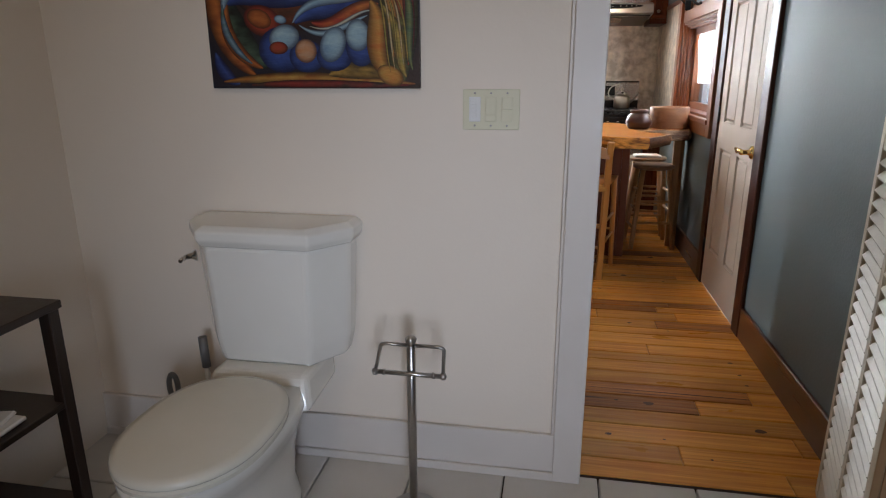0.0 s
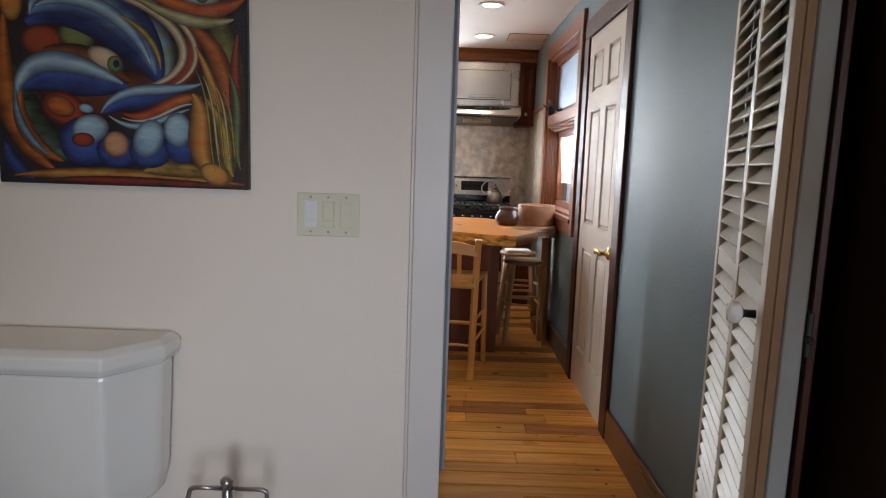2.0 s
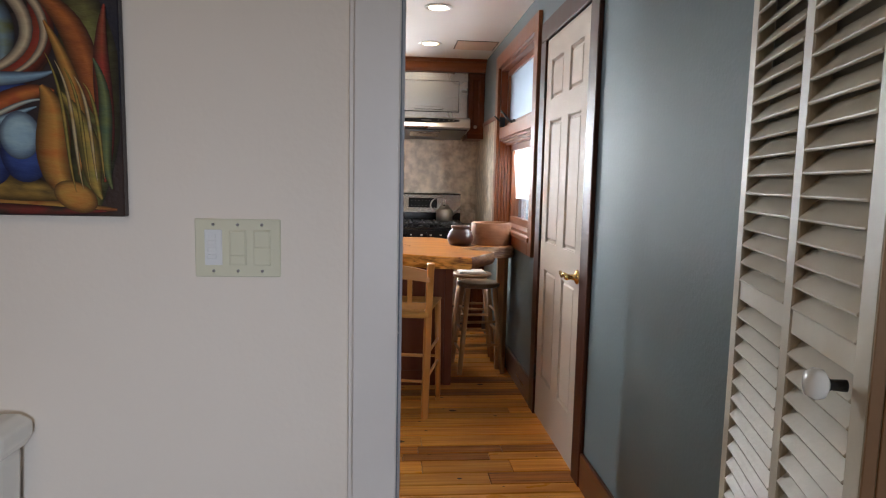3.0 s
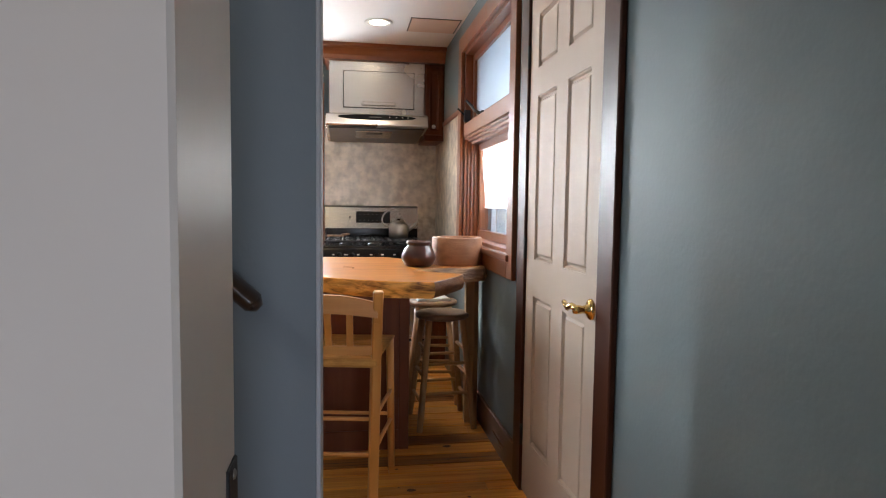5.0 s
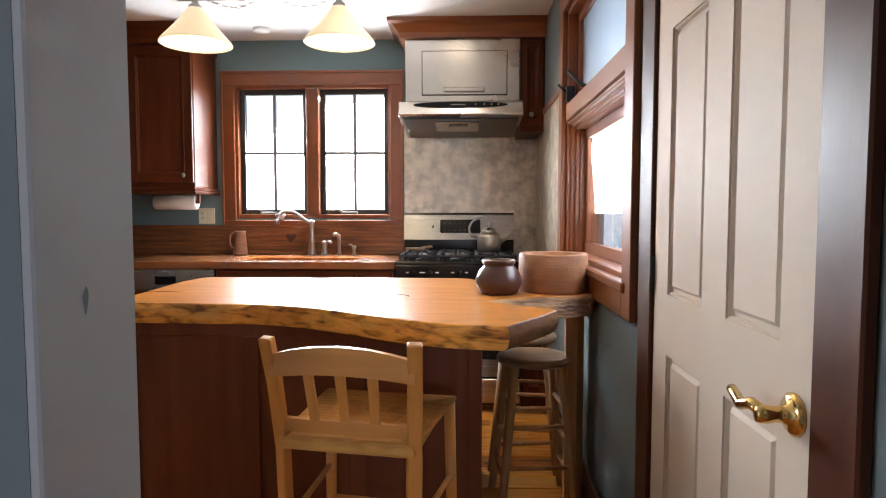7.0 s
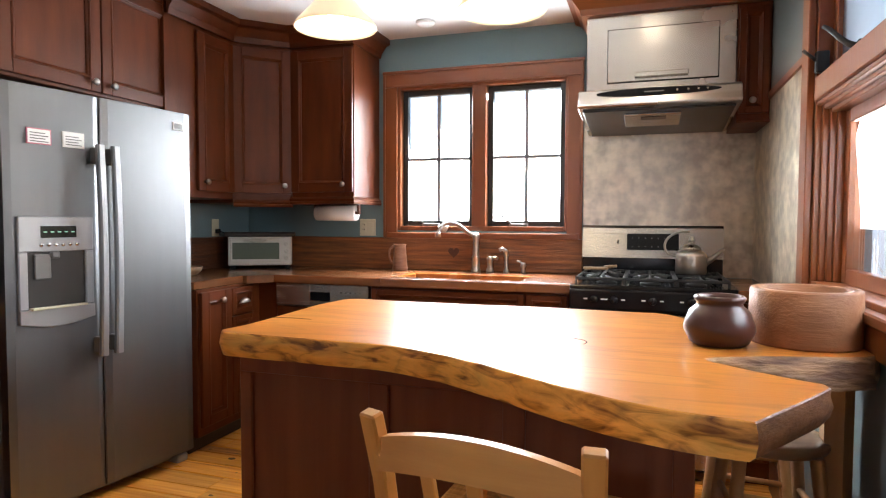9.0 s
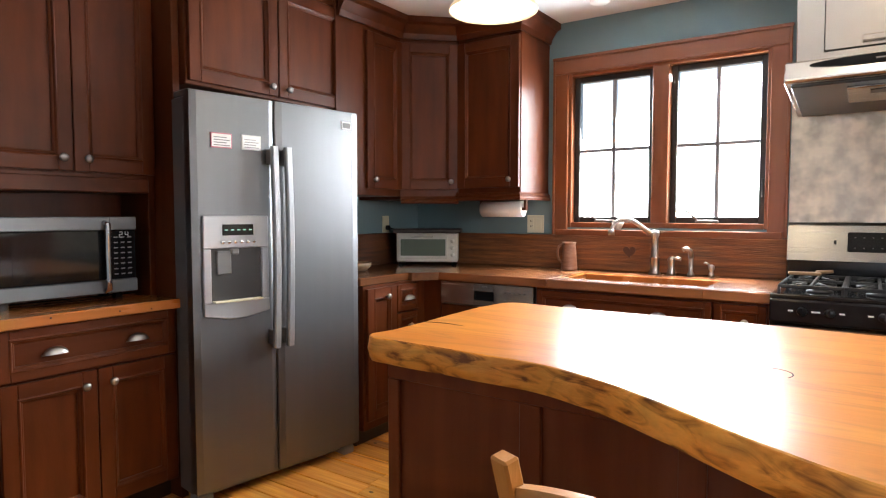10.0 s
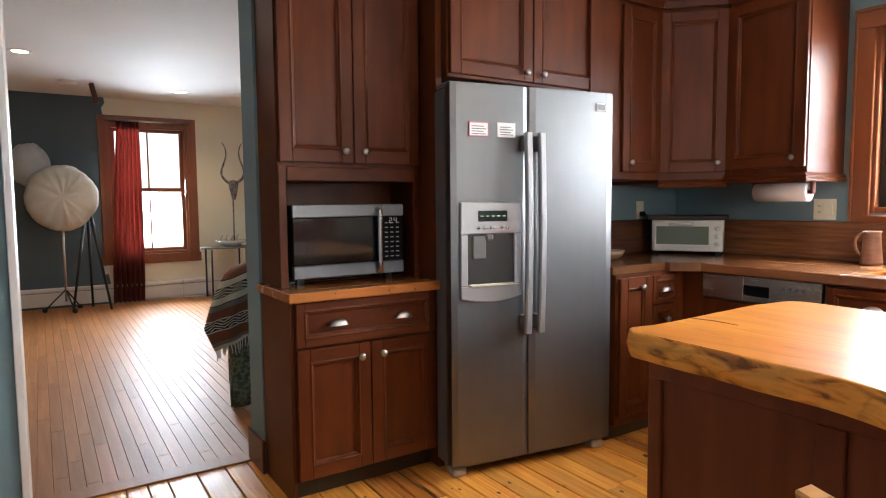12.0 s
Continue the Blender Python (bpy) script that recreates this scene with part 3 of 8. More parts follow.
def on_back(bm, u0, u1, d0, d1, z0, z1, bevel=0.003):
    box(bm, u0, u1, W + d0, W + d1, z0, z1, bevel)


def on_right(bm, u0, u1, d0, d1, z0, z1, bevel=0.003):
    box(bm, R + d0, R + d1, u0, u1, z0, z1, bevel)


def on_far(bm, u0, u1, d0, d1, z0, z1, bevel=0.003):
    box(bm, -8.27 - d1, -8.27 - d0, u0, u1, z0, z1, bevel)


def piece(fn, *a):
    bm = bmesh.new()
    fn(bm, *a)
    return bm


def window_kitchen():
    win = tagged(new("window_kitchen"), "double casement window with reddish wood trim and black sashes", "window", "", "structure")
    x0, x1, z0, z1 = KW
    bm = bmesh.new()
    for a, b, c, d in ((x0 - 0.08, x0 + 0.012, z0 - 0.045, z1 - 0.013), (x1 - 0.012, x1 + 0.08, z0 - 0.045, z1 - 0.013)):
        on_back(bm, a, b, -0.022, 0.0, c, d, 0.003)
    for a, b, c, d in ((x0 - 0.082, x0 - 0.066, z0 - 0.045, z1 + 0.07), (x1 + 0.066, x1 + 0.082, z0 - 0.045, z1 + 0.07)):
        on_back(bm, a, b, -0.032, -0.022, c, d, 0.003)
    part("casing", bm, M_TRIM, win, "reddish stained wood casing")
    bm = bmesh.new()
    on_back(bm, x0 - 0.08, x1 + 0.08, -0.022, 0.0, z1 - 0.012, z1 + 0.085, 0.003)
    on_back(bm, x0 - 0.086, x1 + 0.086, -0.032, -0.022, z1 + 0.07, z1 + 0.09, 0.003)
    on_back(bm, x0 - 0.004, x1 + 0.004, -0.028, -0.0225, z1 - 0.016, z1 - 0.002, 0.002)
    part("head_casing", bm, M_TRIMX, win)
    bm = bmesh.new()
    frame_bars(bm, x0, x1, z0, z1, 0.03, on_back, 0.001, 0.13)
    mid = (x0 + x1) / 2
    on_back(bm, mid - 0.045, mid + 0.045, -0.012, 0.13, z0 + 0.03, z1 - 0.03, 0.003)
    part("window_frame", bm, M_TRIM, win)
    part("window_sill", piece(on_back, x0 - 0.06, x1 + 0.06, -0.035, 0.06, z0 - 0.05, z0 - 0.012, 0.004), M_TRIMX, win)
    for a, b in ((x0 + 0.03, mid - 0.045), (mid + 0.045, x1 - 0.03)):
        bm = bmesh.new()
        frame_bars(bm, a, b, z0 + 0.03, z1 - 0.03, 0.035, on_back, 0.05, 0.10)
        c = (a + b) / 2
        sash = part("sash", bm, M_SASH, win, "black casement sash")
        bm = bmesh.new()
        on_back(bm, c - 0.011, c + 0.011, 0.06, 0.09, z0 + 0.065, z1 - 0.065, 0.001)
        zc = (z0 + z1) / 2 - 0.005
        on_back(bm, a + 0.035, b - 0.035, 0.067, 0.083, zc - 0.011, zc + 0.011, 0.001)
        part("glazing_bar", bm, M_BAR, sash)
        for u0, u1 in ((a + 0.033, c), (c, b - 0.033)):
            for v0, v1 in ((z0 + 0.063, zc), (zc, z1 - 0.063)):
                pane = part("pane", piece(on_back, u0, u1, 0.073, 0.077, v0, v1, 0.0), M_GLASS, sash)
                pane.visible_shadow = False
        # crank operator below the sash and latch on the stile
        bm = bmesh.new()
        on_back(bm, c - 0.10, c + 0.02, 0.012, 0.045, z0 + 0.03, z0 + 0.05, 0.006)
        tube(bm, [(c - 0.09, W + 0.02, z0 + 0.05), (c - 0.13, W - 0.005, z0 + 0.09), (c - 0.15, W - 0.01, z0 + 0.105)], 0.006)
        part("crank_handle", bm, M_GPLAS, win, "dark metal crank handle")
        bm = bmesh.new()
        on_back(bm, b - 0.02, b - 0.005, 0.03, 0.05, z0 + 0.17, z0 + 0.27, 0.003)
        part("latch", bm, M_IRON, win)


def window_side():
    win = tagged(new("window_side"), "tall side window with a hinged transom, reddish wood casing", "window", "", "structure")
    y0, y1, z0, z1 = SW
    bm = bmesh.new()
    for a, b, c, d in ((y0 - 0.09, y0 + 0.01, z0 - 0.1, z1), (y1 - 0.01, y1 + 0.09, z0 - 0.1, z1), (y0 - 0.09, y1 + 0.09, z1 - 0.01, z1 + 0.09), (y0 + 0.01, y1 - 0.01, z0 - 0.1, z0 - 0.02)):
        on_right(bm, a, b, -0.024, 0.0, c, d, 0.003)
    part("casing", bm, M_TRIM, win, "reddish stained wood casing")
    bm = bmesh.new()
    frame_bars(bm, y0, y1, z0, z1, 0.03, on_right, 0.001, 0.17)
    on_right(bm, y0 + 0.03, y1 - 0.03, -0.006, 0.13, 1.66, 1.745, 0.004)
    for k in range(3):
        on_right(bm, y0 + 0.03, y1 - 0.03, 0.004 + 0.02 * k, 0.1, 1.645 - 0.015 * k, 1.66, 0.003)
        on_right(bm, y1 - 0.045 - 0.015 * k, y1 - 0.03, 0.02 + 0.02 * k, 0.15, z0 + 0.03, 1.645, 0.003)
        on_right(bm, y0 + 0.03, y0 + 0.045 + 0.015 * k, 0.02 + 0.02 * k, 0.15, z0 + 0.03, 1.645, 0.003)
    part("window_frame", bm, M_TRIM, win)
    part("window_sill", piece(on_right, y0 - 0.03, y1 + 0.03, -0.035, 0.12, z0 - 0.02, z0 + 0.012, 0.005), M_TRIMY, win)
    bm = bmesh.new()
    frame_bars(bm, y0 + 0.07, y1 - 0.07, z0 + 0.03, 1.62, 0.05, on_right, 0.085, 0.13)
    sash = part("sash", bm, M_TRIM, win)
    part("pane", piece(on_right, y0 + 0.115, y1 - 0.115, 0.105, 0.109, z0 + 0.075, 1.575, 0.0), M_GLASS, sash).visible_shadow = False
    bm = bmesh.new()
    frame_bars(bm, y0 + 0.03, y1 - 0.03, 1.745, z1 - 0.03, 0.042, on_right, 0.05, 0.09)
    sash = part("transom_sash", bm, M_TRIM, win)
    part("pane", piece(on_right, y0 + 0.07, y1 - 0.07, 0.068, 0.072, 1.785, z1 - 0.07, 0.0), M_FROST, sash, "pale blue frosted glass").visible_shadow = False
    bm = bmesh.new()
    tube(bm, bezier((R + 0.045, 5.30, 1.77), (R + 0.0, 5.30, 1.76), (R - 0.02, 5.33, 1.83), (R - 0.045, 5.36, 1.85)), 0.011, r_end=0.007)
    lathe(bm, [(0.022, 0), (0.022, 0.012), (0.012, 0.02)], pose(R + 0.05, 5.30, 1.767, 0, -90, 0), 14)
    part("catch", bm, M_IRON, win, "dark iron transom catch")
    bm = bmesh.new()
    box(bm, R - 0.012, R + 0.03, 5.585, 5.615, 1.755, 1.83, 0.004)
    tube(bm, [(R - 0.01, 5.60, 1.80), (R - 0.05, 5.61, 1.84)], 0.006)
    part("stay", bm, M_IRON, win)


def window_living():
    win = tagged(new("window_living"), "sash window with brown wood casing and a bright view", "window", "", "structure")
    y0, y1, z0, z1 = LW
    bm = bmesh.new()
    for a, b, c, d in ((y0 - 0.11, y0 + 0.01, z0 - 0.03, z1), (y1 - 0.01, y1 + 0.11, z0 - 0.03, z1), (y0 - 0.11, y1 + 0.11, z1 - 0.01, z1 + 0.11), (y0 - 0.13, y1 + 0.13, z0 - 0.12, z0 - 0.0)):
        on_far(bm, a, b, -0.025, 0.0, c, d, 0.004)
    part("casing", bm, M_TRIM, win)
    bm = bmesh.new()
    frame_bars(bm, y0, y1, z0, z1, 0.035, on_far, 0.001, 0.15)
    part("window_frame", bm, M_TRIM, win)
    zm = 1.43
    for v0, v1, d in ((z0 + 0.03, zm + 0.02, 0.05), (zm - 0.02, z1 - 0.03, 0.095)):
        bm = bmesh.new()
        frame_bars(bm, y0 + 0.035, y1 - 0.035, v0, v1, 0.045, on_far, d, d + 0.04)
        c = (y0 + y1) / 2
        on_far(bm, c - 0.011, c + 0.011, d + 0.012, d + 0.03, v0 + 0.045, v1 - 0.045, 0.002)
        sash = part("sash", bm, M_TRIM, win)
        for a, b in ((y0 + 0.078, c - 0.01), (c + 0.01, y1 - 0.078)):
            part("pane", piece(on_far, a, b, d + 0.018, d + 0.022, v0 + 0.043, v1 - 0.043, 0.0), M_GLASS, sash).visible_shadow = False


window_kitchen()
window_side()
window_living()


# ---------- panelled doors and cabinet fronts ----------
def front(bm, w, h, t=0.02, rail=0.055):
    """The recessed panel of a framed front in x (0..w) and z (0..h), facing -y, with a sloped bead round its field."""
    box(bm, rail - 0.006, w - rail + 0.006, -t + 0.005, 0, rail - 0.006, h - rail + 0.006)
    bm.normal_update()
    face = min(bm.faces, key=lambda f: f.calc_center_median().y)
    bmesh.ops.inset_individual(bm, faces=[face], thickness=0.007, depth=0.0)
    bmesh.ops.inset_individual(bm, faces=[face], thickness=0.010, depth=-0.008)


def knob_mesh():
    bm = bmesh.new()
    lathe(bm, [(0.006, 0), (0.006, 0.012), (0.015, 0.018), (0.0165, 0.024), (0.013, 0.030), (0.0, 0.032)], pose(0, 0, 0, 90, 0, 0), 16)
    me = bpy.data.meshes.new("knob")
    bm.to_mesh(me)
    bm.free()
    me.materials.append(M_NICKEL)
    return me


def cup_mesh():
    bm = bmesh.new()
    n, rows = 14, 6
    grid = []
    for i in range(rows + 1):
        a = math.pi / 2 * i / rows
        grid.append([bm.verts.new((0.042 * math.cos(math.pi * j / n) , -0.004 - 0.024 * math.sin(a) * (0.3 + 0.7 * math.sin(math.pi * j / n)), 0.028 * math.sin(math.pi * j / n) * math.cos(a))) for j in range(n + 1)])
    for a, b in zip(grid, grid[1:]):
        for j in range(n):
            f = bm.faces.new((a[j], a[j + 1], b[j + 1], b[j]))
            f.smooth = True
    box(bm, -0.046, 0.046, -0.004, 0.0, -0.004, 0.001, 0.001)
    bmesh.ops.remove_doubles(bm, verts=bm.verts[:], dist=1e-6)
    me = bpy.data.meshes.new("cup_pull")
    bm.to_mesh(me)
    bm.free()
    me.materials.append(M_NICKEL)
    return me


KNOB, CUP = knob_mesh(), cup_mesh()


def hang(unit, name, m, w, h, pulls, rail=0.055, material=None):
    """A cabinet door or drawer front on a unit at the pose m (front face towards the pose's -y) with knobs 'k' or cup pulls 'c' at (x, z)."""
    bm = bmesh.new()
    front(bm, w, h, 0.02, rail)
    d = part(name, bm, material or (M_CAB if h > w else M_CABX), unit, local=True)
    d.matrix_basis = inverse_of(unit) @ m
    for name, a, b, c, e in (("stile", 0, rail, 0, h), ("stile", w - rail, w, 0, h), ("rail", rail, w - rail, 0, rail), ("rail", rail, w - rail, h - rail, h)):
        bm = bmesh.new()
        box(bm, a, b, -0.02, 0.001, c, e, 0.0025)
        part(name, bm, material or (M_CAB if name == "stile" else M_CABX), d, local=True)
    bm = bmesh.new()
    sweep(bm, [(0.003, 0.006), (0.003, 0.0212), (-0.002, 0.0232), (-0.006, 0.0212), (-0.009, 0.0165), (-0.0135, 0.0145), (-0.018, 0.0105), (-0.018, 0.006)],
          [(rail, rail, 0), (w - rail, rail, 0), (w - rail, h - rail, 0), (rail, h - rail, 0)], True)
    bm.transform(pose(0, 0, 0, 90, 0, 0))
    part("moulding", bm, material or M_CAB, d, local=True)
    for kind, x, z in pulls:
        k = place("knob" if kind == "k" else "cup_pull", KNOB if kind == "k" else CUP, d)
        k.location = (x, -0.02, z)
    return d


# ---------- kitchen: back counter, stove, hood ----------
def back_units():
    u = thing("sink_cabinet", (-0.32, 6.55, 0), "cherry wood sink cabinet with drawer fronts and cup pulls", "cabinet")
    part("body", slab_box(-0.865, 0.235, 6.245, W - 0.005, 0.09, 0.865, 0.002), M_CAB, u)
    part("plinth", slab_box(-0.865, 0.235, 6.31, W - 0.005, 0.0, 0.09), M_DARKW, u)
    hang(u, "drawer", pose(-0.855, 6.243, 0.70), 0.86, 0.15, [("c", 0.19, 0.06), ("c", 0.63, 0.06)], 0.03)
    hang(u, "drawer", pose(0.015, 6.243, 0.70), 0.21, 0.15, [("k", 0.13, 0.075)], 0.03)
    hang(u, "door", pose(-0.855, 6.243, 0.11), 0.425, 0.57, [("k", 0.39, 0.52)])
    hang(u, "door", pose(-0.42, 6.243, 0.11), 0.425, 0.57, [("k", 0.03, 0.52)])
    hang(u, "door", pose(0.015, 6.243, 0.11), 0.21, 0.57, [("k", 0.03, 0.52)])
    d = thing("dishwasher", (-1.15, 6.55, 0), "stainless dishwasher with a recessed handle and a wooden front", "dishwasher")
    part("body", slab_box(-1.475, -0.872, 6.26, W - 0.01, 0.02, 0.86), M_GPLAS, d)
    part("front_panel", slab_box(-1.47, -0.875, 6.235, 6.26, 0.10, 0.725, 0.003), M_CAB, d)
    bm = bmesh.new()
    for a, b, c, e in ((-1.47, -1.245, 0.735, 0.86), (-1.115, -0.875, 0.735, 0.86), (-1.245, -1.115, 0.735, 0.765), (-1.245, -1.115, 0.815, 0.86)):
        box(bm, a, b, 6.225, 6.26, c, e, 0.002)
    cp = part("control_panel", bm, M_STEELX, d, "brushed steel control panel")
    part("handle_recess", slab_box(-1.245, -1.115, 6.25, 6.259, 0.765, 0.815), M_BLACK, cp)
    for i in range(5):
        part("button", slab_box(-1.05 + 0.03 * i, -1.037 + 0.03 * i, 6.222, 6.226, 0.815, 0.822, 0.001), M_GPLAS, cp)
        part("button_mark", slab_box(-1.05 + 0.03 * i, -1.037 + 0.03 * i, 6.222, 6.226, 0.775, 0.778, 0.0005), M_GPLAS, cp)
    part("badge", slab_box(-1.20, -1.155, 6.222, 6.226, 0.838, 0.846, 0.001), M_GPLAS, cp)
    # side run below the corner
    s = thing("corner_cabinet", (-1.85, 6.2, 0), "cherry corner cabinet with drawers beside the fridge", "cabinet")
    bm = bmesh.new()
    box(bm, -2.138, -1.60, 5.70, 6.245, 0.09, 0.865, 0.002)
    box(bm, -2.138, -1.48, 6.245, W - 0.005, 0.09, 0.865, 0.002)
    part("body", bm, M_CAB, s)
    part("plinth", slab_box(-2.138, -1.66, 5.70, 6.3, 0.0, 0.09), M_DARKW, s)
    hang(s, "door", pose(-1.598, 5.715, 0.14, 0, 0, 90), 0.245, 0.71, [("k", 0.15, 0.66)])
    hang(s, "drawer", pose(-1.598, 5.965, 0.70, 0, 0, 90), 0.20, 0.15, [("c", 0.1, 0.062)], 0.028)
    hang(s, "drawer", pose(-1.598, 5.965, 0.535, 0, 0, 90), 0.20, 0.155, [("k", 0.1, 0.078)], 0.028)
    hang(s, "drawer", pose(-1.598, 5.965, 0.14, 0, 0, 90), 0.20, 0.385, [("k", 0.1, 0.3)], 0.04)
    c = thing("cabinet_by_stove", (1.1, 6.55, 0), "narrow cherry cabinet beside the stove", "cabinet")
    part("body", slab_box(1.012, R - 0.002, 6.245, W - 0.005, 0.0, 0.865, 0.002), M_CAB, c)
    hang(c, "door", pose(1.016, 6.243, 0.11), 0.145, 0.74, [("k", 0.03, 0.66)], 0.035)


def counters():
    c = thing("wooden_counter", (-1.0, 6.5, 0.865), "dark reddish wooden worktop with a wooden sink", "counter")
    # worktop with a sink cut-out, around the corner
    sx0, sx1, sy0, sy1 = -0.79, -0.03, 6.33, 6.72
    for a, b, d, e in ((-1.60, sx0, 6.205, W - 0.002), (sx1, 0.24, 6.205, W - 0.002), (sx0, sx1, 6.205, sy0), (sx0, sx1, sy1, W - 0.002)):
        part("worktop_board", slab_box(a, b, d, e, 0.865, 0.91, 0.003), M_CTR, c)
    bm = bmesh.new()
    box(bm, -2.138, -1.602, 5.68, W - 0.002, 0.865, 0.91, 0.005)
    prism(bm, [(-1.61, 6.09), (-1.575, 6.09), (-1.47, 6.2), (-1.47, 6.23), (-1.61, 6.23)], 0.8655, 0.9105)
    # Same worktop wood in a darker tone, without the sunlight put into counter boards.
    part("worktop_side", bm, wood("counter_wood_side_unlit", (0.085, 0.028, 0.010), (0.17, 0.066, 0.021), "y", 0.24, 0.5, 0.8), c)
    bm = bmesh.new()
    box(bm, sx0, sx0 + 0.02, sy0, sy1, 0.70, 0.905, 0.006)
    box(bm, sx1 - 0.02, sx1, sy0, sy1, 0.70, 0.905, 0.006)
    box(bm, sx0, sx1, sy0, sy0 + 0.02, 0.70, 0.905, 0.006)
    box(bm, sx0, sx1, sy1 - 0.02, sy1, 0.70, 0.905, 0.006)
    box(bm, sx0, sx1, sy0, sy1, 0.69, 0.71, 0.006)
    part("sink_basin", bm, M_CTRL, c, "orange wooden sink basin")
    part("worktop_end", slab_box(1.008, R - 0.002, 6.205, W - 0.002, 0.865, 0.91, 0.005), M_CTR, c)
    s = thing("splash_board", (-0.95, W - 0.015, 0.91), "rough sawn wooden backsplash board with a heart cut-out", "backsplash")
    bm = bmesh.new()
    box(bm, -2.138, 0.235, W - 0.035, W - 0.002, 0.911, 1.118, 0.004)
    part("board", bm, M_SPLASH, s)
    part("board_side", slab_box(-2.138, -2.105, 5.70, W - 0.036, 0.911, 1.118, 0.004), M_SPLASHY, s)
    bm = bmesh.new()
    pts = []
    for i in range(28):
        a = 2 * math.pi * i / 28
        pts.append((16 * math.sin(a) ** 3 / 17 * 0.040 - 0.572, (13 * math.cos(a) - 5 * math.cos(2 * a) - 2 * math.cos(3 * a) - math.cos(4 * a)) / 17 * 0.040 + 1.028))
    f = bm.faces.new([bm.verts.new((x, W - 0.0375, z)) for x, z in pts])
    r = bmesh.ops.extrude_face_region(bm, geom=[f])
    bmesh.ops.translate(bm, verts=[v for v in r["geom"] if isinstance(v, bmesh.types.BMVert)], vec=(0, 0.01, 0))
    bmesh.ops.recalc_face_normals(bm, faces=bm.faces[:])
    part("heart", bm, mat("dark_heart_wood", (0.06, 0.018, 0.01), 0.6, 0, (0.09, 0.03, 0.016), 20), s, "dark heart shape")
    m = thing("metal_backsplash", (0.7, W - 0.004, 0.9), "mottled brushed metal sheet on the wall behind the stove", "backsplash")
    part("sheet", slab_box(0.235, R - 0.004, W - 0.006, W - 0.001, 0.912, 1.95), M_SPLMET, m)
    part("side_sheet", slab_box(R - 0.006, R - 0.001, 5.752, W - 0.006, 0.912, 1.83), M_SPLMET, m)
    part("rail", slab_box(R - 0.016, R - 0.001, 5.752, W - 0.006, 1.83, 1.865, 0.003), M_TRIMY, m)


def stove():
    s = thing("gas_stove", (0.622, 6.5, 0), "black and stainless gas range with a digital panel", "stove")
    x0, x1 = 0.243, 1.003
    part("body", slab_box(x0, x1, 6.20, W - 0.02, 0.04, 0.90, 0.004), M_BLACK, s)
    bm = bmesh.new()
    box(bm, x0, x1, 6.165, W - 0.10, 0.897, 0.918, 0.006, None, 2)
    part("cooktop", bm, M_BLACK, s)
    bm = bmesh.new()
    box(bm, x0, x1, 6.15, 6.205, 0.80, 0.90, 0.01, None, 2)
    cp = part("control_panel", bm, M_BLACK, s)
    for i, x in enumerate((x0 + 0.12, x0 + 0.215, x0 + 0.39, x0 + 0.56, x0 + 0.655)):
        bm = bmesh.new()
        lathe(bm, [(0.021, 0), (0.021, 0.012), (0.017, 0.026), (0.0, 0.028)], pose(x, 6.15, 0.853, 90, 0, 0), 18)
        box(bm, x - 0.003, x + 0.003, 6.117, 6.135, 0.838, 0.868, 0.001)
        k = part("burner_knob", bm, M_BLACK, cp)
        for q in (-0.05, 0.032):
            part("marking", slab_box(x + q, x + q + 0.018, 6.1478, 6.1505, 0.85, 0.856), M_WPLAS, cp)
    bm = bmesh.new()
    box(bm, x0 + 0.005, x1 - 0.005, 6.165, 6.2, 0.22, 0.79, 0.005)
    d = part("oven_door", bm, M_STEELX, s)
    part("oven_window", slab_box(x0 + 0.12, x1 - 0.12, 6.161, 6.166, 0.33, 0.62), M_DGLASS, d)
    bm = bmesh.new()
    tube(bm, [(x0 + 0.05, 6.115, 0.735), (x1 - 0.05, 6.115, 0.735)], 0.012, 12)
    for x in (x0 + 0.07, x1 - 0.07):
        box(bm, x - 0.008, x + 0.008, 6.115, 6.166, 0.725, 0.745, 0.002)
    part("oven_handle", bm, M_STEELX, d)
    dr = part("drawer", slab_box(x0 + 0.005, x1 - 0.005, 6.165, 6.2, 0.06, 0.21, 0.005), M_STEELX, s)
    # backguard
    bm = bmesh.new()
    box(bm, x0, x1, W - 0.10, W - 0.02, 0.90, 1.02, 0.004)
    part("backguard_base", bm, M_BLACK, s)
    bm = bmesh.new()
    pts = [(W - 0.112, 1.02), (W - 0.075, 1.19), (W - 0.06, 1.205), (W - 0.02, 1.205), (W - 0.02, 1.02)]
    vs = [bm.verts.new((x0 - 0.002, y, z)) for y, z in pts]
    f = bm.faces.new(vs)
    r = bmesh.ops.extrude_face_region(bm, geom=[f])
    bmesh.ops.translate(bm, verts=[v for v in r["geom"] if isinstance(v, bmesh.types.BMVert)], vec=(x1 - x0 + 0.004, 0, 0))
    bmesh.ops.recalc_face_normals(bm, faces=bm.faces[:])
    bg = part("backguard", bm, M_STEELX, s, "stainless backguard")
    tilt = pose(0, W - 0.094, 1.11, -12.3, 0, 0)
    bm = bmesh.new()
    box(bm, x0 + 0.25, x0 + 0.53, -0.004, 0.004, -0.045, 0.05, 0.003, tilt)
    box(bm, x0 + 0.195, x0 + 0.205, -0.004, 0.004, -0.01, 0.01, 0.001, tilt)
    pd = part("display", bm, M_DGLASS, bg, "dark glass clock display")
    for i in range(6):
        for j in range(2):
            bm = bmesh.new()
            box(bm, x0 + 0.277 + 0.035 * i, x0 + 0.284 + 0.035 * i, -0.0055, 0, -0.028 + 0.05 * j, -0.0245 + 0.05 * j, 0, tilt)
            part("display_mark", bm, M_GPLAS, pd)
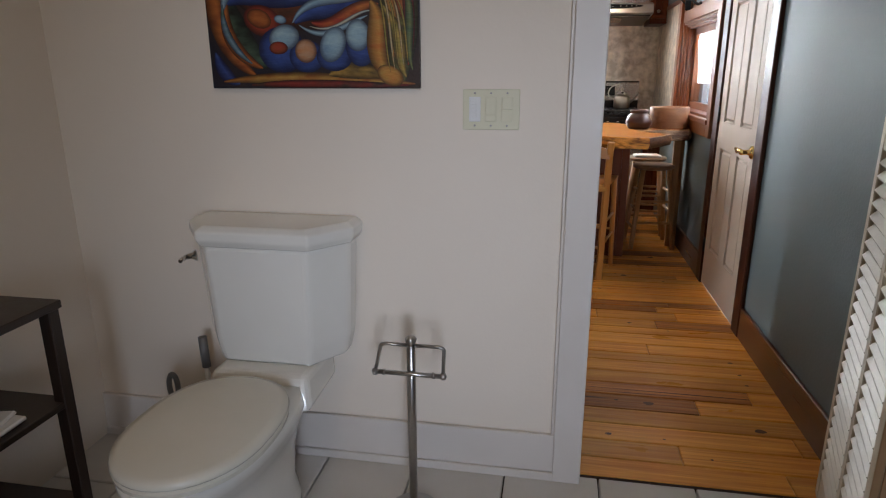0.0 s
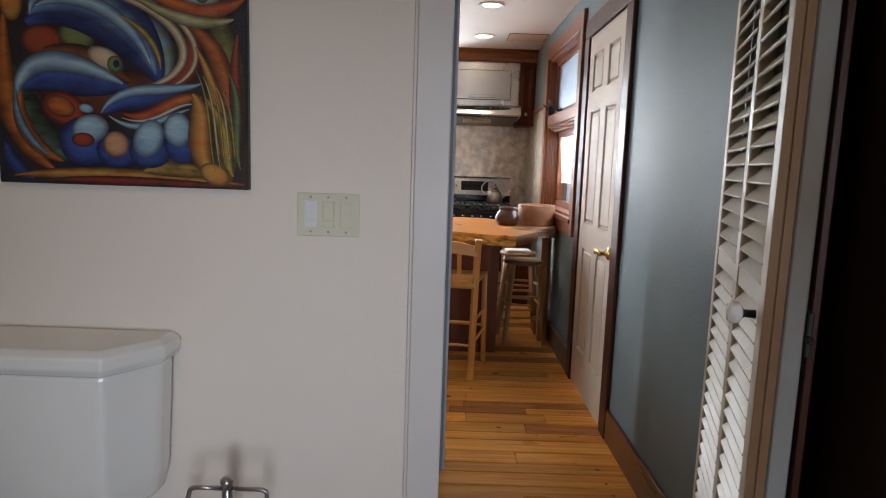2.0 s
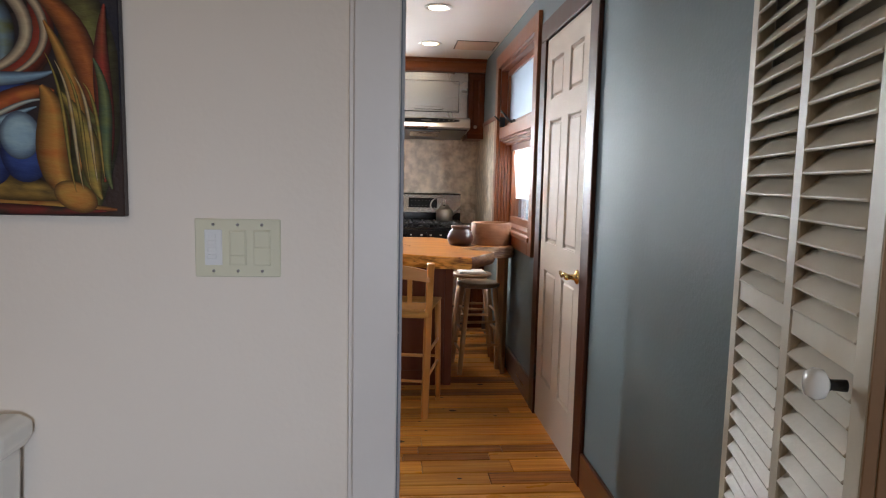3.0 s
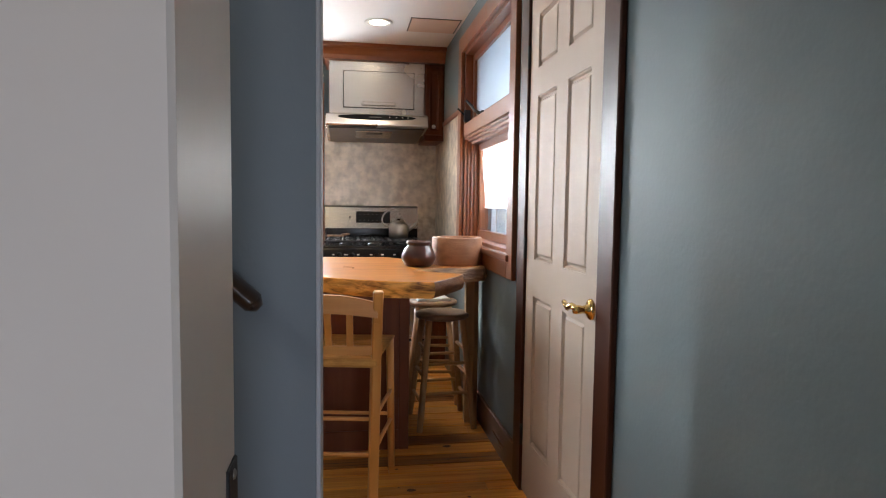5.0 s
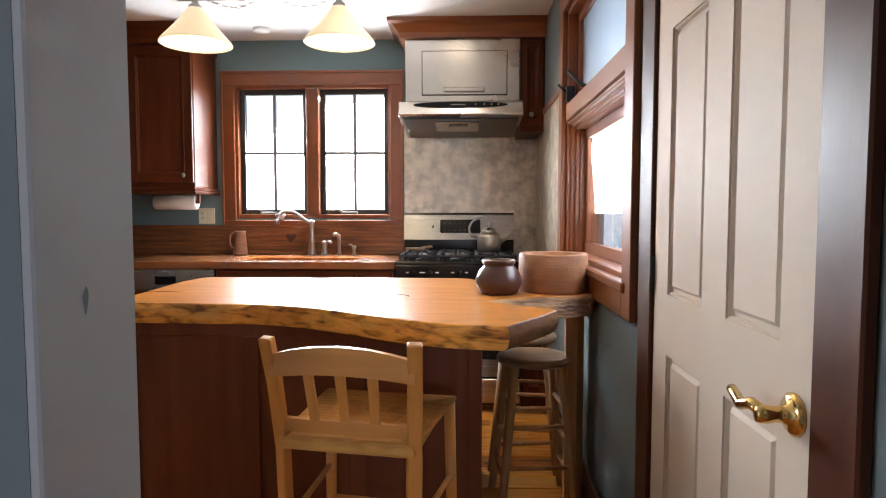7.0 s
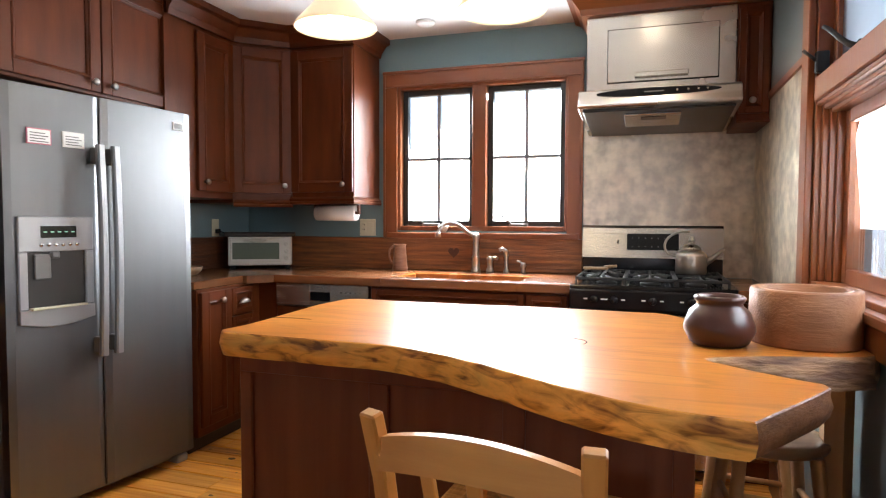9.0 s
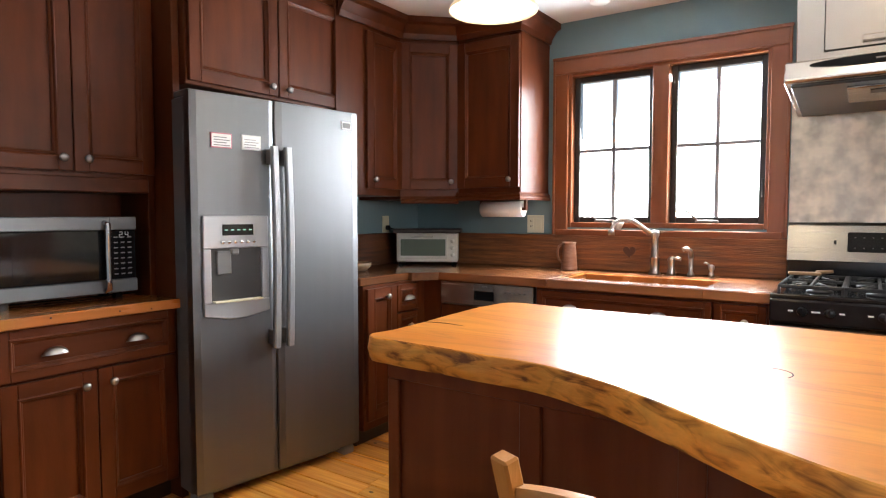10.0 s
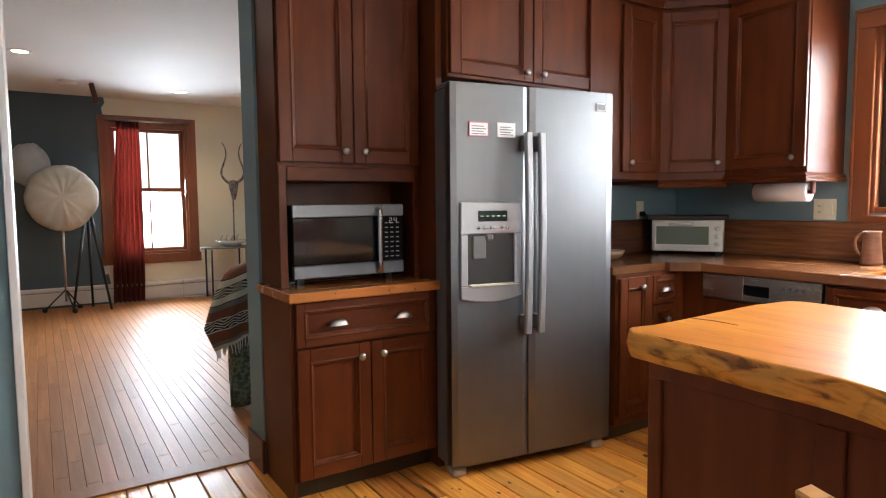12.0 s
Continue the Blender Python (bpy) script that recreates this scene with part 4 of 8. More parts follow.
    # burners and grates
    for bx in (x0 + 0.17, x0 + 0.38, x0 + 0.59):
        for by in (6.31, 6.60):
            bm = bmesh.new()
            lathe(bm, [(0.05, 0.917), (0.05, 0.925), (0.034, 0.928), (0.034, 0.936), (0.0, 0.938)], pose(bx, by, 0), 20)
            part("burner", bm, M_IRON, s)
    for gx in (x0 + 0.03, x0 + 0.265, x0 + 0.50):
        bm = bmesh.new()
        a, b, c, d = gx, gx + 0.225, 6.20, 6.74
        for p, q in (((a, c), (b, c)), ((a, d), (b, d)), ((a, c), (a, d)), ((b, c), (b, d)), ((a, (c + d) / 2), (b, (c + d) / 2)), (((a + b) / 2, c), ((a + b) / 2, d))):
            box(bm, min(p[0], q[0]) - 0.006, max(p[0], q[0]) + 0.006, min(p[1], q[1]) - 0.006, max(p[1], q[1]) + 0.006, 0.94, 0.955, 0.003)
        for k in range(4):
            for sy in (6.31, 6.60):
                an = radians(45 + 90 * k)
                cx = (a + b) / 2
                tube(bm, [(cx + 0.03 * math.cos(an), sy + 0.03 * math.sin(an), 0.955), (cx + 0.11 * math.cos(an), sy + 0.11 * math.sin(an), 0.945)], 0.006, 6)
        for px in (a, b):
            for py in (c, d):
                box(bm, px - 0.006, px + 0.006, py - 0.006, py + 0.006, 0.917, 0.945, 0.002)
        part("grate", bm, M_IRON, s, "black cast iron grate")


def hood():
    h = thing("range_hood", (0.64, 6.6, 1.70), "stainless steel range hood with a hinged upper cover", "range hood")
    x0, x1 = 0.262, 1.012
    # lower canopy
    bm = bmesh.new()
    prof = [(6.268, 1.872), (6.262, 1.836), (6.244, 1.802), (6.254, 1.788), (W - 0.01, 1.735), (W - 0.01, 1.90), (6.50, 1.90), (6.31, 1.888)]
    f = bm.faces.new([bm.verts.new((x0, y, z)) for y, z in prof])
    r = bmesh.ops.extrude_face_region(bm, geom=[f])
    bmesh.ops.translate(bm, verts=[v for v in r["geom"] if isinstance(v, bmesh.types.BMVert)], vec=(x1 - x0, 0, 0))
    bmesh.ops.recalc_face_normals(bm, faces=bm.faces[:])
    bmesh.ops.bevel(bm, geom=bm.edges[:], offset=0.004, segments=1, affect="EDGES")
    can = part("canopy", bm, M_HOOD, h)
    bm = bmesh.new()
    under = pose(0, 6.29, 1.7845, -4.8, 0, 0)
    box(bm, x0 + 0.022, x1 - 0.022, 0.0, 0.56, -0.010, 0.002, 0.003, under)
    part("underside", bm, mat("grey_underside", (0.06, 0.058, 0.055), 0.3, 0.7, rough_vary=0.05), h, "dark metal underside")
    bm = bmesh.new()
    box(bm, x0 + 0.22, x1 - 0.26, 0.05, 0.30, -0.022, -0.0105, 0.003, under)
    fl = part("filter", bm, M_STEELX, h, "metal grease filter")
    bm = bmesh.new()
    box(bm, x0 + 0.30, x1 - 0.33, 0.09, 0.15, -0.0245, -0.0225, 0.001, under)
    part("filter_grip", bm, M_BLACK, fl)
    # oval black control strip
    bm = bmesh.new()
    n = 40
    ring0 = [bm.verts.new(((x0 + x1) / 2 + 0.285 * math.cos(2 * math.pi * i / n), 6.258, 1.856 + 0.019 * math.sin(2 * math.pi * i / n))) for i in range(n)]
    f = bm.faces.new(ring0)
    r = bmesh.ops.extrude_face_region(bm, geom=[f])
    bmesh.ops.translate(bm, verts=[v for v in r["geom"] if isinstance(v, bmesh.types.BMVert)], vec=(0, 0.05, 0))
    bmesh.ops.recalc_face_normals(bm, faces=bm.faces[:])
    st = part("control_strip", bm, M_BLACK, h, "oval black control strip")
    for q in (0.09, 0.14, 0.185, 0.225):
        bm = bmesh.new()
        lathe(bm, [(0.005, 0), (0.005, 0.002), (0.0, 0.003)], pose((x0 + x1) / 2 + q, 6.2585, 1.858, 90, 0, 0), 10)
        part("button", bm, M_HOOD, st)
    part("badge", slab_box((x0 + x1) / 2 - 0.06, (x0 + x1) / 2 + 0.03, 6.2565, 6.2585, 1.854, 1.859), M_GPLAS, st)
    # upper box with its cover
    part("upper_box", slab_box(x0 + 0.018, x1, 6.50, W - 0.01, 1.90, 2.31, 0.004), M_HOOD, h)
    bm = bmesh.new()
    box(bm, x0 + 0.125, x1 - 0.08, 6.494, 6.4995, 1.955, 2.235, 0.001)
    part("cover_gap", bm, M_BLACK, h)
    cv = part("cover", slab_box(x0 + 0.129, x1 - 0.084, 6.486, 6.494, 1.959, 2.231, 0.002), M_HOOD, h, "hinged stainless cover")
    bm = bmesh.new()
    cx = (x0 + x1) / 2 + 0.02
    box(bm, cx - 0.13, cx + 0.13, 6.462, 6.470, 1.975, 2.0, 0.003)
    for q in (-0.12, 0.12):
        box(bm, cx + q - 0.008, cx + q + 0.008, 6.462, 6.487, 1.98, 1.996, 0.002)
    part("cover_handle", bm, M_HOOD, cv)
    c = thing("hood_cabinet", (1.09, 6.7, 1.74), "narrow cherry cabinet with crown moulding around the hood", "cabinet")
    part("body", slab_box(1.016, R - 0.001, 6.50, W - 0.008, 1.735, 2.31, 0.003), M_CAB, c)
    hang(c, "door", pose(1.022, 6.498, 1.765), 0.135, 0.52, [("k", 0.06, 0.06)], 0.03)
    part("bottom_rail", slab_box(1.014, R - 0.001, 6.485, W - 0.008, 1.72, 1.735, 0.003), M_CABX, c)
    cr = c
    bm = bmesh.new()
    prof = [(0.0, 0.0), (0.012, 0.0), (0.02, 0.03), (0.055, 0.075), (0.085, 0.085), (0.085, CEIL - 2.312), (0.0, CEIL - 2.312)]
    sweep(bm, prof, [(0.262, W - 0.01, 2.311), (0.262, 6.475, 2.311), (R - 0.002, 6.475, 2.311)])
    part("crown", bm, M_TRIMX, cr)
    part("fascia", slab_box(0.262, R - 0.002, 6.478, W - 0.01, 2.3115, CEIL - 0.001), M_TRIMX, cr)


back_units()
counters()
stove()
hood()


# ---------- wall cabinets, fridge, hutch ----------
def crown(parent, path, z):
    bm = bmesh.new()
    prof = [(0.0, 0.0), (0.01, 0.0), (0.018, 0.03), (0.05, 0.075), (0.075, 0.085), (0.075, CEIL - z - 0.001), (0.0, CEIL - z - 0.001)]
    sweep(bm, prof, [(x, y, z) for x, y in path])
    part("crown", bm, M_CABX, parent)


def base_mould(parent, path, z):
    bm = bmesh.new()
    sweep(bm, [(0.0, 0.0), (0.012, 0.0), (0.016, 0.012), (0.010, 0.02), (0.014, 0.03), (0.0, 0.045)], [(x, y, z) for x, y in path])
    part("bottom_moulding", bm, M_CABX, parent)


def wall_cabinets():
    zb, zt = 1.375, 2.30
    yf = 6.52
    c = thing("wall_cabinet", (-1.32, 6.7, zb), "cherry wall cabinet with crown moulding beside the window", "cabinet", "wall cabinets")
    part("body", slab_box(-1.54, -1.105, yf, W - 0.002, zb, zt, 0.003), M_CAB, c)
    hang(c, "door", pose(-1.535, yf - 0.002, zb + 0.03), 0.425, zt - zb - 0.05, [("k", 0.37, 0.045)])
    crown(c, [(-1.54, yf - 0.02), (-1.105, yf - 0.02), (-1.105, W - 0.002)], zt)
    base_mould(c, [(-1.54, yf - 0.02), (-1.105, yf - 0.02), (-1.105, W - 0.002)], zb - 0.045)
    part("top", slab_box(-1.54, -1.105, yf, W - 0.002, zt, CEIL - 0.002), M_CABX, c)
    part("bottom", slab_box(-1.54, -1.105, yf, W - 0.002, zb - 0.04, zb), M_CABX, c)
    # diagonal corner cabinet
    d = thing("corner_wall_cabinet", (-1.85, 6.65, zb), "diagonal cherry corner wall cabinet", "cabinet", "wall cabinets")
    p0, p1 = Vector((-1.80, 6.27, 0)), Vector((-1.545, yf, 0))
    bm = bmesh.new()
    prism(bm, [(p0.x, p0.y), (p1.x, p1.y), (-1.545, W - 0.002), (-2.138, W - 0.002), (-2.138, 6.27)], zb - 0.04, CEIL - 0.002)
    part("body", bm, M_CAB, d)
    an = math.degrees(math.atan2(p1.y - p0.y, p1.x - p0.x))
    ln = (p1 - p0).length
    hang(d, "door", pose(p0.x + 0.002, p0.y - 0.002, zb + 0.02, 0, 0, an), ln - 0.004, zt - zb - 0.04, [("k", ln - 0.05, 0.05)])
    off = Vector((math.sin(radians(an)), -math.cos(radians(an)), 0)) * 0.02
    crown(d, [((p0 + off).x, (p0 + off).y), ((p1 + off).x, (p1 + off).y)], zt)
    base_mould(d, [((p0 + off).x, (p0 + off).y), ((p1 + off).x, (p1 + off).y)], zb - 0.065)
    # cabinet between the corner and the fridge
    e = thing("side_wall_cabinet", (-1.95, 6.0, zb), "cherry wall cabinet between corner and fridge", "cabinet", "wall cabinets")
    part("body", slab_box(-2.138, -1.80, 5.72, 6.27, zb - 0.02, CEIL - 0.002, 0.002), M_CAB, e)
    hang(e, "door", pose(-1.798, 5.95, zb + 0.02, 0, 0, 90), 0.315, zt - zb - 0.04, [("k", 0.05, 0.05)])
    crown(e, [(-1.78, 5.72), (-1.78, 6.27)], zt)
    # cabinet over the fridge
    f = thing("fridge_top_cabinet", (-2.1, 5.3, 1.81), "cherry cabinet above the fridge with two doors", "cabinet", "wall cabinets")
    part("body", slab_box(-2.448, -1.83, 4.85, 5.83, 1.80, CEIL - 0.002, 0.003), M_CAB, f)
    hang(f, "door", pose(-1.828, 4.857, 1.815, 0, 0, 90), 0.478, 0.53, [("k", 0.43, 0.04)])
    hang(f, "door", pose(-1.828, 5.342, 1.815, 0, 0, 90), 0.478, 0.53, [("k", 0.05, 0.04)])
    part("fascia", slab_box(-1.83, -1.815, 4.85, 5.83, 2.35, CEIL - 0.002, 0.002), M_CABX, f)
    part("side_panel", slab_box(-2.448, -1.80, 5.80, 5.83, 0.0, 1.80), M_CAB, f)
    part("tall_panel", slab_box(-2.448, -1.87, 4.815, 4.848, 0.0, CEIL - 0.002, 0.002), M_CAB, f, "tall cherry panel between hutch and fridge")


M_HANDLE = mat("satin_handle_steel", (0.40, 0.405, 0.41), 0.42, 0.9, rough_vary=0.03)


def fridge():
    m = pose(-1.640, 5.215, 0, 0, 0, 90 - 8.5)   # local: x along the front, -y towards the room
    f = thing("refrigerator", m, "stainless side by side refrigerator with an ice dispenser", "refrigerator")
    w, h, gap = 0.87, 1.755, -0.045
    hw = w / 2

    def lp(name, bm, material, parent=f, label=""):
        return part(name, bm, material, parent, label, local=True)
    bm = bmesh.new()
    box(bm, -hw + 0.004, hw - 0.004, 0.065, 0.74, 0.045, 1.735, 0.006)
    lp("case", bm, mat("grey_fridge_case", (0.14, 0.14, 0.145), 0.45, 0.2, (0.17, 0.17, 0.17), 8))

    def door(x0, x1, name):
        bm = bmesh.new()
        n = 14
        pts = []
        for i in range(n + 1):
            x = x0 + (x1 - x0) * i / n
            k = (x / hw)
            e = min(1.0, min(x - x0, x1 - x) / 0.005)
            pts.append((x, 0.005 * k * k + 0.006 * (1 - math.sqrt(max(0, e * (2 - e))))))
        prism(bm, pts + [(x1, 0.06), (x0, 0.06)], 0.06, h, 0.004, 2)
        return lp(name, bm, M_STEEL)
    dl = door(-hw, gap - 0.003, "freezer_door")
    dr = door(gap + 0.003, hw, "fridge_door")
    for d, x in ((dl, gap - 0.035), (dr, gap + 0.035)):
        bm = bmesh.new()
        z0, z1 = 0.645, 1.545
        n = 16
        rings = []
        for k in range(n + 1):
            q = k / n
            y = -0.050 - 0.014 * math.sin(math.pi * q)
            z = z1 + (z0 - z1) * q
            rings.append([bm.verts.new((x + a, y + b, z)) for a, b in ((-0.017, 0.011), (-0.017, -0.004), (-0.011, -0.011), (0.011, -0.011), (0.017, -0.004), (0.017, 0.011))])
        for a, b in zip(rings, rings[1:]):
            for i in range(6):
                bm.faces.new((a[i], a[(i + 1) % 6], b[(i + 1) % 6], b[i]))
        bm.faces.new(rings[0][::-1])
        bm.faces.new(rings[-1])
        bmesh.ops.recalc_face_normals(bm, faces=bm.faces[:])
        lp("handle", bm, M_HANDLE, d, "long flat brushed metal handle")
        for zz in (z0 + 0.045, z1 - 0.045):
            lp("handle_mount", slab_box(x - 0.013, x + 0.013, -0.042, 0.006, zz - 0.035, zz + 0.035, 0.004), M_GPLAS, d)
    # Black strip put into the door gap as the seam's shade.
    lp("seam_strip", slab_box(gap - 0.0034, gap + 0.0034, 0.0012, 0.055, 0.06, h - 0.004), M_SASH)
    # dispenser, built round its recess
    x0, x1, z0, z1 = -hw + 0.038, gap - 0.048, 0.80, 1.24
    silver = mat("silver_plastic", (0.42, 0.42, 0.43), 0.35, 0.6, rough_vary=0.03)
    dp = lp("dispenser", slab_box(x0, x1, -0.012, 0.008, 1.10, z1, 0.004), silver, f, "silver plastic water dispenser")
    lp("bezel", slab_box(x0, x0 + 0.035, -0.012, 0.008, 0.872, 1.10, 0.004), silver, dp)
    lp("bezel", slab_box(x1 - 0.035, x1, -0.012, 0.008, 0.872, 1.10, 0.004), silver, dp)
    bm = bmesh.new()
    edge = [(x0, 0.872)] + [(x0 + (x1 - x0) * k / 12, z0 + 0.018 - 0.022 * math.sin(math.pi * k / 12)) for k in range(13)] + [(x1, 0.872)]
    prism(bm, edge, -0.008, 0.016, 0.004)
    bm.transform(pose(0, 0, 0, 90, 0, 0))
    lp("lower_bezel", bm, silver, dp)
    bm = bmesh.new()
    box(bm, x0 + 0.035, x1 - 0.035, -0.001, 0.004, 0.872, 1.10)
    lp("recess", bm, mat("dispenser_recess", (0.055, 0.052, 0.05), 0.4, 0.3), dp)
    lp("tray", slab_box(x0 + 0.04, x1 - 0.04, -0.03, 0.0, 0.870, 0.879, 0.002), M_CREAMP, dp)
    bm = bmesh.new()
    box(bm, x0 + 0.06, x0 + 0.125, -0.012, 0.0, 0.99, 1.09, 0.004)
    box(bm, x0 + 0.12, x0 + 0.16, -0.02, 0.0, 1.07, 1.102, 0.008)
    lp("paddle", bm, M_GPLAS, dp)
    lp("screen", slab_box(x0 + 0.085, x1 - 0.075, -0.0145, -0.0105, 1.155, 1.202, 0.001), M_DGLASS, dp)
    bm = bmesh.new()
    for i in range(5):
        box(bm, x0 + 0.095 + 0.028 * i, x0 + 0.109 + 0.028 * i, -0.0155, -0.0143, 1.176, 1.181)
    lp("screen_marks", bm, mat("screen_green", (0.2, 0.3, 0.25), 0.5, emit=((0.3, 0.8, 0.5), 0.12)), dp)
    for i in range(6):
        bm = bmesh.new()
        lathe(bm, [(0.008, 0), (0.008, 0.006), (0.005, 0.009), (0, 0.009)], pose(x0 + 0.085 + 0.029 * i, -0.011, 1.127, 90, 0, 0), 12)
        lp("button", bm, M_CHROME, dp)
    # badge, notes, feet, hinge cover, grille
    bm = bmesh.new()
    box(bm, hw - 0.105, hw - 0.045, -0.001, 0.012, 1.665, 1.705, 0.002)
    lp("badge", bm, M_WPLAS, dr)
    bm = bmesh.new()
    box(bm, hw - 0.098, hw - 0.052, -0.002, -0.0009, 1.672, 1.698)
    lp("badge_field", bm, M_GPLAS, dr)
    for x, wd, hh, cc in ((-hw + 0.085, 0.095, 0.062, (0.55, 0.16, 0.22)), (-hw + 0.225, 0.092, 0.064, (0.72, 0.70, 0.66))):
        bm = bmesh.new()
        box(bm, x, x + wd, -0.0022, 0.004, 1.525, 1.525 + hh)
        me = bpy.data.meshes.new("label_sticker")
        bm.to_mesh(me)
        bm.free()
        me.materials.append(mat("sticker_border", cc, 0.6))
        st = place("label_sticker", me, dl, "small printed paper sticker")
        bm = bmesh.new()
        box(bm, x + 0.004, x + wd - 0.004, -0.0030, -0.0020, 1.529, 1.521 + hh)
        lp("sticker_face", bm, M_PAPER, st)
        bm = bmesh.new()
        for k in range(4):
            box(bm, x + 0.012, x + wd - 0.012 - 0.012 * (k % 2), -0.0034, -0.0028, 1.534 + 0.011 * k, 1.538 + 0.011 * k)
        lp("print_lines", bm, M_GPLAS, st)
    for x in (-hw + 0.05, hw - 0.05):
        bm = bmesh.new()
        box(bm, x - 0.035, x + 0.035, 0.03, 0.12, 0.0, 0.045, 0.012, None, 2)
        lp("foot", bm, mat("grey_foot_plastic", (0.35, 0.35, 0.36), 0.5), f)
    lp("grille", slab_box(-hw + 0.02, hw - 0.02, 0.07, 0.09, 0.02, 0.055, 0.003), M_GPLAS)
    lp("hinge_cover", slab_box(-hw + 0.01, -hw + 0.09, 0.05, 0.2, 1.736, 1.765, 0.006), M_GPLAS)


def hutch():
    h = thing("hutch_base_cabinet", (-2.15, 4.47, 0), "cherry base cabinet with one drawer and two doors", "cabinet")
    y0, y1 = 4.135, 4.812
    part("body", slab_box(-2.268, -1.893, y0, y1, 0.09, 0.845, 0.003), M_CAB, h)
    part("plinth", slab_box(-2.268, -1.95, y0 + 0.01, y1, 0.0, 0.09), M_DARKW, h)
    part("side_panel", slab_box(-2.262, -1.895, y0 - 0.012, y0, 0.0, 0.845, 0.002), M_CAB, h)
    hang(h, "drawer", pose(-1.891, y0 + 0.008, 0.655, 0, 0, 90), y1 - y0 - 0.016, 0.185, [("c", 0.18, 0.08), ("c", 0.49, 0.08)], 0.035)
    wd = (y1 - y0 - 0.02) / 2
    hang(h, "door", pose(-1.891, y0 + 0.008, 0.10, 0, 0, 90), wd, 0.545, [("k", wd - 0.05, 0.49)])
    hang(h, "door", pose(-1.891, y0 + 0.012 + wd, 0.10, 0, 0, 90), wd, 0.545, [("k", 0.05, 0.49)])
    t = tagged(part("hutch_counter", slab_box(-2.268, -1.842, y0 - 0.03, y1 + 0.002, 0.845, 0.885, 0.004), M_CTRL), "orange wooden counter on the hutch with plugged screw holes", "counter")
    for px in (4.30, 4.55, 4.68):
        bm = bmesh.new()
        lathe(bm, [(0.0, 0.0), (0.0035, 0.0), (0.0035, 0.0015), (0.0, 0.0015)], pose(-1.8415, px, 0.866 + 0.008 * math.sin(px * 40), 0, 90, 0), 10)
        part("screw_plug", bm, M_GAP, t)
    u = thing("hutch_upper_cabinet", (-2.2, 4.47, 0.886), "cherry upper cabinet with a microwave niche", "cabinet")
    xf = -2.02
    bm = bmesh.new()
    box(bm, -2.268, xf, y0 - 0.005, y0 + 0.025, 0.886, CEIL - 0.002, 0.002)
    box(bm, -2.268, xf, y1 - 0.03, y1, 0.886, CEIL - 0.002, 0.002)
    box(bm, -2.268, -2.25, y0 + 0.025, y1 - 0.03, 0.886, CEIL - 0.002)
    box(bm, -2.268, xf, y0 + 0.025, y1 - 0.03, 1.335, 1.41, 0.002)
    box(bm, -2.268, xf - 0.002, y0 + 0.025, y1 - 0.03, 1.41, CEIL - 0.002)
    part("body", bm, M_CAB, u)
    part("niche_rail", slab_box(xf, xf + 0.018, y0 + 0.03, y1 - 0.035, 1.335, 1.395, 0.004), M_CABX, u)
    part("face_stile", slab_box(xf, xf + 0.015, y0 - 0.005, y0 + 0.028, 0.886, 1.40, 0.002), M_CAB, u)
    wd = (y1 - y0 - 0.012) / 2
    hang(u, "door", pose(xf + 0.001, y0 + 0.002, 1.415, 0, 0, 90), wd, 0.92, [("k", wd - 0.045, 0.05)])
    hang(u, "door", pose(xf + 0.001, y0 + 0.006 + wd, 1.415, 0, 0, 90), wd, 0.92, [("k", 0.045, 0.05)])
    # microwave
    mw = thing("microwave", (-2.2, 4.45, 0.886), "stainless and black microwave in the cabinet niche", "microwave")
    a, b, zf = 4.19, 4.722, 0.918
    part("case", slab_box(-2.24, -2.035, a, b, zf, 1.235, 0.005), M_BLACK, mw)
    for q in ((a + 0.05, -2.21), (b - 0.05, -2.21), (a + 0.05, -2.09), (b - 0.05, -2.09)):
        part("foot", slab_box(q[1] - 0.015, q[1] + 0.015, q[0] - 0.015, q[0] + 0.015, 0.8855, zf + 0.002), M_BLACK, mw)
    fr = bmesh.new()
    box(fr, -2.036, -2.015, a, b - 0.115, zf + 0.0, zf + 0.055, 0.003)
    box(fr, -2.036, -2.015, a, b - 0.115, 1.18, 1.235, 0.003)
    box(fr, -2.036, -2.015, b - 0.115, b, zf, zf + 0.055, 0.003)
    box(fr, -2.036, -2.015, b - 0.115, b, 1.18, 1.235, 0.003)
    part("steel_trim", fr, M_STEEL, mw)
    dg = part("door", slab_box(-2.036, -2.016, a, b - 0.115, zf + 0.056, 1.179, 0.003), M_DGLASS, mw, "black glass door")
    part("window", slab_box(-2.017, -2.0145, a + 0.06, b - 0.19, zf + 0.09, 1.15), mat("microwave_window", (0.012, 0.012, 0.013), 0.08, 0.0, rough_vary=0.02), dg)
    bm = bmesh.new()
    ys = b - 0.135
    tube(bm, [(-2.015, ys, 0.93)] + [(-1.985 - 0.006 * math.sin(math.pi * k), ys, 0.93 + 0.28 * k) for k in np.linspace(0.03, 0.97, 8)] + [(-2.015, ys, 1.21)], 0.012, 10)
    part("handle", bm, M_CHROME, dg, "curved chrome handle")
    kp = part("keypad", slab_box(-2.036, -2.016, b - 0.112, b - 0.003, zf + 0.056, 1.179, 0.003), M_BLACK, mw)
    key = mat("key_grey", (0.22, 0.22, 0.23), 0.6)
    for i in range(3):
        for j in range(8):
            part("key_mark", slab_box(-2.0162, -2.015, b - 0.098 + 0.029 * i, b - 0.082 + 0.029 * i, zf + 0.075 + 0.022 * j, zf + 0.080 + 0.022 * j), key, kp)
    bm = bmesh.new()
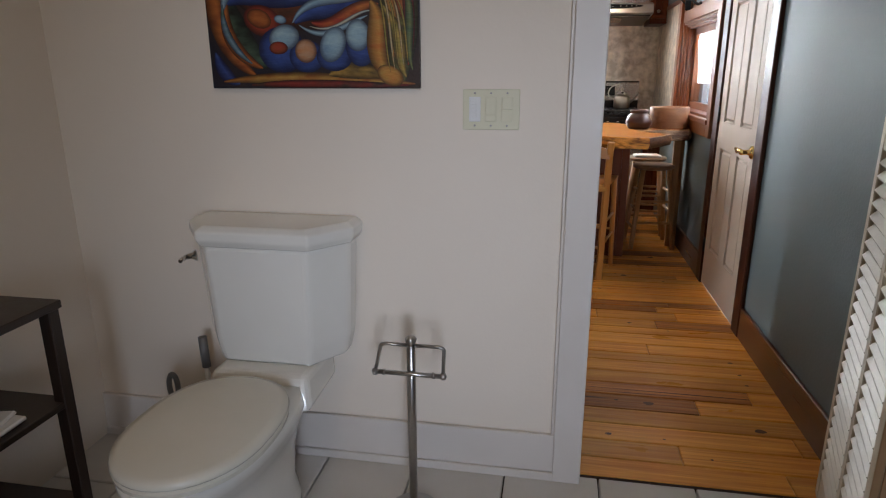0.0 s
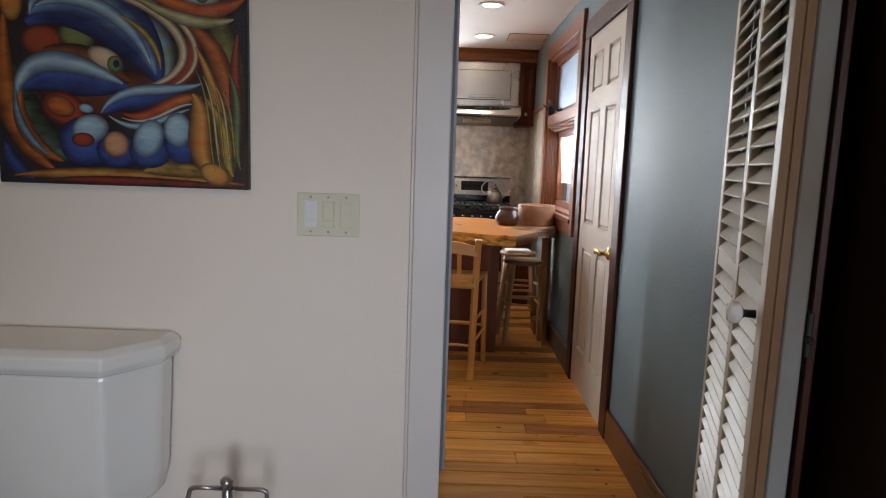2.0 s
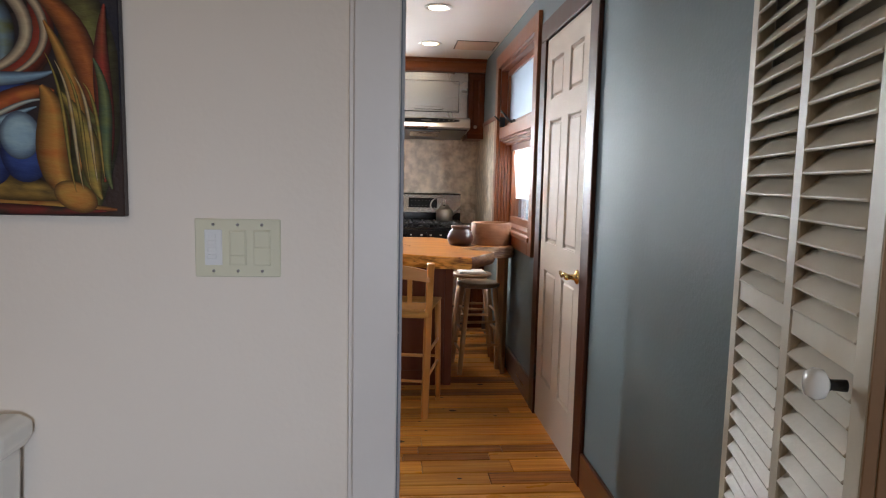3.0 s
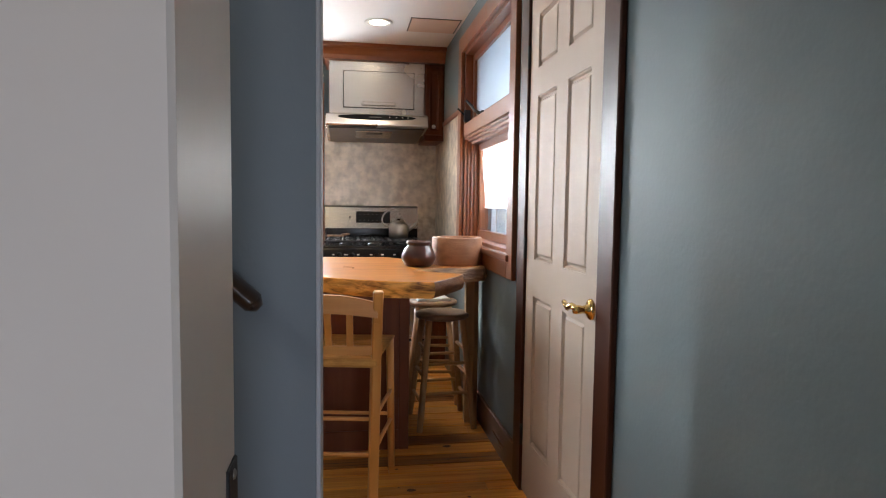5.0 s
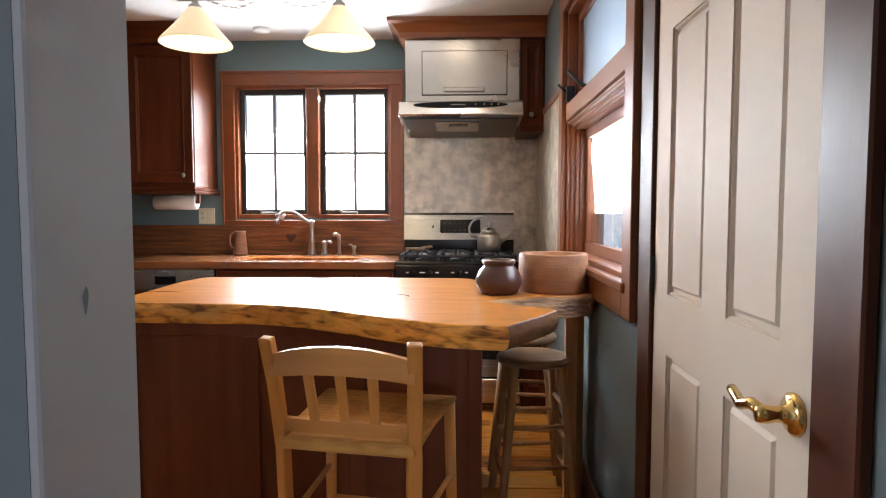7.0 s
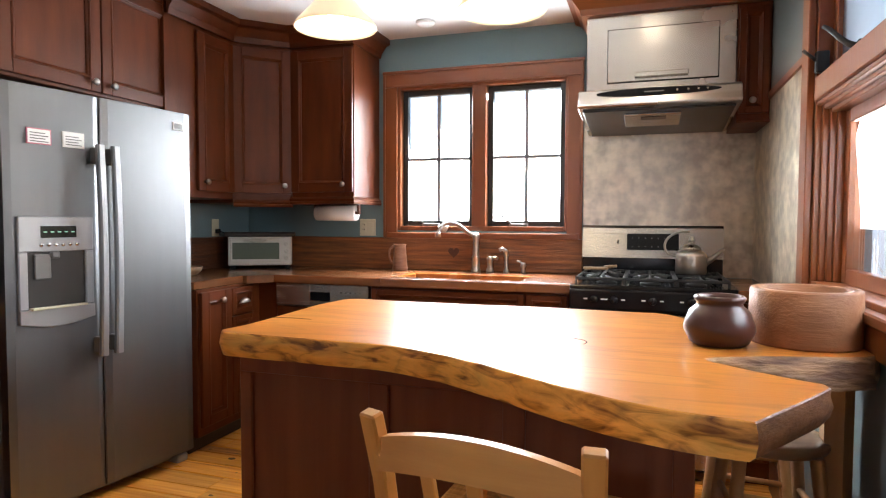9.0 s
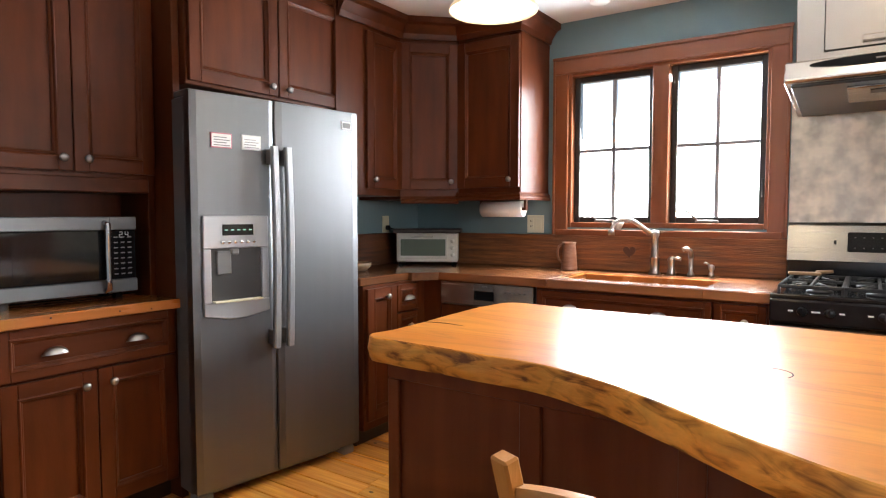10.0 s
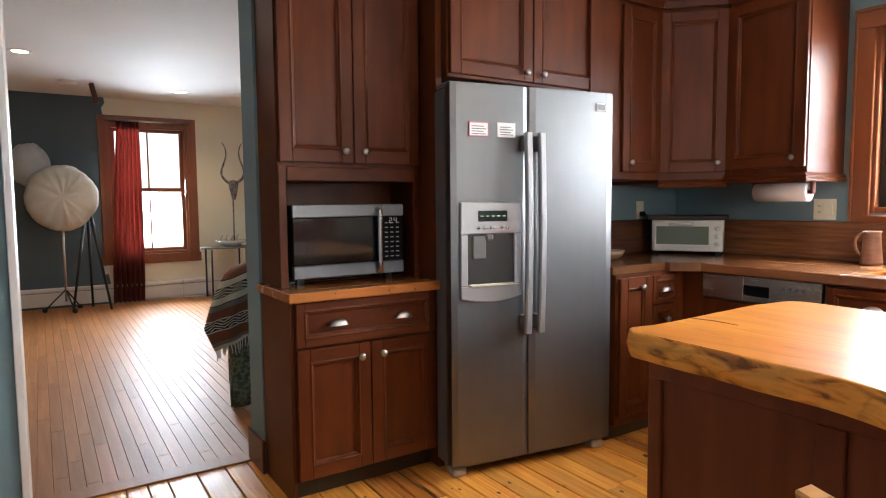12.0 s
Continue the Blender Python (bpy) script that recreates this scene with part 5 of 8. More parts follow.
    for k, (y, segs) in enumerate(((b - 0.075, "abged"), (b - 0.05, "fgbc"))):
        sg = {"a": (0, 0.014, 0.022, 0.024), "b": (0.012, 0.014, 0.012, 0.024), "g": (0, 0.014, 0.011, 0.013), "e": (0, 0.002, 0, 0.012), "d": (0, 0.014, 0, 0.002), "f": (0, 0.002, 0.012, 0.024), "c": (0.012, 0.014, 0, 0.012)}
        for s in segs:
            p = sg[s]
            box(bm, -2.0162, -2.0148, y + p[0], y + p[1], 1.148 + p[2], 1.148 + p[3])
    part("clock_digits", bm, mat("clock_glow", (0.6, 0.6, 0.6), 0.5, emit=((0.7, 0.8, 0.8), 0.012)), kp)


wall_cabinets()
fridge()
hutch()


# ---------- island with the live-edge slab ----------
from mathutils import geometry


def smooth01(t):
    t = min(1.0, max(0.0, t))
    return t * t * (3 - 2 * t)


def slab_outline():
    out = []
    for x in np.linspace(-0.56, 0.755, 45):                    # wavy front edge
        out.append((x, 4.595 - 0.395 * smooth01((x + 0.15) / 0.95) + 0.006 * math.sin(9 * x), 0.012))
    out += [(0.778, 4.198, 0.0), (0.822, 4.266, 0.004), (0.868, 4.337, 0.004), (0.915, 4.412, 0.004), (0.958, 4.482, 0.0), (0.953, 4.512, 0.0)]   # sawn tip
    out += [(0.90, 4.54, 0.0), (0.82, 4.60, 0.0), (0.755, 4.655, 0.0), (0.738, 4.685, 0.0)]                                            # crotch
    out += [(0.775, 4.715, 0.02), (0.86, 4.755, 0.06), (0.95, 4.785, 0.07), (1.04, 4.805, 0.06), (1.11, 4.83, 0.05)]
    out += [(1.152, 4.87, 0.01), (1.163, 4.95, 0.0), (1.163, 5.10, 0.0)]
    for t in np.linspace(0, 1, 12):
        out.append((1.14 - 0.50 * t, 5.155 + 0.285 * smooth01((t - 0.55) / 0.45), 0.01))
    for x in np.linspace(0.58, -0.50, 24):
        out.append((x, 5.445 + 0.008 * math.sin(7 * x), 0.01))
    for a in np.linspace(90, 180, 7):
        out.append((-0.545 + 0.06 * math.cos(radians(a)), 5.385 + 0.06 * math.sin(radians(a)), 0.005))
    for y in np.linspace(5.25, 4.72, 8):
        out.append((-0.612 - 0.012 * math.sin(5 * y), y, 0.008))
    for a in np.linspace(190, 262, 6):
        out.append((-0.56 + 0.055 * math.cos(radians(a)), 4.655 + 0.055 * math.sin(radians(a)), 0.01))
    return out


def island():
    b = thing("island_base", (0.08, 5.0, 0), "dark reddish wood island base with framed panels", "kitchen island")
    x0, x1, y0, y1, zt = -0.562, 0.722, 4.65, 5.36, 0.826
    part("body", slab_box(x0 + 0.012, x1 - 0.004, y0 + 0.014, y1, 0.0, zt), M_ISL, b)
    bm = bmesh.new()
    for a, c in ((x0, x0 + 0.04), (-0.135, -0.075), (0.25, 0.31), (x1 - 0.05, x1)):
        box(bm, a, c, y0, y0 + 0.0145, 0.0, zt - 0.055, 0.003)
    box(bm, x0, x1, y0, y0 + 0.0145, zt - 0.055, zt, 0.003)
    box(bm, x0 + 0.04, x1 - 0.05, y0 + 0.001, y0 + 0.0145, 0.0, 0.10, 0.003)
    part("front_frame", bm, M_ISL, b)
    bm = bmesh.new()
    box(bm, x0, x0 + 0.0125, y0 + 0.016, y0 + 0.06, 0.0, zt, 0.003)
    box(bm, x0, x0 + 0.0125, y1 - 0.05, y1, 0.0, zt, 0.003)
    box(bm, x0, x0 + 0.0125, y0 + 0.06, y1 - 0.05, zt - 0.055, zt, 0.003)
    part("side_frame", bm, M_ISL, b)
    s = thing("live_edge_countertop", (0.1, 4.95, 0.81), "thick golden live-edge wood slab forking at one end", "countertop")
    pts = slab_outline()
    n = len(pts)
    bm = bmesh.new()
    cen = Vector((0.2, 4.95))
    rings = []
    for zz, push, amp in ((0.897, -0.002, 0.001), (0.8945, 0.001, 0.001), (0.880, 0.004, 0.004), (0.860, 0.003, 0.006), (0.838, -0.003, 0.007), (0.827, -0.010, 0.003)):
        ring = []
        for i, (x, y, flare) in enumerate(pts):
            pa, pb = Vector(pts[i - 1][:2]), Vector(pts[(i + 1) % n][:2])
            d = (pb - pa).normalized()
            out = Vector((d.y, -d.x))
            k = (0.897 - zz) / 0.070
            w = push + flare * k + amp * 2.2 * noise.noise(Vector((x * 11, y * 11, zz * 26)))
            ring.append(bm.verts.new((x + out.x * w, y + out.y * w, zz)))
        rings.append(ring)
    for a, c in zip(rings, rings[1:]):
        for i in range(n):
            f = bm.faces.new((a[i], c[i], c[(i + 1) % n], a[(i + 1) % n]))
            f.smooth = True
            mx = (a[i].co + a[(i + 1) % n].co) / 2
            f.material_index = 3 if 45 <= i < 49 else 2 if (mx.x > 0.73 and mx.y > 4.56 and mx.y < 5.2) or (mx.x > 0.93 and mx.y > 4.42 and mx.y < 4.56) else 1
    for ring, flip, slot in ((rings[0], False, 0), (rings[-1], True, 1)):
        for tri in geometry.tessellate_polygon([[Vector((v.co.x, v.co.y, 0)) for v in ring]]):
            f = bm.faces.new([ring[k] for k in tri])
            f.material_index = slot
    bmesh.ops.recalc_face_normals(bm, faces=bm.faces[:])
    for ring in (rings[0], rings[1]):
        for i in range(n):
            e = bm.edges.get((ring[i], ring[(i + 1) % n]))
            if e:
                e.smooth = False
    for a, c in zip(rings, rings[1:]):
        for i in (45, 49):
            e = bm.edges.get((a[i], c[i]))
            if e:
                e.smooth = False
    sl = part("slab", bm, M_SLAB, s)
    sl.data.materials.append(M_BARK)
    sl.data.materials.append(M_BARKD)
    sl.data.materials.append(mat("sawn_end_grain", (0.33, 0.15, 0.055), 0.5, 0, (0.16, 0.066, 0.028), 9, (2, 2, 7), 0.3, 40, world_space=True))
    bm = bmesh.new()
    tube(bm, [(-0.60, 4.885, 0.8965), (-0.53, 4.90, 0.8967), (-0.46, 4.895, 0.8958)], 0.0022, 6)
    part("crack", bm, M_GAP, s, "dark natural crack")
    bm = bmesh.new()
    tube(bm, bezier((0.40, 4.845, 0.8960), (0.45, 4.84, 0.8962), (0.46, 4.80, 0.8962), (0.445, 4.77, 0.8958), 10), 0.0022, 6)
    part("crack", bm, M_GAP, s, "dark natural crack")
    p = thing("slab_post", (1.11, 5.02, 0), "rough bark-edged wooden post under the slab fork", "post")
    bm = bmesh.new()
    prism(bm, [(1.07, 4.985), (1.115, 4.975), (1.145, 5.0), (1.146, 5.06), (1.10, 5.07), (1.072, 5.04)], 0.0, 0.829, 0.004)
    part("post", bm, M_STOOL, p)


def pots():
    p = thing("round_pot", (0.792, 4.895, 0.897), "dark brown glazed round pot with a rolled rim", "pot")
    bm = bmesh.new()
    lathe(bm, [(0.0, 0.0), (0.062, 0.0), (0.075, 0.008), (0.091, 0.04), (0.090, 0.058), (0.076, 0.092), (0.060, 0.106), (0.057, 0.113), (0.064, 0.120), (0.066, 0.128), (0.060, 0.134), (0.052, 0.132), (0.050, 0.118), (0.066, 0.092), (0.078, 0.05), (0.06, 0.012), (0, 0.01)], Matrix.Translation((0.792, 4.895, 0.8965)), 40)
    part("body", bm, M_POT, p)
    b = thing("log_bowl", (1.018, 4.995, 0.897), "hollowed log planter with straight thick wooden walls", "bowl")
    bm = bmesh.new()
    lathe(bm, [(0.0, 0.0), (0.137, 0.0), (0.139, 0.006), (0.140, 0.07), (0.138, 0.145), (0.134, 0.151), (0.116, 0.151), (0.113, 0.146), (0.112, 0.03), (0.0, 0.026)], Matrix.Translation((1.018, 4.995, 0.8965)), 44)
    for v in bm.verts:
        d = Vector((v.co.x - 1.018, v.co.y - 4.995, 0))
        v.co += d * 0.05 * noise.noise(Vector((d.x * 9, d.y * 9, 2.0)))
    part("body", bm, M_BOWL, b)


def chair():
    m = Matrix.Translation((0.345, 4.072, 0)) @ Matrix.Rotation(radians(-9.5), 4, "Z") @ Matrix.Diagonal((1.03, 1.0, 0.978, 1))      # local: back at y = 0, seat towards +y
    c = thing("counter_chair", m, "light wood counter chair with a slatted back and woven rush seat", "chair")

    def lp(name, bm, material, label=""):
        return part(name, bm, material, c, label, local=True)
    for sx in (-1, 1):
        bm = bmesh.new()
        pts = [(sx * 0.165, 0.045, 0.0), (sx * 0.172, 0.03, 0.30), (sx * 0.178, 0.02, 0.60), (sx * 0.186, -0.005, 0.78), (sx * 0.193, -0.035, 0.905)]
        for a, b in zip(pts, pts[1:]):
            d = Vector(b) - Vector(a)
            rot = d.to_track_quat("Z", "Y").to_matrix().to_4x4()
            box(bm, -0.019, 0.019, -0.014, 0.014, -0.004, d.length + 0.004, 0.004, Matrix.Translation(a) @ rot)
        lp("back_leg", bm, M_PINE)
        bm = bmesh.new()
        tube(bm, [(sx * 0.205, 0.43, 0.0), (sx * 0.195, 0.41, 0.63)], 0.016, 12, 0.018)
        lp("front_leg", bm, M_PINE)
        for z in (0.235, 0.375):
            bm = bmesh.new()
            tube(bm, [(sx * 0.172, 0.035, z), (sx * 0.20, 0.42, z)], 0.009, 8)
            lp("side_stretcher", bm, M_PINEX)
    for y, w, z in ((0.035, 0.168, 0.22), (0.035, 0.168, 0.37), (0.42, 0.2, 0.26)):
        bm = bmesh.new()
        tube(bm, [(-w, y, z), (w, y, z)], 0.009, 8)
        lp("stretcher", bm, M_PINEX)
    # curved top rail
    def rail(z0, z1, crownup, y, depth, name):
        bm = bmesh.new()
        n = 14
        rows = []
        for i in range(n + 1):
            t = -1 + 2 * i / n
            x = t * 0.19
            yb = y - depth * (1 - t * t)
            up = crownup * (1 - t * t)
            rows.append([bm.verts.new((x, yb + a, b)) for a, b in ((-0.010, z0 + up * 0.55), (0.010, z0 + up * 0.55), (0.010, z1 + up), (-0.010, z1 + up))])
        for a, b in zip(rows, rows[1:]):
            for j in range(4):
                bm.faces.new((a[j], b[j], b[(j + 1) % 4], a[(j + 1) % 4]))
        bm.faces.new(rows[0])
        bm.faces.new(rows[-1][::-1])
        bmesh.ops.recalc_face_normals(bm, faces=bm.faces[:])
        lp(name, bm, M_PINEX)
    rail(0.80, 0.86, 0.032, -0.022, 0.015, "top_rail")
    rail(0.645, 0.68, 0.0, 0.014, 0.008, "lower_rail")
    for k in range(3):
        x = (k - 1) * 0.085
        bm = bmesh.new()
        a, b = Vector((x * 0.95, 0.008, 0.665)), Vector((x, -0.034, 0.83))
        d = b - a
        box(bm, -0.013, 0.013, -0.006, 0.006, 0, d.length, 0.002, Matrix.Translation(a) @ d.to_track_quat("Z", "Y").to_matrix().to_4x4())
        lp("slat", bm, M_PINE)
    # rush seat woven in four triangles: cords round the frame
    bm = bmesh.new()
    zs = 0.625
    n = 24
    cor = [Vector((-0.185, 0.0, zs)), Vector((0.185, 0.0, zs)), Vector((0.215, 0.43, zs + 0.005)), Vector((-0.215, 0.43, zs + 0.005))]
    mid = Vector((0, 0.215, zs + 0.008))
    for e in range(4):
        p, q = cor[e], cor[(e + 1) % 4]
        for k in range(20):
            t0 = (k + 0.5) / 20
            a = p.lerp(mid, t0 * 0.97)
            b = q.lerp(mid, t0 * 0.97)
            tube(bm, [a, (a + b) / 2 + Vector((0, 0, -0.0015)), b], 0.0072, 6, squash=0.9)
    box(bm, -0.186, 0.186, -0.004, 0.432, zs - 0.034, zs + 0.001, 0.013, None, 2)
    tagged(lp("rush_seat", bm, M_RUSH, "woven rush seat"), "woven rush seat", kind="stuff")
    return c


def stool():
    s = thing("bar_stool", pose(0.945, 5.03, 0, 0, 0, 4), "round worn wooden stool with turned legs and rungs", "stool", "stools at the island")
    bm = bmesh.new()
    lathe(bm, [(0.0, 0.592), (0.12, 0.592), (0.146, 0.600), (0.152, 0.612), (0.148, 0.624), (0.11, 0.627), (0.0, 0.622)], None, 40)
    part("seat", bm, M_STOOLT, s, local=True)
    feet = [(sx * 0.152, sy * 0.152) for sx in (-1, 1) for sy in (-1, 1)]
    for x, y in feet:
        bm = bmesh.new()
        tube(bm, [(x, y, 0), (x * 0.93, y * 0.93, 0.1), (x * 0.62, y * 0.62, 0.594)], 0.0165, 12, 0.0185)
        part("leg", bm, M_STOOL, s, local=True)
    for i, (p, q) in enumerate((((-1, -1), (1, -1)), ((-1, 1), (1, 1)), ((-1, -1), (-1, 1)), ((1, -1), (1, 1)))):
        for z in ((0.20, 0.36) if i < 2 else (0.15, 0.29, 0.43)):
            k = 0.152 * (1 - z / 0.594 * 0.38)
            bm = bmesh.new()
            a, b = Vector((p[0] * k, p[1] * k, z)), Vector((q[0] * k, q[1] * k, z))
            tube(bm, [a, a.lerp(b, 0.5), b], 0.0095, 8)
            part("rung", bm, M_STOOL, s, local=True)
    return s


island()
pots()
chair()
_st = stool()
copy_thing(_st, pose(0.955, 5.47, 0, 0, 0, -7))
bm = bmesh.new()
for k in range(3):
    box(bm, -0.10 + 0.004 * k, 0.11 - 0.006 * k, -0.075, 0.08 - 0.01 * k, 0.006 * k, 0.006 * k + 0.005, 0.0015, pose(0, 0, 0, 0, 0, 3 * k))
_pp = part("folded_papers", bm, M_PAPER)
_pp.location = (0.945, 5.46, 0.6275)
tagged(_pp, "white folded papers lying on a stool", "papers")


# ---------- doors ----------
def hall_door():
    d = tagged(new("door_hall"), "closed white six panel door with brass lever and dark frame", "door", "", "structure")
    y0, y1, zt = 3.382, 4.135, 2.09
    xf = R - 0.012
    cols = ((y0 + 0.003, 3.485), (3.69, 3.81), (4.03, y1 - 0.003))
    rows = ((0.012, 0.25), (0.86, 1.01), (1.655, 1.765), (1.97, zt - 0.004))
    for a, b in cols:
        part("stile", slab_box(xf, xf + 0.036, a, b, 0.012, zt - 0.004), M_DOORW, d)
    for a, b in rows:
        for c, e in ((cols[0][1], cols[1][0]), (cols[1][1], cols[2][0])):
            part("rail", slab_box(xf, xf + 0.036, c, e, a, b), M_DOORW, d)
    leaf = d
    for za, zb in ((0.25, 0.86), (1.01, 1.655), (1.765, 1.97)):
        for c, e in ((cols[0][1], cols[1][0]), (cols[1][1], cols[2][0])):
            bm = bmesh.new()
            box(bm, xf + 0.004, xf + 0.03, c - 0.001, e + 0.001, za - 0.001, zb + 0.001)
            bm.normal_update()
            face = min(bm.faces, key=lambda f: f.calc_center_median().x)
            bmesh.ops.inset_individual(bm, faces=[face], thickness=0.007, depth=0.0)
            bmesh.ops.inset_individual(bm, faces=[face], thickness=0.007, depth=-0.008)
            bmesh.ops.inset_individual(bm, faces=[face], thickness=0.010, depth=0.0)
            bmesh.ops.inset_individual(bm, faces=[face], thickness=0.012, depth=0.008)
            part("panel", bm, M_DOORW, leaf)
    bm = bmesh.new()
    ky, kz = 3.432, 0.908
    lathe(bm, [(0.033, 0), (0.033, 0.005), (0.027, 0.010), (0.014, 0.014), (0.012, 0.03), (0.0145, 0.045), (0.012, 0.058), (0.0, 0.06)], pose(xf, ky, kz, 0, -90, 0), 24)
    tube(bm, [(xf - 0.045, ky, kz), (xf - 0.052, ky + 0.03, kz + 0.008), (xf - 0.052, ky + 0.065, kz - 0.005), (xf - 0.048, ky + 0.10, kz + 0.004), (xf - 0.046, ky + 0.115, kz + 0.006)], 0.010, 12, 0.009)
    part("lever_handle", bm, M_BRASS, leaf, "polished brass lever handle")
    for z in (0.25, 1.05, 1.83):
        bm = bmesh.new()
        tube(bm, [(xf - 0.006, y1 + 0.001, z - 0.045), (xf - 0.006, y1 + 0.001, z + 0.045)], 0.007, 8)
        part("hinge", bm, M_IRON, leaf)
    xa, xb = R - 0.022, R - 0.001
    for a, b in ((3.268, 3.378), (4.139, 4.250)):
        part("casing", slab_box(xa, xb, a, b, 0.0, zt + 0.004, 0.004), M_DTRIM, d, "dark stained casing")
    part("casing", slab_box(xa, xb, 3.268, 4.250, zt + 0.006, zt + 0.115, 0.004), M_DTRIM, d, "dark stained casing")
    structure("closet_back", slab_box(R + 0.055, R + 0.19, 3.30, 4.20, 0, 2.2), M_DARKW)


def louver_door():
    L = 0.618
    d = thing("louvered_door", pose(1.084, 1.991, 0, 0, 0, -106.1), "cream painted louvered folding door standing open", "door")
    T = 0.032

    def lp(name, bm, material, parent=d, label=""):
        return part(name, bm, material, parent, label, local=True)
    # the panel lies along +x; its seen face is towards -y after the turn
    z0, zm0, zm1, z1 = 0.03, 1.092, 1.132, 2.02
    st = 0.045
    mid = 0.328
    for a, b in ((0, st), (mid - 0.02, mid + 0.02), (L - st, L)):
        lp("stile", slab_box(a, b, -T, 0, z0, z1, 0.003), M_LOUV)
    for a, b in ((z0, z0 + 0.1), (zm0, zm1), (z1 - 0.07, z1)):
        for c, e in ((st, mid - 0.02), (mid + 0.02, L - st)):
            lp("rail", slab_box(c, e, -T + 0.002, -0.002, a, b, 0.002), M_LOUV)
    slat = {}
    for c, e in ((st, mid - 0.02), (mid + 0.02, L - st)):
        bm = bmesh.new()
        box(bm, c, e, -0.024, 0.024, -0.003, 0.003, 0.0015, pose(0, 0, 0, 48, 0, 0))
        me = bpy.data.meshes.new("louver_slat")
        bm.to_mesh(me)
        bm.free()
        me.materials.append(M_LOUV)
        for za, zb in ((z0 + 0.1, zm0), (zm1, z1 - 0.07)):
            nn = int((zb - za) / 0.0345)
            for k in range(nn):
                s = place("louver_slat", me, d)
                s.location = (0, -T / 2, za + (zb - za) * (k + 0.5) / nn)
    lp("latch_edge", slab_box(L, L + 0.004, -T, -0.017, z0, z1, 0.001), M_LEDGE, d, "bare worn wooden edge")
    lp("latch_edge", slab_box(L, L + 0.004, -0.0155, 0, z0, z1, 0.001), M_LEDGE, d, "bare worn wooden edge")
    lp("rear_leaf", slab_box(0.03, L - 0.002, 0.003, 0.036, z0, z1, 0.003), M_REAR, d, "worn pale painted rear leaf")
    lp("rear_stop", slab_box(0.12, L - 0.03, 0.050, 0.064, z0, z1, 0.002), M_DTRIM, d, "dark wooden stop")
    bm = bmesh.new()
    box(bm, L - 0.03, L + 0.006, 0.037, 0.046, 1.02, 1.10, 0.002)
    tube(bm, [(L - 0.002, 0.040, 1.055), (L + 0.018, 0.043, 1.05)], 0.006, 8)
    lp("catch", bm, M_IRON, d, "black metal catch")
    bm = bmesh.new()
    lathe(bm, [(0.008, 0), (0.007, 0.018), (0.011, 0.024), (0.0, 0.025)], pose(L - 0.058, -T, 1.075, 90, 0, 0), 14)
    k = lp("knob_stem", bm, M_IRON, d, "black metal knob stem")
    bm = bmesh.new()
    lathe(bm, [(0.010, 0.022), (0.019, 0.028), (0.021, 0.038), (0.016, 0.047), (0.0, 0.050)], pose(L - 0.058, -T, 1.075, 90, 0, 0), 20)
    lp("knob", bm, M_PORC, k, "white porcelain knob")
    # Block added to keep this side of the bathroom near black.
    c = thing("dark_tall_cabinet", (1.08, 1.0, 0), "very dark tall block added for the near black side of the bathroom", "cabinet")
    part("body", slab_box(1.085, R - 0.002, -0.4, 1.62, 0.0, 2.4, 0.004), M_DARKW, c)
    for a, b in ((-0.395, 0.265), (0.27, 0.94), (0.945, 1.615)):
        part("door", slab_box(1.07, 1.084, a, b, 0.06, 2.38, 0.003), M_DARKW, c)


hall_door()
louver_door()


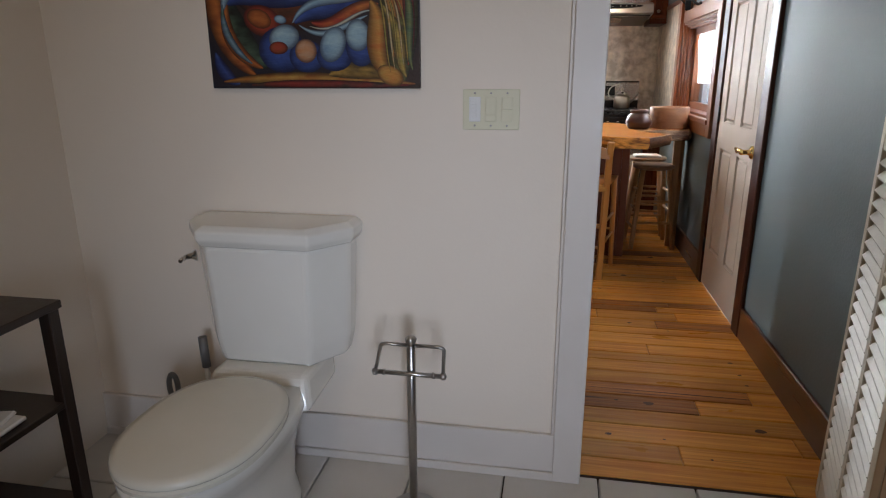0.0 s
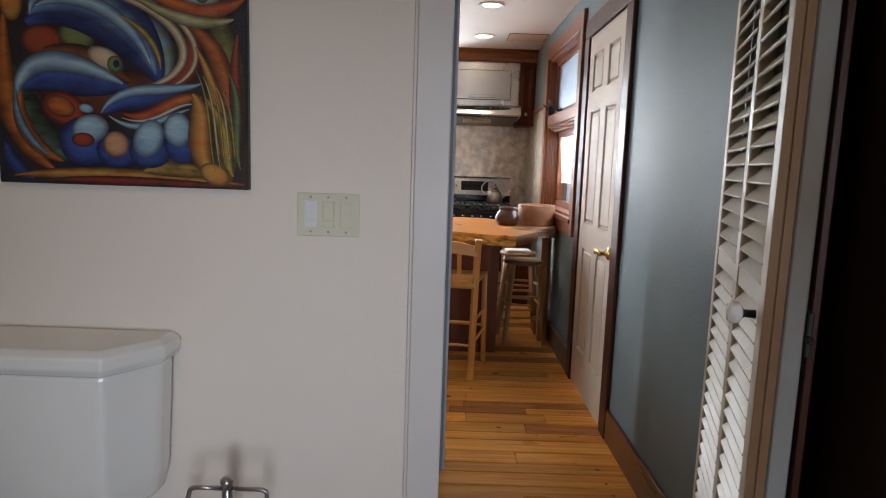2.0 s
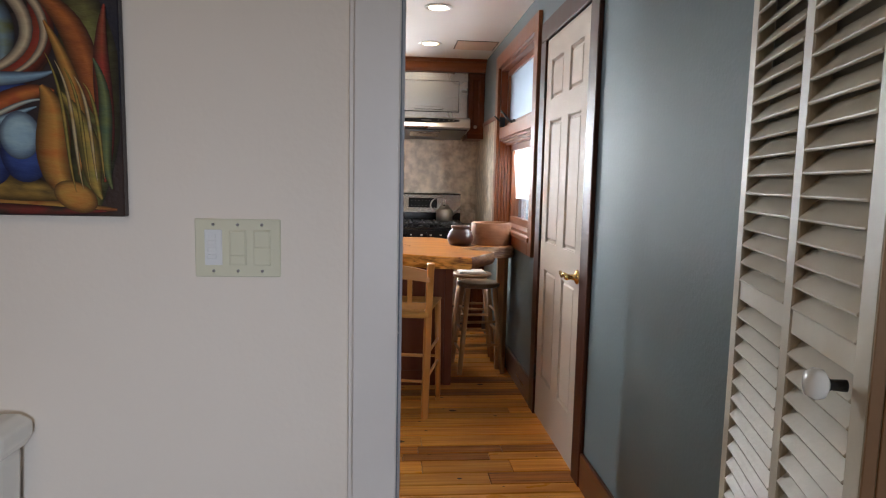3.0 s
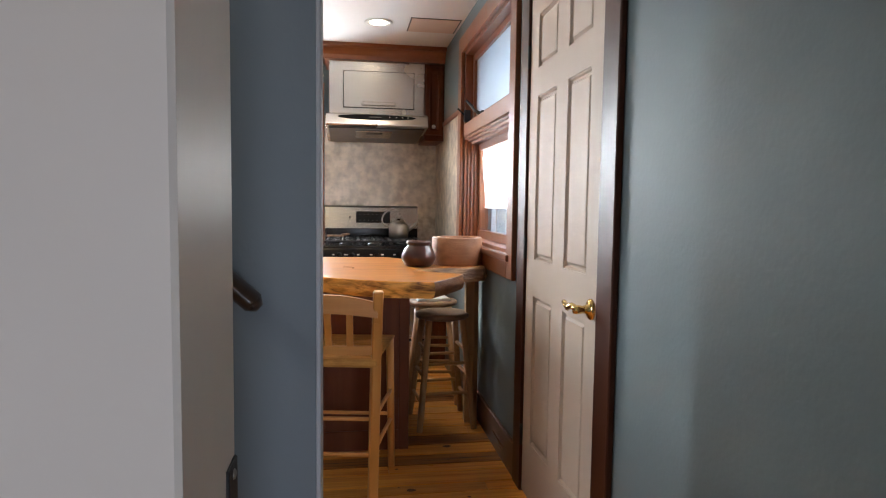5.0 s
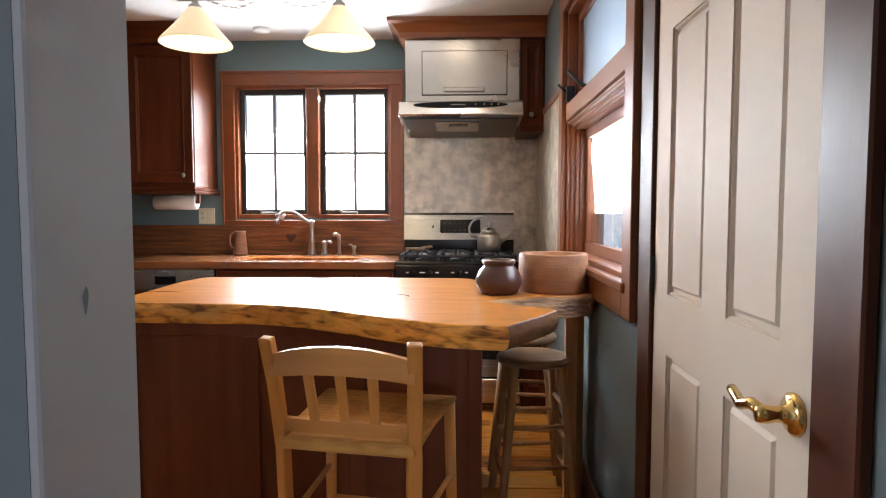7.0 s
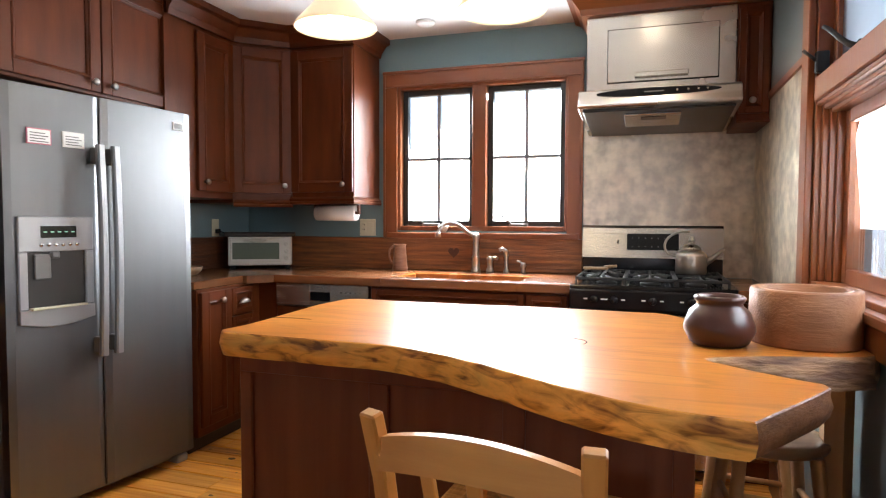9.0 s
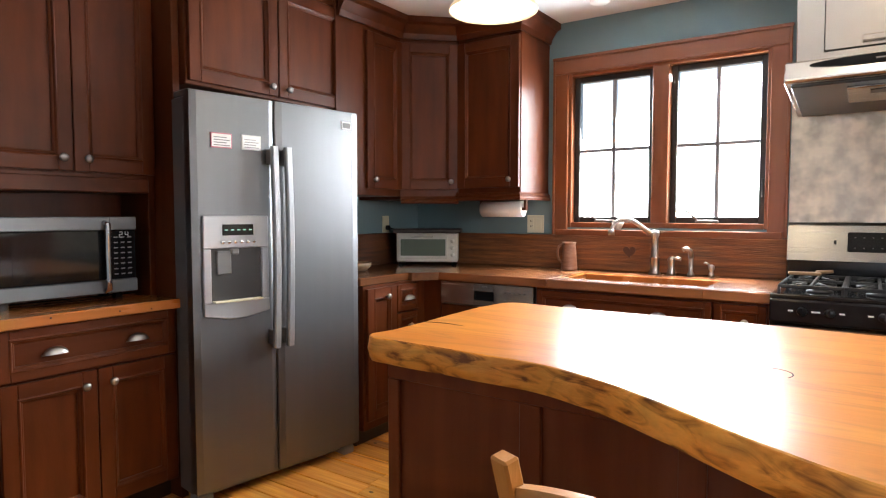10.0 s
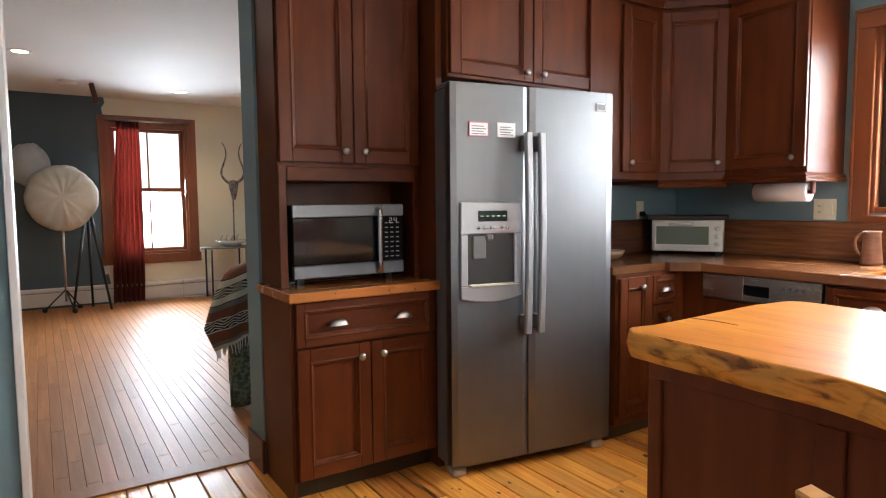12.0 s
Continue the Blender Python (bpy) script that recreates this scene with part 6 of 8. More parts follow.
# ---------- lamps ----------
def pendant_lamp():
    p = thing("pendant_lamp", (-0.14, 5.05, CEIL), "two cone glass shades hung from a metal bar with chain", "ceiling lamp")
    zb = 2.083
    bm = bmesh.new()
    tube(bm, [(-0.52, 5.05, zb), (0.245, 5.05, zb)], 0.008, 10)
    for x in (-0.25, 0.03):
        lathe(bm, [(0.012, -0.012), (0.012, 0.012)], pose(x, 5.05, zb, 0, 90, 0), 10)
    part("bar", bm, M_NICKEL, p)
    bm = bmesh.new()
    tube(bm, [(-0.14, 5.05, zb - 0.01), (-0.14, 5.05, CEIL - 0.02)], 0.007, 8)
    lathe(bm, [(0.06, 0.0), (0.06, -0.012), (0.02, -0.03), (0.0, -0.03)], pose(-0.14, 5.05, CEIL - 0.001), 20)
    part("stem", bm, M_NICKEL, p)
    for x in (-0.445, 0.148):
        bm = bmesh.new()
        lathe(bm, [(0.022, zb - 0.058), (0.026, zb - 0.054), (0.026, zb - 0.025), (0.014, zb - 0.02), (0.012, zb + 0.025), (0.006, zb + 0.03)], pose(x, 5.05, 0), 18)
        hol = part("lamp_holder", bm, M_NICKEL, p)
        bm = bmesh.new()
        lathe(bm, [(0.030, zb - 0.038), (0.040, zb - 0.053), (0.085, zb - 0.110), (0.140, zb - 0.172), (0.1445, zb - 0.182), (0.1425, zb - 0.184), (0.136, zb - 0.174), (0.082, zb - 0.114), (0.036, zb - 0.058)], pose(x, 5.05, 0), 40)
        part("shade", bm, M_SHADE, p, "cream frosted glass cone shade")
        bm = bmesh.new()
        lathe(bm, [(0.0, zb - 0.162), (0.026, zb - 0.15), (0.032, zb - 0.12), (0.02, zb - 0.08), (0.014, zb - 0.056)], pose(x, 5.05, 0), 18)
        part("bulb", bm, M_BULB, p, "glowing bulb")
        lamp("pendant_light", "POINT", Matrix.Translation((x, 5.05, zb - 0.205)), 0.45, WARM, size=0.05)
        # chain draped along the bar
    for xa, xb in ((-0.43, -0.14), (-0.14, 0.155)):
        for k in range(15):
            t = (k + 0.5) / 15
            x = xa + (xb - xa) * t
            zc = zb + 0.02 - 0.055 * math.sin(math.pi * t)
            bm = bmesh.new()
            pts = [(x + 0.013 * math.cos(a), 5.05 + (0.006 * math.sin(a) if k % 2 else 0), zc + (0 if k % 2 else 0.006 * math.sin(a))) for a in np.linspace(0, 2 * math.pi, 9)]
            tube(bm, pts, 0.0018, 5)
            part("chain_link", bm, M_NICKEL, p)


def downlight(x, y, z, watts, group="recessed ceiling lights"):
    d = thing("recessed_light", (x, y, z), "round white recessed ceiling light, lit", "ceiling light", group)
    bm = bmesh.new()
    lathe(bm, [(0.062, 0.0), (0.062, -0.004), (0.088, -0.006), (0.092, -0.003), (0.092, 0.0)], pose(x, y, z - 0.001), 32)
    part("trim_ring", bm, M_WPLAS, d)
    bm = bmesh.new()
    lathe(bm, [(0.0, -0.0035), (0.061, -0.0035), (0.061, -0.0015), (0.0, -0.0015)], pose(x, y, z), 28)
    part("lens", bm, M_BULB, d, "glowing lens")
    lamp("recessed_lamp", "SPOT", look((x, y, z - 0.02), (x, y + 0.001, 0.0)), watts, WARM, cone=radians(125), size=0.05)


pendant_lamp()
downlight(0.62, 5.84, CEIL, 4.8)
downlight(0.605, 4.80, CEIL, 5.4)
for _x, _y in ((-6.0, 3.23), (-7.4, 4.76), (-3.95, 3.55)):
    downlight(_x, _y, 2.56, 7)
bm = bmesh.new()
lathe(bm, [(0.055, 0.0), (0.055, -0.012), (0.045, -0.02), (0.0, -0.022)], None, 28)
_sm = part("smoke_alarm", bm, M_WPLAS)
_sm.location = (-0.68, 6.62, CEIL)
tagged(_sm, "small white round smoke detector on the ceiling", "smoke detector")
_v = thing("ceiling_vent", (0.99, 5.83, CEIL), "beige flat ceiling vent cover", "vent")
part("plate", slab_box(0.83, 1.145, 5.70, 6.0, CEIL - 0.006, CEIL - 0.0005, 0.002), mat("beige_vent_paint", (0.62, 0.46, 0.36), 0.5), _v)
part("gap", slab_box(0.822, 1.153, 5.692, 6.008, CEIL - 0.003, CEIL - 0.0003), M_SASH, _v)


# ---------- floors ----------
def plank_floor(name, label, x0, x1, y0, y1, widths, lengths, material, dark, seed, holes=()):
    """Boards along x, each one an object on a shared mesh of its width class."""
    fl = tagged(new(name), label, "floor", "", "structure")
    rnd = random.Random(seed)
    meshes = {}
    count = 0
    knots = []
    y = y0
    row = 0
    while y < y1 - 0.01:
        w = min(rnd.choice(widths), y1 - y)
        x = x0 - rnd.uniform(0, 1.0)
        while x < x1:
            ln = rnd.choice(lengths)
            if 3.30 < y < 3.72 and x > -0.3:      # patched with short pieces
                ln = rnd.choice((0.28, 0.42, 0.6))
            a, b = max(x, x0), min(x + ln, x1)
            x += ln
            if b - a < 0.05:
                continue
            dk = rnd.random() < dark(a, b, y)
            key = (round(b - a, 3), round(w, 3), dk)
            if key not in meshes:
                bm = bmesh.new()
                box(bm, 0.0012, b - a - 0.0012, 0.0026, w - 0.0026, -0.02, 0.0, 0.0028)
                me = bpy.data.meshes.new("floor_board")
                bm.to_mesh(me)
                bm.free()
                me.materials.append(M_PLANKD if dk else material)
                meshes[key] = me
            count += 1
            o = place("floor_board", meshes[key], fl)
            o.location = (a, y, rnd.uniform(-0.0008, 0.0004))
            for _ in range(int((b - a) * 1.1 + rnd.random())):
                kx, ky = a + rnd.uniform(0.05, 0.95) * (b - a), y + rnd.uniform(0.25, 0.75) * w
                if kx < x1 and (kx > -1.8):
                    knots.append((kx, ky, rnd.choice((0.004, 0.006, 0.008, 0.014))))
        y += w
        row += 1
    bm = bmesh.new()
    for kx, ky, kr in knots:
        vs = [bm.verts.new((kx + kr * 1.5 * math.cos(a) * (1 + 0.2 * math.sin(3 * a + kx * 40)), ky + kr * math.sin(a), 0.0012)) for a in np.linspace(0, 2 * math.pi, 11)[:-1]]
        bm.faces.new(vs)
    part("knots", bm, M_KNOT, fl, "dark knots in the boards", kind="stuff")
    return fl


plank_floor("floor_kitchen", "worn orange pine board floor with dark knots", -2.45, R, 2.0, W, (0.084, 0.105, 0.115, 0.125), (0.9, 1.5, 2.1, 2.6),
            M_PLANK, lambda a, b, y: 0.6 if 3.30 < y < 3.72 and a > -0.2 else 0.13, 5)
structure("threshold_living", slab_box(-2.56, -2.44, 3.215, 4.205, -0.02, 0.008, 0.004), M_OAK, "worn wooden threshold strip")


def living_floor():
    fl = tagged(new("floor_living"), "glossy narrow oak board floor in the living room", "floor", "", "structure")
    rnd = random.Random(11)
    near, y, meshes = 0, 1.0, {}
    bm = bmesh.new()
    while y < 8.0:
        w = 0.062
        x = -8.27 - rnd.uniform(0, 0.9)
        while x < -2.56:
            ln = rnd.choice((0.7, 1.1, 1.6))
            a, b = max(x, -8.27), min(x + ln, -2.562)
            x += ln
            if b - a < 0.04:
                continue
            if 2.9 < y < 5.3 and near < 300:
                near += 1
                key = round(b - a, 3)
                if key not in meshes:
                    q = bmesh.new()
                    box(q, 0.0005, b - a - 0.0005, 0.0007, w - 0.0007, -0.02, 0.0, 0.0012)
                    me = bpy.data.meshes.new("floor_board")
                    q.to_mesh(me)
                    q.free()
                    me.materials.append(M_OAK)
                    meshes[key] = me
                o = place("floor_board", meshes[key], fl)
                o.location = (a, y, rnd.uniform(-0.0006, 0.0003))
            else:
                vs = [bm.verts.new(p) for p in ((a + 0.0005, y + 0.0007, -0.001), (b - 0.0005, y + 0.0007, -0.001), (b - 0.0005, y + w - 0.0007, -0.001), (a + 0.0005, y + w - 0.0007, -0.001))]
                bm.faces.new(vs)
        y += w
    part("far_boards", bm, M_OAK, fl, kind="stuff")


living_floor()


def bath_floor():
    fl = tagged(new("floor_bath"), "beige square ceramic tile floor with dark grout", "floor", "", "structure")
    s, g = 0.305, 0.006
    bm = bmesh.new()
    box(bm, g / 2, s - g / 2, g / 2, s - g / 2, -0.025, 0.0, 0.003)
    me = bpy.data.meshes.new("floor_tile")
    bm.to_mesh(me)
    bm.free()
    me.materials.append(M_TILE)
    for i in range(-5, 5):
        for j in range(13):
            x, y = -0.215 + i * s, 1.995 - (j + 1) * s
            if x < -1.75 or x > R - 0.02:
                continue
            o = place("floor_tile", me, fl)
            o.location = (x, y, 0.001)
    structure("threshold_bath", slab_box(0.335, 1.10, 1.985, 2.0, -0.02, 0.0015, 0.001), M_GAP)


bath_floor()


# ---------- bathroom things ----------
def toilet():
    t = thing("toilet", (-0.629, 1.6, 0), "white two piece toilet with a closed cream seat", "toilet")
    xc = -0.629

    def octo(hw, flat, yb, yf, ym):
        return [(xc - hw, yb), (xc + hw, yb), (xc + hw, ym), (xc + flat, yf), (xc - flat, yf), (xc - hw, ym)]

    def loft(bm, levels, bevel=0.006):
        rings = [[bm.verts.new((x, y, z)) for x, y in pts] for pts, z in levels]
        n = len(rings[0])
        for a, b in zip(rings, rings[1:]):
            for i in range(n):
                bm.faces.new((a[i], a[(i + 1) % n], b[(i + 1) % n], b[i]))
        bm.faces.new(rings[0][::-1])
        bm.faces.new(rings[-1])
        bmesh.ops.recalc_face_normals(bm, faces=bm.faces[:])
        if bevel:
            bmesh.ops.bevel(bm, geom=bm.edges[:], offset=bevel, segments=3, profile=0.5, affect="EDGES")
    bm = bmesh.new()
    loft(bm, [(octo(0.215, 0.140, 1.95, 1.775, 1.885), 0.432), (octo(0.232, 0.148, 1.95, 1.762, 1.875), 0.505), (octo(0.248, 0.158, 1.95, 1.755, 1.870), 0.806)], 0.014)
    part("tank", bm, M_PORC, t)
    bm = bmesh.new()
    loft(bm, [(octo(0.252, 0.162, 1.955, 1.750, 1.868), 0.803), (octo(0.264, 0.170, 1.957, 1.738, 1.860), 0.824), (octo(0.264, 0.170, 1.957, 1.738, 1.860), 0.851), (octo(0.245, 0.155, 1.95, 1.757, 1.872), 0.866)], 0.005)
    part("tank_lid", bm, M_PORC, t)
    # bowl and pedestal
    def oval(hw, y0, y1, n=40, p=2.3):
        cy, hy = (y0 + y1) / 2, (y1 - y0) / 2
        out = []
        for i in range(n):
            a = 2 * math.pi * i / n
            c, s = math.cos(a), math.sin(a)
            k = 1.0 if s < 0 else 1.12
            out.append((xc + hw * math.copysign(abs(c) ** (2 / (p if s > 0 else 2.0)), c), cy + hy * math.copysign(abs(s) ** (2 / (p * k)), s)))
        return out
    bm = bmesh.new()
    loft(bm, [(oval(0.125, 1.36, 1.80), 0.001), (oval(0.122, 1.37, 1.80), 0.035), (oval(0.100, 1.40, 1.80), 0.09), (oval(0.105, 1.36, 1.82), 0.20), (oval(0.135, 1.27, 1.84), 0.29), (oval(0.168, 1.18, 1.83), 0.355), (oval(0.178, 1.165, 1.78), 0.392), (oval(0.175, 1.17, 1.78), 0.404)], 0.0)
    for f in bm.faces:
        f.smooth = True
    part("bowl", bm, M_PORC, t)
    bm = bmesh.new()
    loft(bm, [([(xc - 0.16, 1.94), (xc + 0.16, 1.94), (xc + 0.17, 1.68), (xc - 0.17, 1.66)], 0.33), ([(xc - 0.155, 1.94), (xc + 0.155, 1.94), (xc + 0.15, 1.715), (xc - 0.15, 1.715)], 0.432)], 0.02)
    part("tank_shelf", bm, M_PORC, t)
    bm = bmesh.new()
    loft(bm, [(oval(0.181, 1.174, 1.668), 0.406), (oval(0.183, 1.171, 1.670), 0.418), (oval(0.179, 1.177, 1.666), 0.424)], 0.0)
    part("seat_ring", bm, M_SEAT, t)
    bm = bmesh.new()
    loft(bm, [(oval(0.181, 1.172, 1.668), 0.426), (oval(0.185, 1.169, 1.671), 0.433), (oval(0.181, 1.175, 1.668), 0.444), (oval(0.160, 1.19, 1.65), 0.449), (oval(0.09, 1.3, 1.58), 0.451)], 0.0)
    for f in bm.faces:
        f.smooth = True
    part("seat_lid", bm, M_SEAT, t, "cream closed seat lid")
    bm = bmesh.new()
    lathe(bm, [(0.017, 0), (0.017, 0.006), (0.009, 0.012), (0.009, 0.028)], pose(xc - 0.205, 1.79, 0.765, 90, 0, -45), 16)
    tube(bm, [(xc - 0.222, 1.772, 0.765), (xc - 0.228, 1.752, 0.763), (xc - 0.226, 1.738, 0.760)], 0.008, 10, 0.006)
    part("flush_handle", bm, M_CHROME, t, "chrome flush lever")
    bm = bmesh.new()
    lathe(bm, [(0.014, 0.0), (0.014, 0.006), (0.009, 0.014), (0, 0.016)], pose(xc + 0.115, 1.47, 0.036), 14)
    part("bolt_cap", bm, M_PORC, t)


def paper_holder():
    h = thing("paper_holder", (-0.165, 1.725, 0), "brushed nickel standing toilet paper holder, empty", "paper holder")
    x, y = -0.165, 1.725
    bm = bmesh.new()
    lathe(bm, [(0.082, 0.0), (0.083, 0.006), (0.076, 0.013), (0.02, 0.018), (0.0, 0.018)], pose(x, y, 0.001), 36)
    part("base", bm, M_NICKEL, h)
    bm = bmesh.new()
    lathe(bm, [(0.0125, 0.015), (0.0125, 0.545), (0.009, 0.548), (0.009, 0.556), (0.015, 0.562), (0.017, 0.572), (0.010, 0.580), (0.0, 0.583)], pose(x, y, 0.001), 20)
    part("post", bm, M_NICKEL, h)
    bm = bmesh.new()
    pts = [(x - 0.01, y, 0.553), (x - 0.062, y - 0.005, 0.556)] + [(x - 0.067 - 0.02 * math.sin(a), y - 0.005, 0.546 + 0.01 * math.cos(a)) for a in np.linspace(0.2, 1.5, 5)] + [(x - 0.100, y - 0.02, 0.475)]
    tube(bm, pts, 0.0055, 8)
    pts = [(x + 0.01, y, 0.553), (x + 0.07, y - 0.005, 0.556)] + [(x + 0.075 + 0.02 * math.sin(a), y - 0.005, 0.546 + 0.01 * math.cos(a)) for a in np.linspace(0.2, 1.5, 5)] + [(x + 0.095, y - 0.02, 0.475)]
    tube(bm, pts, 0.0055, 8)
    part("arm", bm, M_NICKEL, h)
    bm = bmesh.new()
    tube(bm, [(x - 0.100, y - 0.02, 0.475), (x + 0.095, y - 0.02, 0.475)], 0.007, 10)
    for q in (-0.100, 0.095):
        lathe(bm, [(0.0, -0.011), (0.008, -0.008), (0.011, 0), (0.008, 0.008), (0, 0.011)], pose(x + q, y - 0.02, 0.475), 14)
    for q in (-0.074, 0.068):
        lathe(bm, [(0.009, -0.004), (0.009, 0.004)], pose(x + q, y - 0.02, 0.475, 0, 90, 0), 12)
    part("roll_bar", bm, M_NICKEL, h)


def painting():
    x0, z0, w, h, yf = -0.815, 1.245, 0.637, 0.80, 1.948
    p = thing("painting", (x0 + w / 2, 1.955, z0), "unframed abstract canvas with swirling blue, orange and red forms", "painting")
    canvas = mat("dark_canvas", (0.008, 0.010, 0.022), 0.45, 0, (0.035, 0.017, 0.012), 5, bump=0.2, bump_scale=120, contrast=1.8)
    part("canvas", slab_box(x0, x0 + w, yf, 1.968, z0, z0 + h, 0.002), canvas, p)
    paints = {}
    level = [0]

    def paint(c, c2):
        """Oil paint worked from a deep tone at a form's rim to its own colour and a lighter heart."""
        key = (c, c2)
        if key not in paints:
            m = mat("oil_paint", c, 0.40, 0, c2, 16, (1, 1, 2.5), 0.25, 60, contrast=1.0)
            nt = m.node_tree
            b = nt.nodes["Principled BSDF"]
            src = b.inputs["Base Color"].links[0].from_socket
            tone, ramp, mx = nt.nodes.new("ShaderNodeAttribute"), nt.nodes.new("ShaderNodeValToRGB"), nt.nodes.new("ShaderNodeMix")
            tone.attribute_name = "tone"
            e = ramp.color_ramp.elements
            e[0].color, e[1].color, e[1].position = (0.10, 0.09, 0.13, 1), (1.25, 1.25, 1.2, 1), 0.95
            k = e.new(0.5)
            k.color = (0.62, 0.60, 0.62, 1)
            mx.data_type, mx.blend_type = "RGBA", "MULTIPLY"
            mx.inputs[0].default_value = 1.0
            nt.links.new(tone.outputs["Fac"], ramp.inputs["Fac"])
            nt.links.new(src, mx.inputs[6])
            nt.links.new(ramp.outputs["Color"], mx.inputs[7])
            nt.links.new(mx.outputs[2], b.inputs["Base Color"])
            paints[key] = m
        return paints[key]

    def at(u, v):
        return Vector((x0 + u * w, 0, z0 + v * w))

    def stroke(c, c2, width, *uv):
        """A tapered brush stroke along a bezier through four (u, v) control points, in parts of the canvas width."""
        level[0] += 1
        y = yf - 0.0004 - 0.00006 * level[0]
        q = [at(u, v) for u, v in zip(uv[0::2], uv[1::2])]
        pts = [Vector(a) for a in bezier(*q, 22)]
        bm = bmesh.new()
        lay = bm.verts.layers.float.new("tone")
        rows = []
        for i, a in enumerate(pts):
            d = (pts[min(i + 1, 22)] - pts[max(i - 1, 0)]).normalized()
            n = Vector((-d.z, 0, d.x))
            k = 1.3 * width * w * (math.sin(math.pi * (0.02 + 0.96 * i / 22)) ** 0.7) / 2
            row = []
            for q, t in ((1.0, 0.0), (0.62, 0.45), (0.15, 1.0), (-0.45, 0.6), (-1.0, 0.05)):
                c1 = a + n * k * q
                v = bm.verts.new((min(max(c1.x, x0 + 0.002), x0 + w - 0.002), y, min(max(c1.z, z0 + 0.002), z0 + h - 0.002)))
                v[lay] = t
                row.append(v)
            rows.append(row)
        for a, b in zip(rows, rows[1:]):
            for q in range(4):
                bm.faces.new((a[q], b[q], b[q + 1], a[q + 1]))
        bmesh.ops.recalc_face_normals(bm, faces=bm.faces[:])
        part("brush_stroke", bm, paint(c, c2), p)

    def blob(c, c2, u, v, ru, rv, turn=0.0):
        level[0] += 1
        y = yf - 0.0004 - 0.00006 * level[0]
        bm = bmesh.new()
        lay = bm.verts.layers.float.new("tone")
        m = at(u, v)
        rings = []
        for f, t in ((0.25, 1.0), (0.7, 0.75), (1.0, 0.1)):
            ring = []
            for i in range(30):
                a = 2 * math.pi * i / 30
                dx, dz = (f * math.cos(a) - 0.12 * (1 - f)) * ru * w, (f * math.sin(a) + 0.2 * (1 - f)) * rv * w
                q = bm.verts.new((m.x + dx * math.cos(turn) - dz * math.sin(turn), y, m.z + dx * math.sin(turn) + dz * math.cos(turn)))
                q[lay] = t
                ring.append(q)
            rings.append(ring)
        bm.faces.new(rings[0])
        for a, b in zip(rings, rings[1:]):
            for i in range(30):
                bm.faces.new((a[i], b[i], b[(i + 1) % 30], a[(i + 1) % 30]))
        part("paint_form", bm, paint(c, c2), p)
    NAVY, BLUE, PALE, ICE = (0.012, 0.025, 0.12), (0.035, 0.075, 0.26), (0.14, 0.24, 0.36), (0.30, 0.42, 0.46)
    ORNG, RUST, RED, OCHR = (0.42, 0.13, 0.025), (0.20, 0.045, 0.012), (0.26, 0.02, 0.018), (0.40, 0.24, 0.05)
    OLIV, GREEN, BLK, CREAM = (0.16, 0.17, 0.04), (0.06, 0.11, 0.07), (0.006, 0.006, 0.008), (0.46, 0.40, 0.26)
    SKIN, UMB = (0.40, 0.27, 0.18), (0.045, 0.022, 0.014)
    # ground tones and border bands
    stroke(UMB, BLK, 0.20, 0.10, 0.70, 0.30, 0.60, 0.50, 0.70, 0.80, 0.60)
    stroke(UMB, RUST, 0.16, 0.12, 0.45, 0.30, 0.35, 0.55, 0.30, 0.80, 0.45)
    stroke(UMB, OLIV, 0.14, 0.88, 0.70, 0.94, 0.45, 0.90, 0.25, 0.92, 0.02)
    stroke(GREEN, BLK, 0.12, 0.06, 0.50, 0.08, 0.30, 0.14, 0.16, 0.30, 0.10)
    stroke(ORNG, RUST, 0.075, 0.055, 0.66, 0.02, 0.38, 0.05, 0.16, 0.22, 0.06)
    stroke(RUST, ORNG, 0.05, 0.11, 0.40, 0.06, 0.24, 0.14, 0.14, 0.26, 0.09)
    blob(OCHR, ORNG, 0.085, 0.70, 0.045, 0.075)
    stroke(NAVY, BLUE, 0.05, 0.03, 0.16, 0.05, 0.08, 0.08, 0.04, 0.14, 0.02)
    stroke(RUST, OCHR, 0.045, 0.06, 0.03, 0.35, 0.065, 0.70, 0.03, 0.98, 0.02)
    stroke(RED, UMB, 0.03, 0.20, 0.015, 0.40, 0.03, 0.70, 0.01, 0.95, 0.015)
    stroke(OCHR, BLK, 0.06, 0.58, 0.06, 0.66, 0.09, 0.74, 0.09, 0.84, 0.05)
    # head: red and green cheek forms, the great blue sweep and its curl
    blob(RED, RUST, 0.20, 0.555, 0.085, 0.062)
    blob(GREEN, OLIV, 0.335, 0.575, 0.072, 0.056, -0.3)
    stroke(UMB, RUST, 0.07, 0.20, 0.52, 0.36, 0.53, 0.46, 0.45, 0.54, 0.41)
    stroke(OLIV, PALE, 0.07, 0.46, 0.70, 0.64, 0.64, 0.72, 0.54, 0.67, 0.40)
    stroke(NAVY, BLUE, 0.17, 0.14, 0.62, 0.36, 0.79, 0.58, 0.64, 0.655, 0.41)
    stroke(BLUE, PALE, 0.10, 0.15, 0.655, 0.36, 0.78, 0.57, 0.66, 0.64, 0.44)
    stroke(PALE, ICE, 0.045, 0.18, 0.685, 0.36, 0.77, 0.55, 0.66, 0.62, 0.48)
    stroke(PALE, ICE, 0.03, 0.16, 0.65, 0.15, 0.74, 0.26, 0.76, 0.27, 0.70)
    stroke(OLIV, OCHR, 0.02, 0.50, 0.66, 0.60, 0.62, 0.66, 0.54, 0.66, 0.46)
    stroke(RED, RUST, 0.07, 0.76, 0.63, 0.83, 0.53, 0.76, 0.40, 0.62, 0.37)
